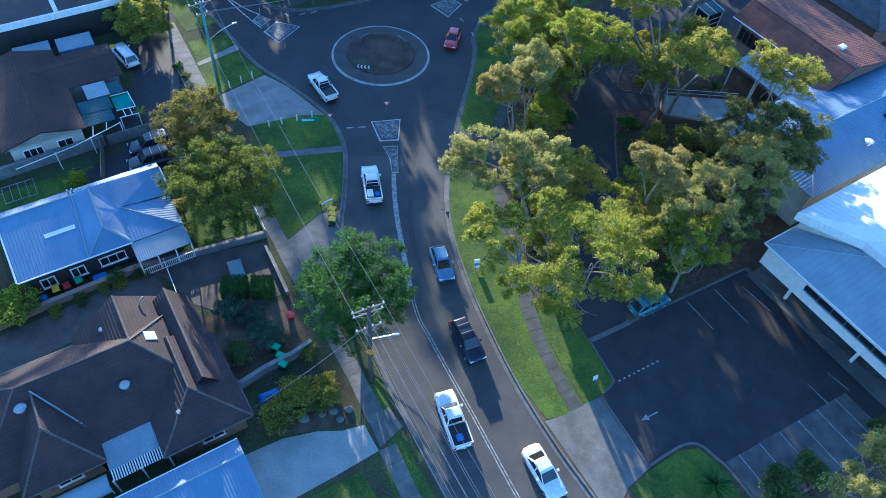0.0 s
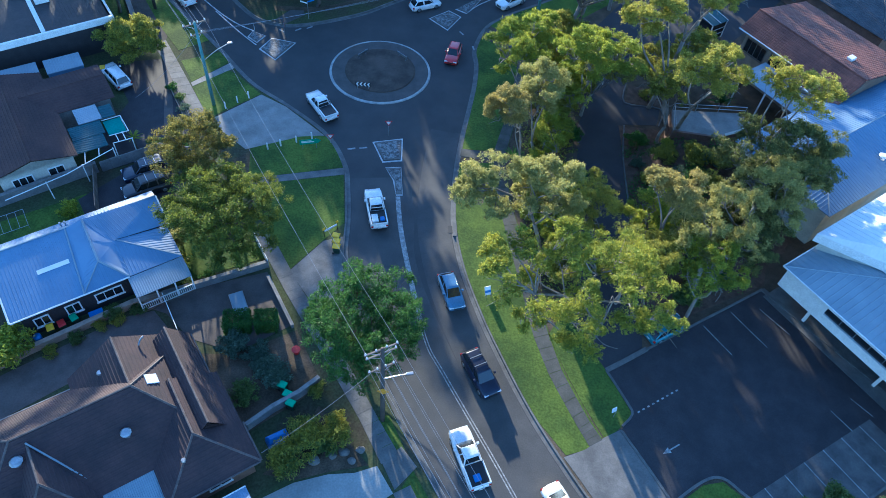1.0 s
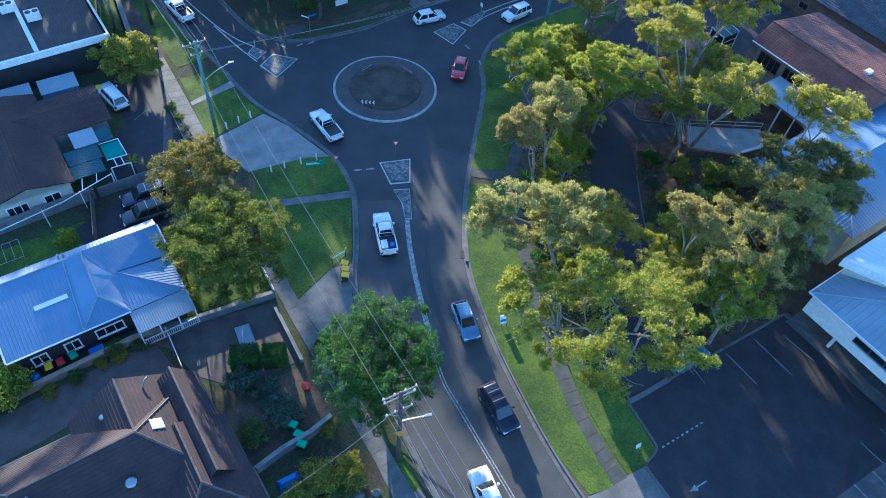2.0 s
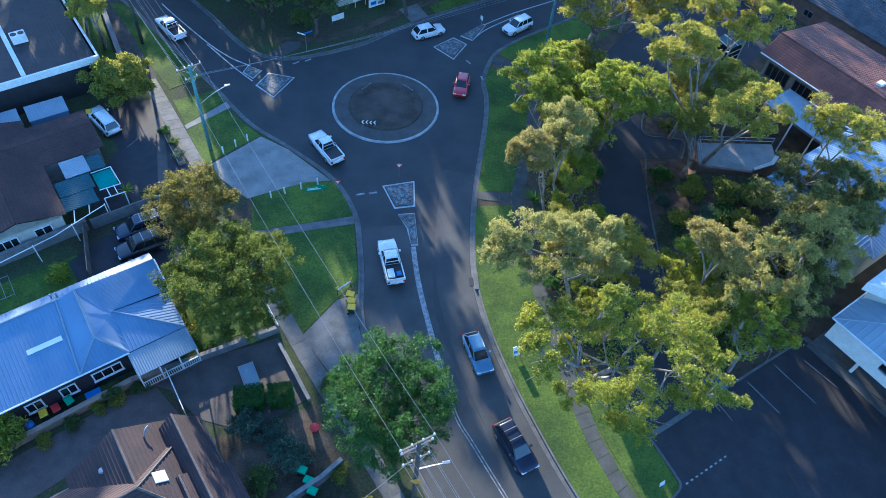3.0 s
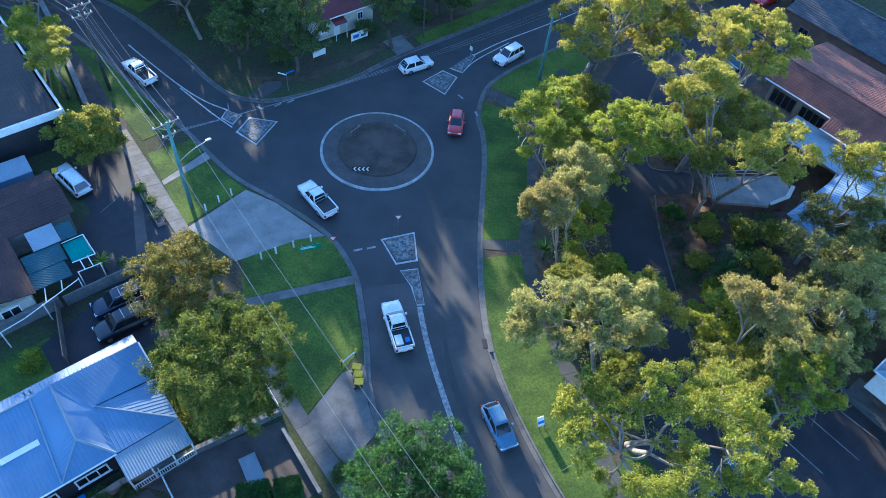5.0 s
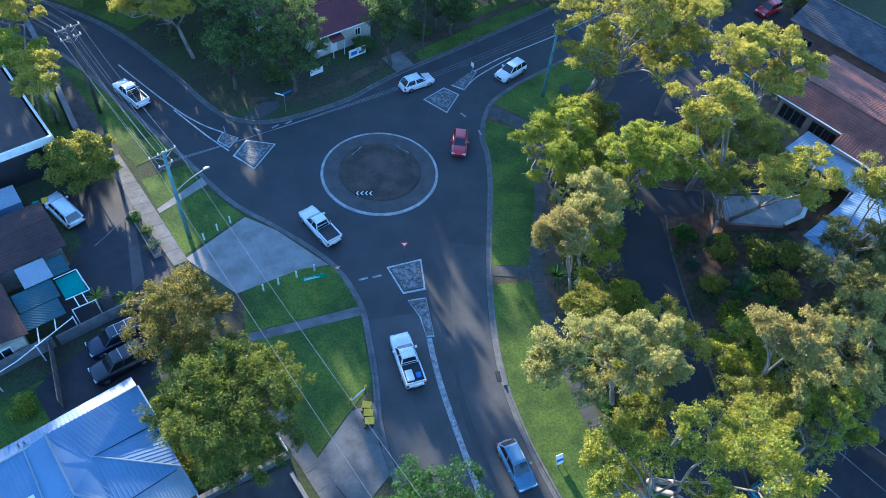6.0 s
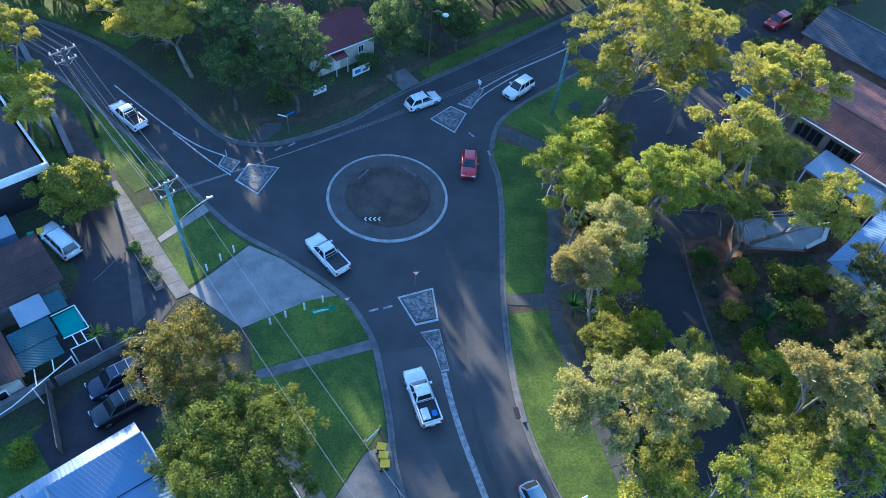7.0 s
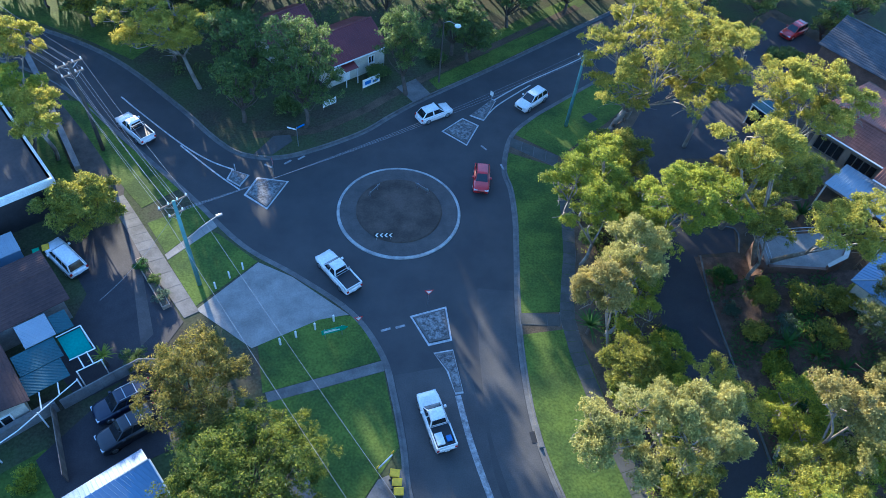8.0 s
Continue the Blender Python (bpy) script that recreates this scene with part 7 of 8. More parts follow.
gum("gum_tree", "bushy gum beside the footpath", (8.6, 68.8), (7.5, 69.6, 9.8), (3.8, 4.2, 3.8), 26, 1.35, LEAF_LIME, seed=17, trunk_r=0.18)
gum("gum_tree", "pale bushy gum beside the footpath", (9.2, 60.6), (8.9, 61.2, 11.2), (3.0, 3.0, 2.6), 17, 1.2, LEAF_PALE, seed=18, trunk_r=0.18)
gum("gum_tree", "fresh green low gum over the footpath", (9.6, 55.8), (9.8, 55.4, 3.8), (2.6, 3.0, 2.6), 13, 1.35, LEAF_OLIVE, seed=19, trunk_r=0.16)
gum("gum_tree", "green understorey tree along the driveway", (11.6, 62.0), (11.4, 61.4, 4.2), (2.2, 5.6, 2.8), 12, 1.25, LEAF_LIME, seed=20, trunk_r=0.14)
gum("gum_tree", "green understorey tree near the car park entry", (11.6, 50.0), (11.6, 50.0, 4.2), (2.4, 4.0, 2.6), 10, 1.25, LEAF_LIME, seed=21, trunk_r=0.14)
gum("gum_tree", "tall white-trunked gum on the corner", (15.2, 87.4), (17.0, 84.8, 13.2), (8.8, 7.6, 6.8), 56, 1.6, LEAF_GUM, seed=22, trunk_r=0.3, fork=0.55, stems=3)
gum("gum_tree", "tall gum with golden crown", (24.6, 73.4), (26.2, 73.0, 17.6), (5.4, 4.6, 2.6), 26, 1.35, LEAF_GUM, seed=23, trunk_r=0.26, fork=0.6)
gum("gum_tree", "leaning gum with pale twisted limbs", (26.4, 68.2), (19.4, 67.0, 17.4), (4.2, 3.2, 2.3), 17, 1.35, LEAF_GUM, seed=24, trunk_r=0.27, fork=0.5)
gum("gum_tree", "gum spreading above the mulched garden", (26.9, 68.6), (24.4, 59.6, 16.2), (4.0, 2.8, 2.2), 14, 1.25, LEAF_GUM, seed=154, trunk_r=0.22, fork=0.6)
gum("gum_tree", "tawny bushy gum beside the footpath", (8.6, 58.2), (6.2, 58.3, 11.0), (3.1, 2.8, 2.2), 16, 1.2, LEAF_TAWNY, seed=155, trunk_r=0.16)
gum("gum_tree", "olive gum over the upper driveway", (12.8, 76.6), (13.0, 77.4, 7.0), (3.2, 3.2, 3.6), 15, 1.3, LEAF_OLIVE, seed=25, trunk_r=0.22, stems=2)
gum("gum_tree", "dark gum beside the raised walkway", (29.4, 74.8), (29.2, 74.8, 7.6), (4.2, 3.2, 3.4), 16, 1.3, LEAF_OLIVE, seed=26, trunk_r=0.2)
gum("gum_tree", "golden gum over the far drive", (21.6, 94.4), (21.4, 94.6, 12.0), (5.0, 4.6, 4.2), 20, 1.5, LEAF_GUM, seed=27, trunk_r=0.24)
gum("gum_tree", "pale gum at the car park corner", (37.0, 22.0), (36.0, 22.6, 7.0), (4.8, 3.8, 3.2), 19, 1.3, LEAF_PALE, seed=28, trunk_r=0.2)
for i, (x, y, z, rx, ry, rz, mat_) in enumerate([(12.2, 67.4, 3.6, 2.0, 3.0, 2.6, LEAF_OLIVE), (12.6, 56.4, 3.4, 1.9, 2.6, 2.4, LEAF_LIME), (11.4, 72.6, 4.0, 2.4, 2.6, 3.0, LEAF_OLIVE), (11.8, 45.6, 3.6, 2.2, 2.6, 2.6, LEAF_OLIVE),
                                                (13.6, 80.6, 3.6, 2.0, 2.0, 2.8, LEAF_OLIVE), (13.6, 72.4, 4.2, 2.6, 2.6, 3.4, LEAF_LIME), (15.6, 73.0, 3.6, 1.8, 1.8, 2.8, LEAF_OLIVE), (31.6, 76.6, 4.4, 2.4, 2.2, 2.8, LEAF_OLIVE)]):
    gum("understorey_tree", "small leafy understorey tree among taller gums", (x, y), (x, y, z), (rx, ry, rz), 11, 1.15, mat_, seed=130 + i, trunk_r=0.12)
gum("gum_tree", "bright lime gum among the corner trees", (9.6, 74.6), (9.4, 74.4, 8.2), (3.2, 3.2, 3.8), 20, 1.3, LEAF_LIME, seed=141, trunk_r=0.18)
gum("gum_tree", "golden gum leaning over the upper drive", (24.4, 86.0), (25.0, 86.4, 13.0), (5.0, 4.6, 3.6), 20, 1.4, LEAF_GUM, seed=142, trunk_r=0.22, fork=0.55)
gum("gum_tree", "olive gum over the bend in the drive", (24.9, 66.0), (23.4, 67.2, 8.6), (3.2, 2.6, 2.4), 12, 1.3, LEAF_OLIVE, seed=144, trunk_r=0.2, fork=0.5)
gum("gum_tree", "pale gum above the mulched garden", (30.6, 51.4), (30.4, 50.8, 10.4), (4.6, 4.4, 3.0), 18, 1.3, LEAF_PALE, seed=145, trunk_r=0.2, fork=0.55)
for i, (x, y, z, rx, ry, rz) in enumerate([(51.5, 108.6, 3.4, 2.6, 2.6, 3.0), (42.0, 112.0, 4.4, 3.4, 3.2, 3.6), (58.0, 113.5, 3.6, 3.0, 2.6, 3.0), (35.5, 114.0, 5.0, 3.6, 3.2, 3.8), (48.0, 117.0, 5.0, 3.8, 3.6, 4.0)]):
    tree("street_tree", "dark rounded tree beyond the far drive", (x, y), (x, y, z), (rx, ry, rz), 18, 1.2, LEAF_DARK, BARK_DARK, 160 + i, 0.2, density=5, per=44, leaf=0.3)
gum("gum_tree", "green low gum beside the car park", (24.4, 42.6), (24.0, 43.0, 7.6), (3.8, 3.4, 2.8), 14, 1.3, LEAF_LIME, seed=149, trunk_r=0.18, fork=0.5)
gum("gum_tree", "olive gum spreading over the drive", (16.0, 70.8), (17.8, 70.2, 8.8), (3.8, 2.8, 2.6), 14, 1.3, LEAF_OLIVE, seed=150, trunk_r=0.2, fork=0.5)
gum("gum_tree", "leafy gum over the mulch bed", (25.6, 76.0), (25.0, 75.6, 5.6), (3.2, 2.6, 2.6), 12, 1.3, LEAF_GUM, seed=151, trunk_r=0.18, fork=0.5)
gum("gum_tree", "green gum arching over the driveway", (13.4, 68.6), (15.0, 66.2, 12.4), (4.6, 3.4, 2.8), 22, 1.3, LEAF_LIME, seed=156, trunk_r=0.22, fork=0.6)
gum("gum_tree", "fresh green gum between footpath and drive", (13.2, 67.6), (13.0, 67.6, 7.6), (3.2, 3.4, 3.2), 14, 1.25, LEAF_LIME, seed=152, trunk_r=0.16, fork=0.5)
# west and north
for i, (x, y) in enumerate([(-52.4, 111.6), (-47.6, 112.6), (-43.4, 111.9), (-38.6, 112.6), (-34.2, 113.2), (-30.0, 110.4)]):
    tree("street_tree", "low dark tree in the shaded park", (x, y), (x, y, 3.4), (2.7, 2.5, 2.6), 14, 1.0, LEAF_DARK, BARK_DARK, 170 + i, 0.16, density=5, per=40, leaf=0.3)
tree("street_tree", "rounded olive tree with golden tips", (-24.6, 54.0), (-25.0, 53.6, 6.0), (4.2, 4.4, 3.3), 28, 1.3, LEAF_BRONZE, BARK_DARK, 31, 0.2, density=6.5, per=92, leaf=0.2)
tree("street_tree", "broad olive-green tree over the lawn", (-20.4, 47.8), (-20.2, 46.0, 5.4), (5.8, 6.8, 3.9), 46, 1.45, LEAF_STREET, BARK_DARK, 32, 0.24, density=6.5, per=92, leaf=0.2)
tree("street_tree", "dense fresh-green tree beside the power pole", (-6.4, 35.6), (-5.8, 35.8, 4.6), (5.6, 6.2, 3.6), 46, 1.45, LEAF_GREEN, BARK_DARK, 33, 0.22, density=7.5, per=84, leaf=0.2, fork=0.35)
tree("street_tree", "large leafy shrub against the parapet", (-38.6, 74.6), (-38.6, 74.4, 2.7), (3.9, 3.2, 2.5), 26, 1.05, LEAF_OLIVE, BARK_DARK, 34, 0.12, density=12, per=76, fork=0.2)
gum("gum_tree", "tall gum with bright crown by the flat-roofed building", (-44.0, 83.4), (-42.0, 79.6, 9.6), (2.9, 2.9, 2.1), 11, 1.3, LEAF_GUM, seed=35, trunk_r=0.2, fork=0.6)
gum("gum_tree", "gum over the side street", (-48.5, 90.5), (-46.6, 89.0, 10.6), (3.2, 3.2, 2.8), 13, 1.4, LEAF_GUM, seed=36, trunk_r=0.22)
tree("pine_tree", "dark feathery tree on the north corner", (-19.0, 88.8), (-18.9, 89.8, 7.6), (4.6, 4.2, 6.6), 38, 1.3, LEAF_DARK, BARK_DARK, 37, 0.26, density=6.5, per=60, leaf=0.25)
tree("street_tree", "dark broad-leaved tree at the cottage", (-7.5, 94.8), (-7.7, 95.4, 7.0), (3.4, 3.2, 4.2), 24, 1.25, LEAF_DARK, BARK_DARK, 38, 0.26, density=6.5, per=60, leaf=0.25)
for i, (x, y, z, r, hh, mat_, lab) in enumerate([(-25.4, 93.6, 7.0, 4.4, 4.6, LEAF_DARK, "dark tree in the shaded park"), (-29.0, 100.6, 7.6, 4.6, 4.8, LEAF_DARK, "dark spreading tree above the side street"),
                                                 (-35.2, 100.6, 4.8, 3.8, 2.8, LEAF_OLIVE, "olive tree with lit crown above the side street"), (-27.4, 103.5, 9.0, 5.4, 5.2, LEAF_DARK, "tall dark tree behind the cottages"),
                                                 (-40.5, 108.0, 6.2, 4.4, 3.8, LEAF_OLIVE, "tall olive tree in the park"), (-1.4, 103.0, 5.0, 3.6, 3.2, LEAF_DARK, "leafy dark tree behind the street lamp"),
                                                 (-9.4, 108.5, 7.4, 4.4, 4.6, LEAF_DARK, "dark tree behind the cottage"), (10.4, 114.0, 7.0, 4.0, 4.0, LEAF_OLIVE, "roadside tree along the far kerb"), (-25.8, 89.6, 5.6, 3.2, 3.6, LEAF_DARK, "dark tree at the park corner"), (-57.0, 113.0, 8.6, 4.8, 4.6, LEAF_OLIVE, "olive tree where the side street bends"), (-57.0, 103.6, 9.0, 4.4, 4.4, LEAF_GUM, "bright gum at the bend of the side street"), (0.6, 101.8, 4.0, 3.0, 2.8, LEAF_DARK, "low dark tree by the lamp"), (-46.0, 107.5, 3.6, 3.2, 2.8, LEAF_OLIVE, "olive tree in the shaded park"), (-39.6, 103.6, 5.6, 3.2, 3.6, LEAF_DARK, "dark tree in the shaded park"), (6.6, 109.6, 5.4, 3.6, 3.6, LEAF_DARK, "dark tree behind the far verge"), (15.0, 113.2, 5.0, 3.2, 3.4, LEAF_DARK, "dark tree behind the far verge")]):
    tree("street_tree", lab, (x, y), (x, y, z), (r, r * 0.95, hh), 20, r * 0.34, mat_, BARK_DARK, 50 + i, 0.24, density=4.4, per=42, leaf=0.34)
gum("gum_tree", "feathery lime gum leaning over the side street", (-31.4, 95.4), (-33.6, 95.4, 9.0), (6.6, 4.6, 3.2), 30, 1.35, LEAF_GUM, seed=146, trunk_r=0.24, fork=0.55)
gum("gum_tree", "bright gum beside the low wall", (-46.6, 84.0), (-45.0, 84.0, 8.2), (2.9, 2.9, 2.5), 12, 1.3, LEAF_LIME, seed=147, trunk_r=0.2, fork=0.5)
clump = tree("street_tree", "low dense tree on the shaded park edge", (-50.6, 113.6), (-50.6, 113.6, 2.8), (2.9, 2.7, 2.3), 16, 1.0, LEAF_DARK, BARK_DARK, 190, 0.15, density=5, per=40, leaf=0.3)
tagged(clump, group="park edge trees")
for i, (x, y) in enumerate([(-47.2, 109.6), (-54.6, 114.4), (-45.0, 114.6), (-52.0, 117.4), (-41.0, 115.4), (-48.2, 117.0), (-1.6, 115.6), (3.2, 115.0), (7.8, 117.6), (13.4, 118.8), (19.4, 121.0), (-6.0, 117.4)]):
    far = copy_thing(clump, Matrix.Translation((x, y, RISE)) @ Matrix.Rotation(i * 1.7, 4, "Z"))
    far.scale = (1.0 + 0.08 * (i % 3), 1.0, 0.9 + 0.1 * (i % 4))
# a belt of tall trees added beyond the streets, out of sight, to shade the crossing
rng_t = np.random.default_rng(77)
first = None
for i in range(54):
    a = i / 39
    x, y = -124 + 134 * a + rng_t.uniform(-2, 2), 128 + 8 * math.sin(i * 2.1) + rng_t.uniform(-3, 3)
    if first is None:
        first = [tree("far_tree", "tall tree added out of sight to shade the crossing", (0, 0), (0, 0, 12.5 + k), (3.6, 3.6, 6.6), 12, 1.9, LEAF_DARK, BARK_DARK, 90 + k, 0.26, density=2.4, per=8, leaf=1.12, clump=0.95, limbs=0) for k in range(3)]
        for k, f in enumerate(first):
            f.location = (-136 + k * 6, 134, RISE)
            tagged(f, group="far trees")
    sc = (1.62 - 0.62 * min(a, 1.0)) * rng_t.uniform(0.9, 1.08)
    # gaps and lowered trees let streaks of sun through
    if i in (13, 19, 24, 33, 46):
        continue
    if i in (18, 20, 21):
        sc *= 0.42
    if i in (16, 17, 23, 26, 27, 28, 29, 30):
        sc *= 0.66
    far = copy_thing(first[i % 3], Matrix.Translation((x, y, RISE)) @ Matrix.Rotation(rng_t.uniform(0, 6.2), 4, "Z"))
    far.scale = (sc, sc, sc)
for i in range(24):
    if i in (5, 8, 9, 18):
        continue
    far = copy_thing(first[i % 3], Matrix.Translation((-78 + i * 3.7 + rng_t.uniform(-1, 1), 122.5 + rng_t.uniform(-1.5, 1.5), RISE)) @ Matrix.Rotation(rng_t.uniform(0, 6.2), 4, "Z"))
    far.scale = (0.62, 0.62, 0.5)
for i in (0, 2):
    far = copy_thing(first[i % 3], Matrix.Translation((-86 + i * 3.2, 150 + rng_t.uniform(-2, 2), RISE)) @ Matrix.Rotation(rng_t.uniform(0, 6.2), 4, "Z"))
    far.scale = (1.7, 1.7, 1.85)
# low dense rows, added to block the sun nearer the ground
dense = [tree("far_tree", "low dense tree added behind the streets to block sun", (0, 0), (0, 0, 4.0), (3.2, 3.2, 3.8), 12, 1.7, LEAF_DARK, BARK_DARK, 95 + k, 0.2, density=4.2, per=14, leaf=0.78, clump=0.8, limbs=0) for k in range(2)]
for k, f in enumerate(dense):
    f.location = (-84 + k * 4, 119, RISE)
    tagged(f, group="far trees")
for i in range(44):
    x = -76 + i * 3.4 + rng_t.uniform(-0.8, 0.8)
    if -56 < x < -47:
        continue
    far = copy_thing(dense[i % 2], Matrix.Translation((x, 119.0 + rng_t.uniform(-1, 1) + (8 if x > 28 else 0), RISE)) @ Matrix.Rotation(rng_t.uniform(0, 6.2), 4, "Z"))
    far.scale = (0.95, 0.95, rng_t.uniform(0.8, 1.05))
# heights set to keep sun off the roundabout mound and let it reach the west
for i in range(13):
    far = copy_thing(dense[i % 2], Matrix.Translation((-47 + i * 2.9, 125.5 + rng_t.uniform(-1, 1), RISE)) @ Matrix.Rotation(rng_t.uniform(0, 6.2), 4, "Z"))
    far.scale = (1.0, 1.0, rng_t.uniform(1.6, 1.85) * (1.22 if 4 <= i <= 8 else 0.7 if i < 3 else 1.0))


def shrub(label, x, y, r, high, mat, seed, name="shrub", n=7, leaf=0.16):
    rng = np.random.default_rng(seed)
    t = thing(name, label, "shrub", x, y, RISE + bank(x, y))
    blobs = [(*(ball(rng, 1)[0] * np.array([r * 0.5, r * 0.5, high * 0.15]) + np.array([0, 0, high * 0.45])), r * rng.uniform(0.5, 0.7)) for _ in range(n)]
    bm = bmesh.new()
    for b in blobs:
        tube(bm, [(0, 0, -0.1), (b[0] * 0.5, b[1] * 0.5, b[2] * 0.5), b[:3]], 0.04, 0.015, 5)
    part("stem", bm, BARK_DARK, t)
    p = crown_points(rng, blobs, 22 / max(r, 0.6), 0.3 * max(r, 0.6), 42)
    p[:, 2] = np.clip(p[:, 2], 0.05, high)
    leaves("foliage", p, leaf * max(r, 0.8), rng, mat, t)
    return t


# shrubs: the front gardens, the back yards and planters, the mulched garden, the gums and the car park
for i, (x, y, r, hh, mat_, lab) in enumerate([
        (-17.4, 34.9, 1.5, 1.6, LEAF_SHRUB, "grey-green rounded shrub in the front garden"), (-15.2, 34.4, 1.2, 1.4, LEAF_SHRUB, "grey-green rounded shrub in the front garden"), (-13.3, 32.4, 1.5, 1.6, LEAF_SHRUB, "grey-green rounded shrub in the front garden"),
        (-14.4, 33.2, 1.0, 1.2, LEAF_SHRUB, "grey-green rounded shrub in the front garden"), (-15.4, 30.4, 1.3, 1.4, LEAF_DARK, "dark shrub in the mulched garden"), (-9.3, 26.8, 1.7, 2.2, LEAF_OLIVE, "tangled olive shrub in the front garden"),
        (-7.2, 27.7, 1.5, 2.0, LEAF_OLIVE, "tangled olive shrub in the front garden"), (-10.7, 25.1, 1.6, 1.9, LEAF_OLIVE, "olive shrub beside the drive"), (-7.8, 26.8, 1.2, 1.2, LEAF_DARK, "low dark shrub among rocks"),
        (-9.4, 31.6, 0.9, 1.3, LEAF_OLIVE, "small shrub at the wall"), (-10.9, 38.8, 1.0, 1.2, LEAF_DARK, "small dark shrub by the footpath"), (-35.6, 32.4, 2.2, 2.6, LEAF_LIME, "big lime-green shrub beside the boundary wall"),
        (-28.6, 37.2, 0.9, 1.3, LEAF_DARK, "dark shrub under the window"), (-31.0, 34.6, 0.8, 0.7, LEAF_DARK, "low hedge along the wall"), (-29.6, 35.8, 0.8, 0.7, LEAF_OLIVE, "low hedge along the wall"),
        (-28.2, 36.9, 0.8, 0.8, LEAF_OLIVE, "low hedge along the wall")]):
    shrub(lab, x, y, r, hh, mat_, 200 + i)
for i, (x, y, r, hh, mat_, lab) in enumerate([
        (-32.6, 33.0, 0.8, 0.7, LEAF_OLIVE, "low hedge along the wall"), (-26.6, 38.0, 0.8, 0.8, LEAF_DARK, "low hedge along the wall"), (-23.4, 41.4, 1.0, 1.2, LEAF_DARK, "dark shrub beside the verandah"),
        (-21.4, 42.2, 0.8, 1.0, LEAF_GREEN, "shrub beside the lawn wall"), (-25.2, 46.2, 1.3, 2.0, LEAF_PALE, "flowering shrub beside the house"), (-24.4, 43.4, 1.2, 1.7, LEAF_OLIVE, "shrub at the verandah corner"),
        (-37.2, 48.8, 1.1, 1.3, LEAF_LIME, "bright shrub in the back yard"), (-31.4, 58.8, 1.0, 1.8, LEAF_DARK, "shrub beside the sheet fence"), (-29.0, 58.8, 1.0, 1.5, LEAF_GREEN, "shrub beside the sheet fence"),
        (-32.6, 68.8, 0.8, 0.9, LEAF_GREEN, "green shrub in the planter"), (-31.5, 67.0, 0.8, 0.9, LEAF_DARK, "dark shrub in the planter"), (-30.5, 65.4, 0.8, 0.8, LEAF_SHRUB, "grey shrub in the planter"),
        (22.0, 66.6, 1.3, 1.4, LEAF_GREEN, "rounded green shrub at the driveway bend"), (24.4, 63.0, 1.4, 1.9, LEAF_OLIVE, "olive shrub in the mulched garden"), (23.0, 60.0, 1.3, 1.6, LEAF_GUM, "lime shrub in the mulched garden"),
        (27.6, 62.4, 1.6, 2.0, LEAF_OLIVE, "olive shrub in the mulched garden")]):
    shrub(lab, x, y, r, hh, mat_, 216 + i)
for i, (x, y, r, hh, mat_, lab) in enumerate([
        (30.4, 62.2, 1.6, 2.2, LEAF_OLIVE, "olive shrub in the mulched garden"), (32.8, 62.0, 1.3, 2.4, LEAF_GUM, "climbing shrub by the lattice"), (23.6, 56.2, 1.7, 1.2, LEAF_LIME, "low lime groundcover in the garden"),
        (25.6, 53.4, 1.6, 1.4, LEAF_GREEN, "low green groundcover in the garden"), (22.6, 52.0, 1.7, 2.0, LEAF_LIME, "lime garden shrub beside the drive"), (28.4, 58.2, 1.7, 1.6, LEAF_OLIVE, "dark shrub in the mulched garden"),
        (30.8, 23.4, 1.7, 2.2, LEAF_DARK, "dark shrub beside the parking bays"), (33.6, 25.2, 1.6, 2.0, LEAF_DARK, "dark shrub beside the parking bays"), (40.6, 28.8, 1.6, 2.2, LEAF_DARK, "dark shrub beside the parking bays"),
        (10.6, 71.4, 1.4, 1.8, LEAF_DARK, "dark shrub under the gums"), (10.4, 64.8, 1.4, 1.8, LEAF_OLIVE, "leafy shrub under the gums"), (10.4, 52.6, 1.3, 1.6, LEAF_LIME, "lime shrub by the footpath"),
        (9.0, 53.6, 1.2, 1.3, LEAF_LIME, "bright lime shrub at the footpath edge"), (8.8, 55.6, 1.1, 1.4, LEAF_LIME, "bright lime shrub at the footpath edge"), (8.9, 51.4, 1.0, 1.0, LEAF_GREEN, "low green shrub at the footpath edge"),
        (13.4, 53.2, 1.5, 1.6, LEAF_GREEN, "shaded green shrub beside the driveway")]):
    shrub(lab, x, y, r, hh, mat_, 232 + i)
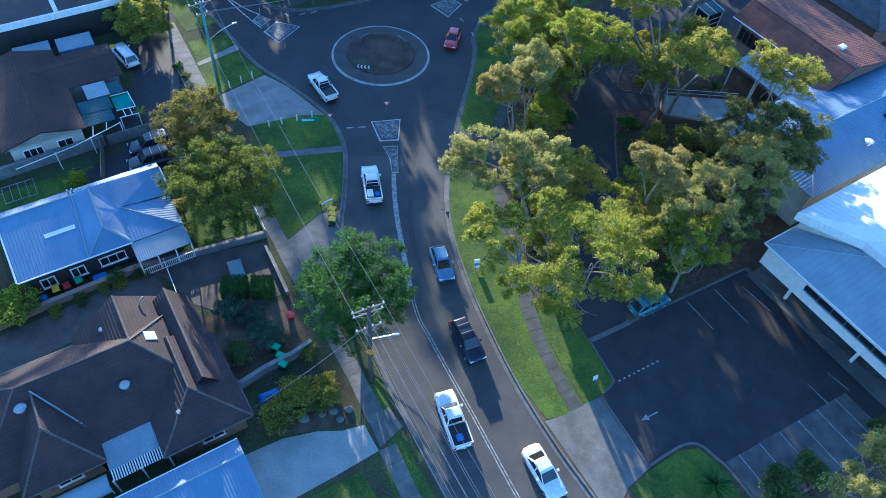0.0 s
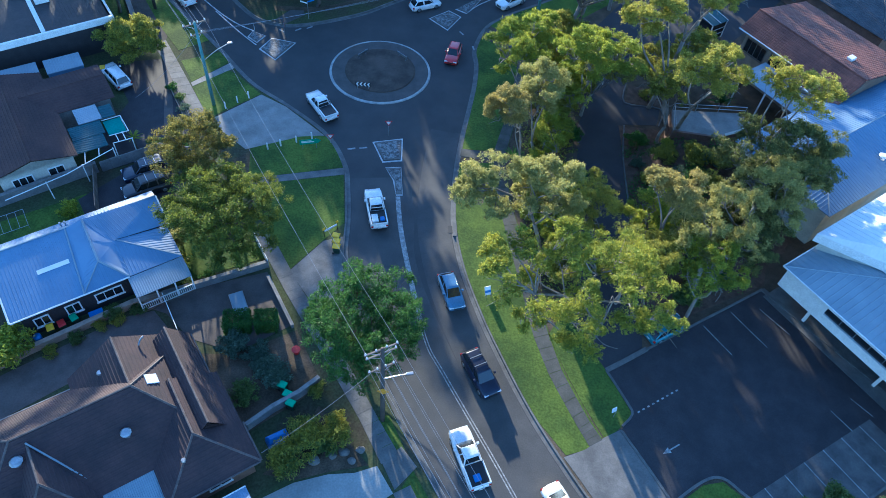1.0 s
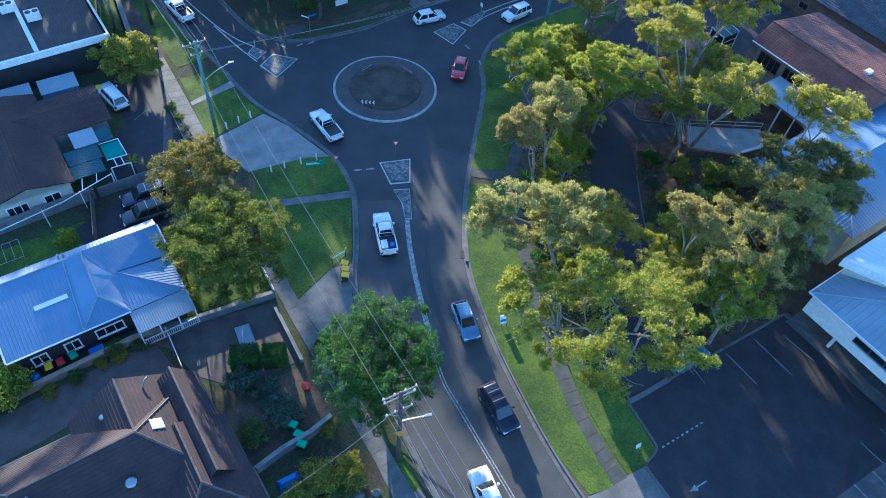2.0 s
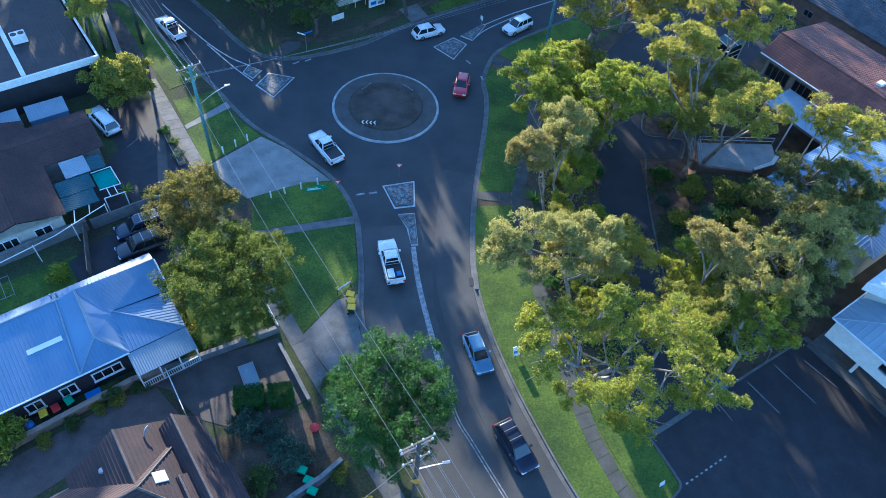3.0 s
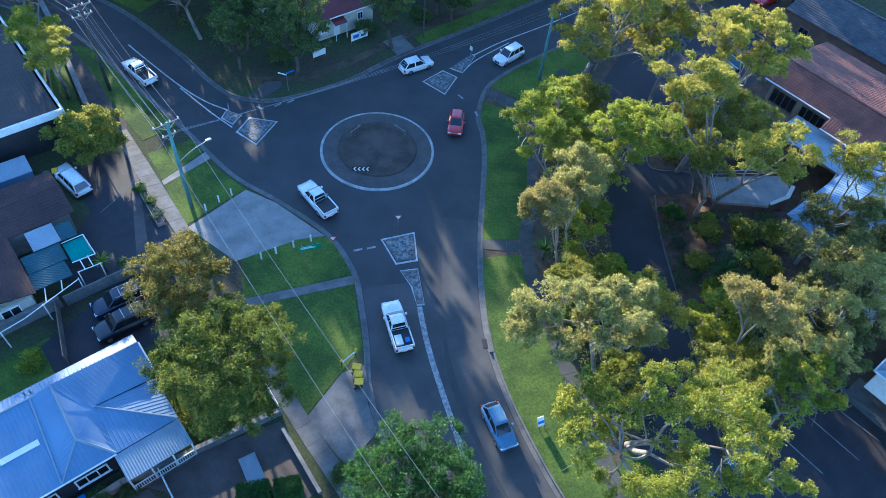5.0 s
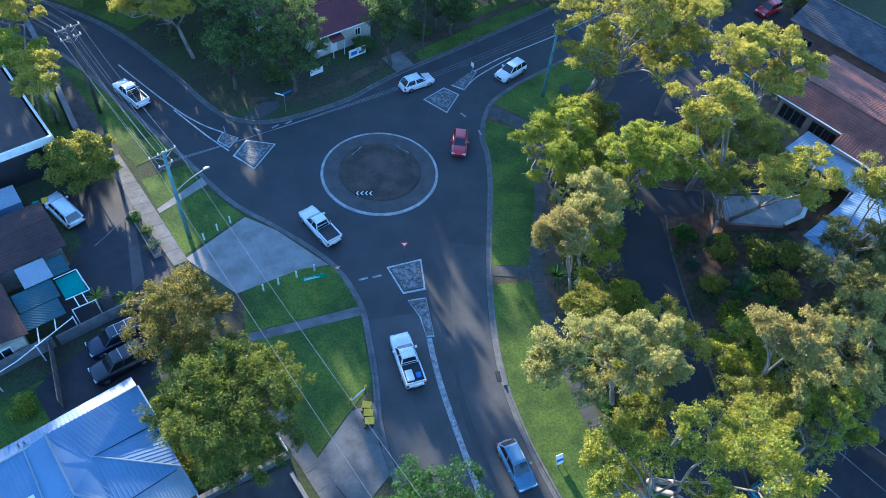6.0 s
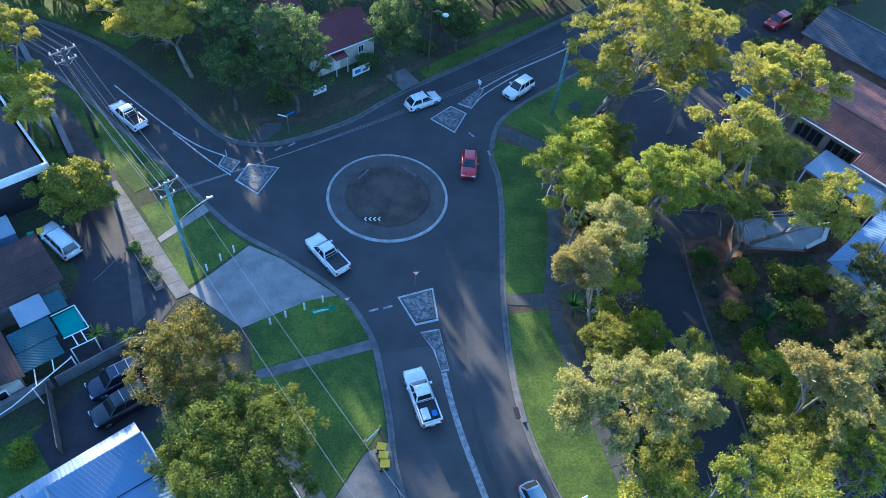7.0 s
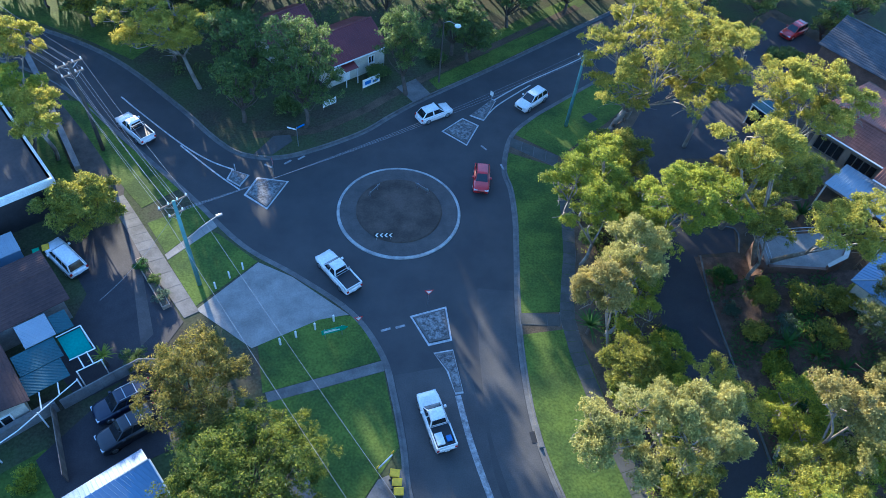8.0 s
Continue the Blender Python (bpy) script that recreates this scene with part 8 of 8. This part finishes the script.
for i, (x, y, r, hh, mat_, lab) in enumerate([
        (14.6, 59.4, 1.3, 1.4, LEAF_GREEN, "shaded green shrub beside the driveway"), (14.4, 66.4, 1.4, 1.6, LEAF_GREEN, "shaded green shrub beside the driveway"), (10.2, 47.6, 1.2, 1.2, LEAF_GREEN, "low green shrub under the pale gum"),
        (22.4, 48.6, 1.6, 1.8, LEAF_LIME, "lime garden shrub beside the drive"), (31.0, 52.4, 1.7, 1.8, LEAF_GREEN, "green shrub in the mulched garden"), (26.0, 47.2, 1.6, 1.6, LEAF_LIME, "lime shrub at the garden edge"),
        (22.0, 63.0, 1.0, 1.0, LEAF_SHRUB, "grey-green shrub by the drive kerb"), (25.4, 59.8, 1.2, 1.2, LEAF_SHRUB, "grey-green shrub in the mulched garden"), (11.2, 75.0, 1.3, 1.6, LEAF_OLIVE, "leafy shrub under the gums"),
        (24.6, 75.6, 1.0, 0.9, LEAF_OLIVE, "low shrub in the mulch bed"), (44.0, 103.6, 2.2, 1.2, LEAF_DARK, "shrubby island in the far drive"), (-11.0, 97.6, 1.5, 2.2, LEAF_DARK, "dark shrub at the cottage wall"),
        (-21.0, 91.2, 1.6, 2.2, LEAF_DARK, "dark shrub under the trees"), (-3.6, 101.4, 1.5, 2.0, LEAF_DARK, "dark shrub behind the street lamp"), (24.0, 44.4, 1.5, 1.4, LEAF_DARK, "dark shrub at the car park edge"),
        (28.6, 46.8, 1.5, 1.4, LEAF_GREEN, "green shrub at the car park edge")]):
    shrub(lab, x, y, r, hh, mat_, 248 + i)


def palm(label, x, y, seed, fronds=26, long=1.6, high=0.5, mat=LEAF_GREEN):
    rng = np.random.default_rng(seed)
    t = thing("spiky_palm", label, "palm", x, y, RISE + bank(x, y))
    part("trunk", tube(bmesh.new(), [(0, 0, -0.1), (0, 0, high)], 0.16, 0.12, 8), BARK_DARK, t)
    for i in range(fronds):
        a, up = rng.uniform(0, 6.28), rng.uniform(0.25, 1.3)
        d = Vector((math.cos(a) * math.cos(up), math.sin(a) * math.cos(up), math.sin(up)))
        side = Vector((-math.sin(a), math.cos(a), 0)) * 0.1
        bm = bmesh.new()
        rows = []
        for k in range(5):
            f = k / 4
            p_ = Vector((0, 0, high)) + d * long * f - Vector((0, 0, 0.5 * f * f * long * 0.6))
            rows.append([bm.verts.new(p_ - side * (1 - 0.8 * f)), bm.verts.new(p_ + Vector((0, 0, 0.02))), bm.verts.new(p_ + side * (1 - 0.8 * f))])
        for q, w in zip(rows, rows[1:]):
            bm.faces.new((q[0], q[1], w[1], w[0])), bm.faces.new((q[1], q[2], w[2], w[1]))
        part("frond", bm, mat, t)
    return t


palm("spiky green palm at the car park corner", 25.2, 23.0, 301, 60, 2.3, 0.9)
palm("spiky green palm beside the footpath", 7.6, 60.8, 302, 46, 2.0, 1.2)
palm("small palm beside the forecourt", -33.6, 58.6, 303, 26, 1.2, 1.6, LEAF_LIME)
palm("spiky palm in the mulched garden", 27.0, 56.6, 304, 30, 1.6, 0.6)
palm("spiky palm in the mulched garden", 29.2, 55.4, 305, 30, 1.6, 0.6)
palm("spiky palm in the mulched garden", 24.7, 58.0, 307, 40, 1.9, 0.8)
palm("dark spiky palm behind the walkway", 33.6, 74.6, 308, 40, 2.2, 0.9)
shrub("bright lime shrub on the garden bank", 24.9, 64.5, 1.0, 1.8, LEAF_LIME, 270)
shrub("leafy green shrub on the garden bank", 29.0, 62.4, 1.5, 1.6, LEAF_SHRUB, 271)
palm("spiky palm below the gums", 27.4, 76.8, 306, 24, 1.6, 0.8)


def undergrowth(label, x0, x1, y0, y1, count, mat, seed, keep, high=0.9):
    """Low weeds and seedlings in drifts over a stretch of ground."""
    rng = np.random.default_rng(seed)
    out = []
    while len(out) < count:
        x, y = rng.uniform(x0, x1), rng.uniform(y0, y1)
        d = noise.noise((x * 0.28, y * 0.28, seed))
        if d > -0.12 and keep(x, y):
            n = int(10 + 40 * max(d, 0))
            q = rng.normal(size=(n, 3)) * np.array([0.35, 0.35, 0.0]) + np.array([x, y, RISE + bank(x, y)])
            q[:, 2] += rng.uniform(0.02, high * (0.3 + max(d, 0) * 2), n)
            out.append(q)
    t = thing("undergrowth", label, "undergrowth", kind="stuff")
    leaves("foliage", np.concatenate(out), 0.26, rng, mat, t)


undergrowth("patchy green undergrowth beneath the roadside gums", 8.6, 15.2, 42, 84, 420, LEAF_LIME, 401, lambda x, y: x > 8.8 + 0.02 * abs(y - 62) and (x < 14.6 or y > 70))
undergrowth("patchy green undergrowth in the mulched garden", 20.6, 35.5, 46, 66, 520, LEAF_GREEN, 402, lambda x, y: y < 66 - 0.1 * (x - 20) and y > 46 + (x - 30) * 1.2)
undergrowth("shaded weeds and seedlings under the northern trees", -44, 0, 88, 116, 420, LEAF_DARK, 403, lambda x, y: y > 90 + 0.75 * max(x + 24, -(x + 24)) and not (-18 < x < -8 and 93 < y < 107))


def hedge(label, x, y, turn, long, wide, high, mat, seed):
    """A clipped box hedge: stems inside a dense shell of small leaves with square shoulders."""
    rng = np.random.default_rng(seed)
    t = thing("clipped_hedge", label, "hedge", x, y, RISE, turn)
    bm = bmesh.new()
    for i in range(5):
        u = -long / 2 + long * (i + 0.5) / 5
        tube(bm, [(u, 0, -0.1), (u + rng.uniform(-0.2, 0.2), rng.uniform(-0.3, 0.3), high * 0.8)], 0.05, 0.02, 5)
    part("stem", bm, BARK_DARK, t)
    q = rng.uniform(-1, 1, (6500, 3))
    axis = rng.integers(0, 3, 6500)
    q[np.arange(6500), axis] = np.sign(q[np.arange(6500), axis]) * rng.uniform(0.8, 1.03, 6500)
    q = q * np.array([long / 2, wide / 2, high / 2]) + np.array([0, 0, high / 2])
    q += rng.normal(0, 0.05, q.shape)
    leaves("foliage", q, 0.17, rng, mat, t)


hedge("dark green clipped box hedge by the drive", -17.4, 37.2, radians(10), 2.3, 1.7, 1.8, LEAF_GREEN, 411)
hedge("dark green clipped box hedge by the drive", -14.9, 37.6, radians(10), 1.9, 1.6, 1.7, LEAF_GREEN, 412)
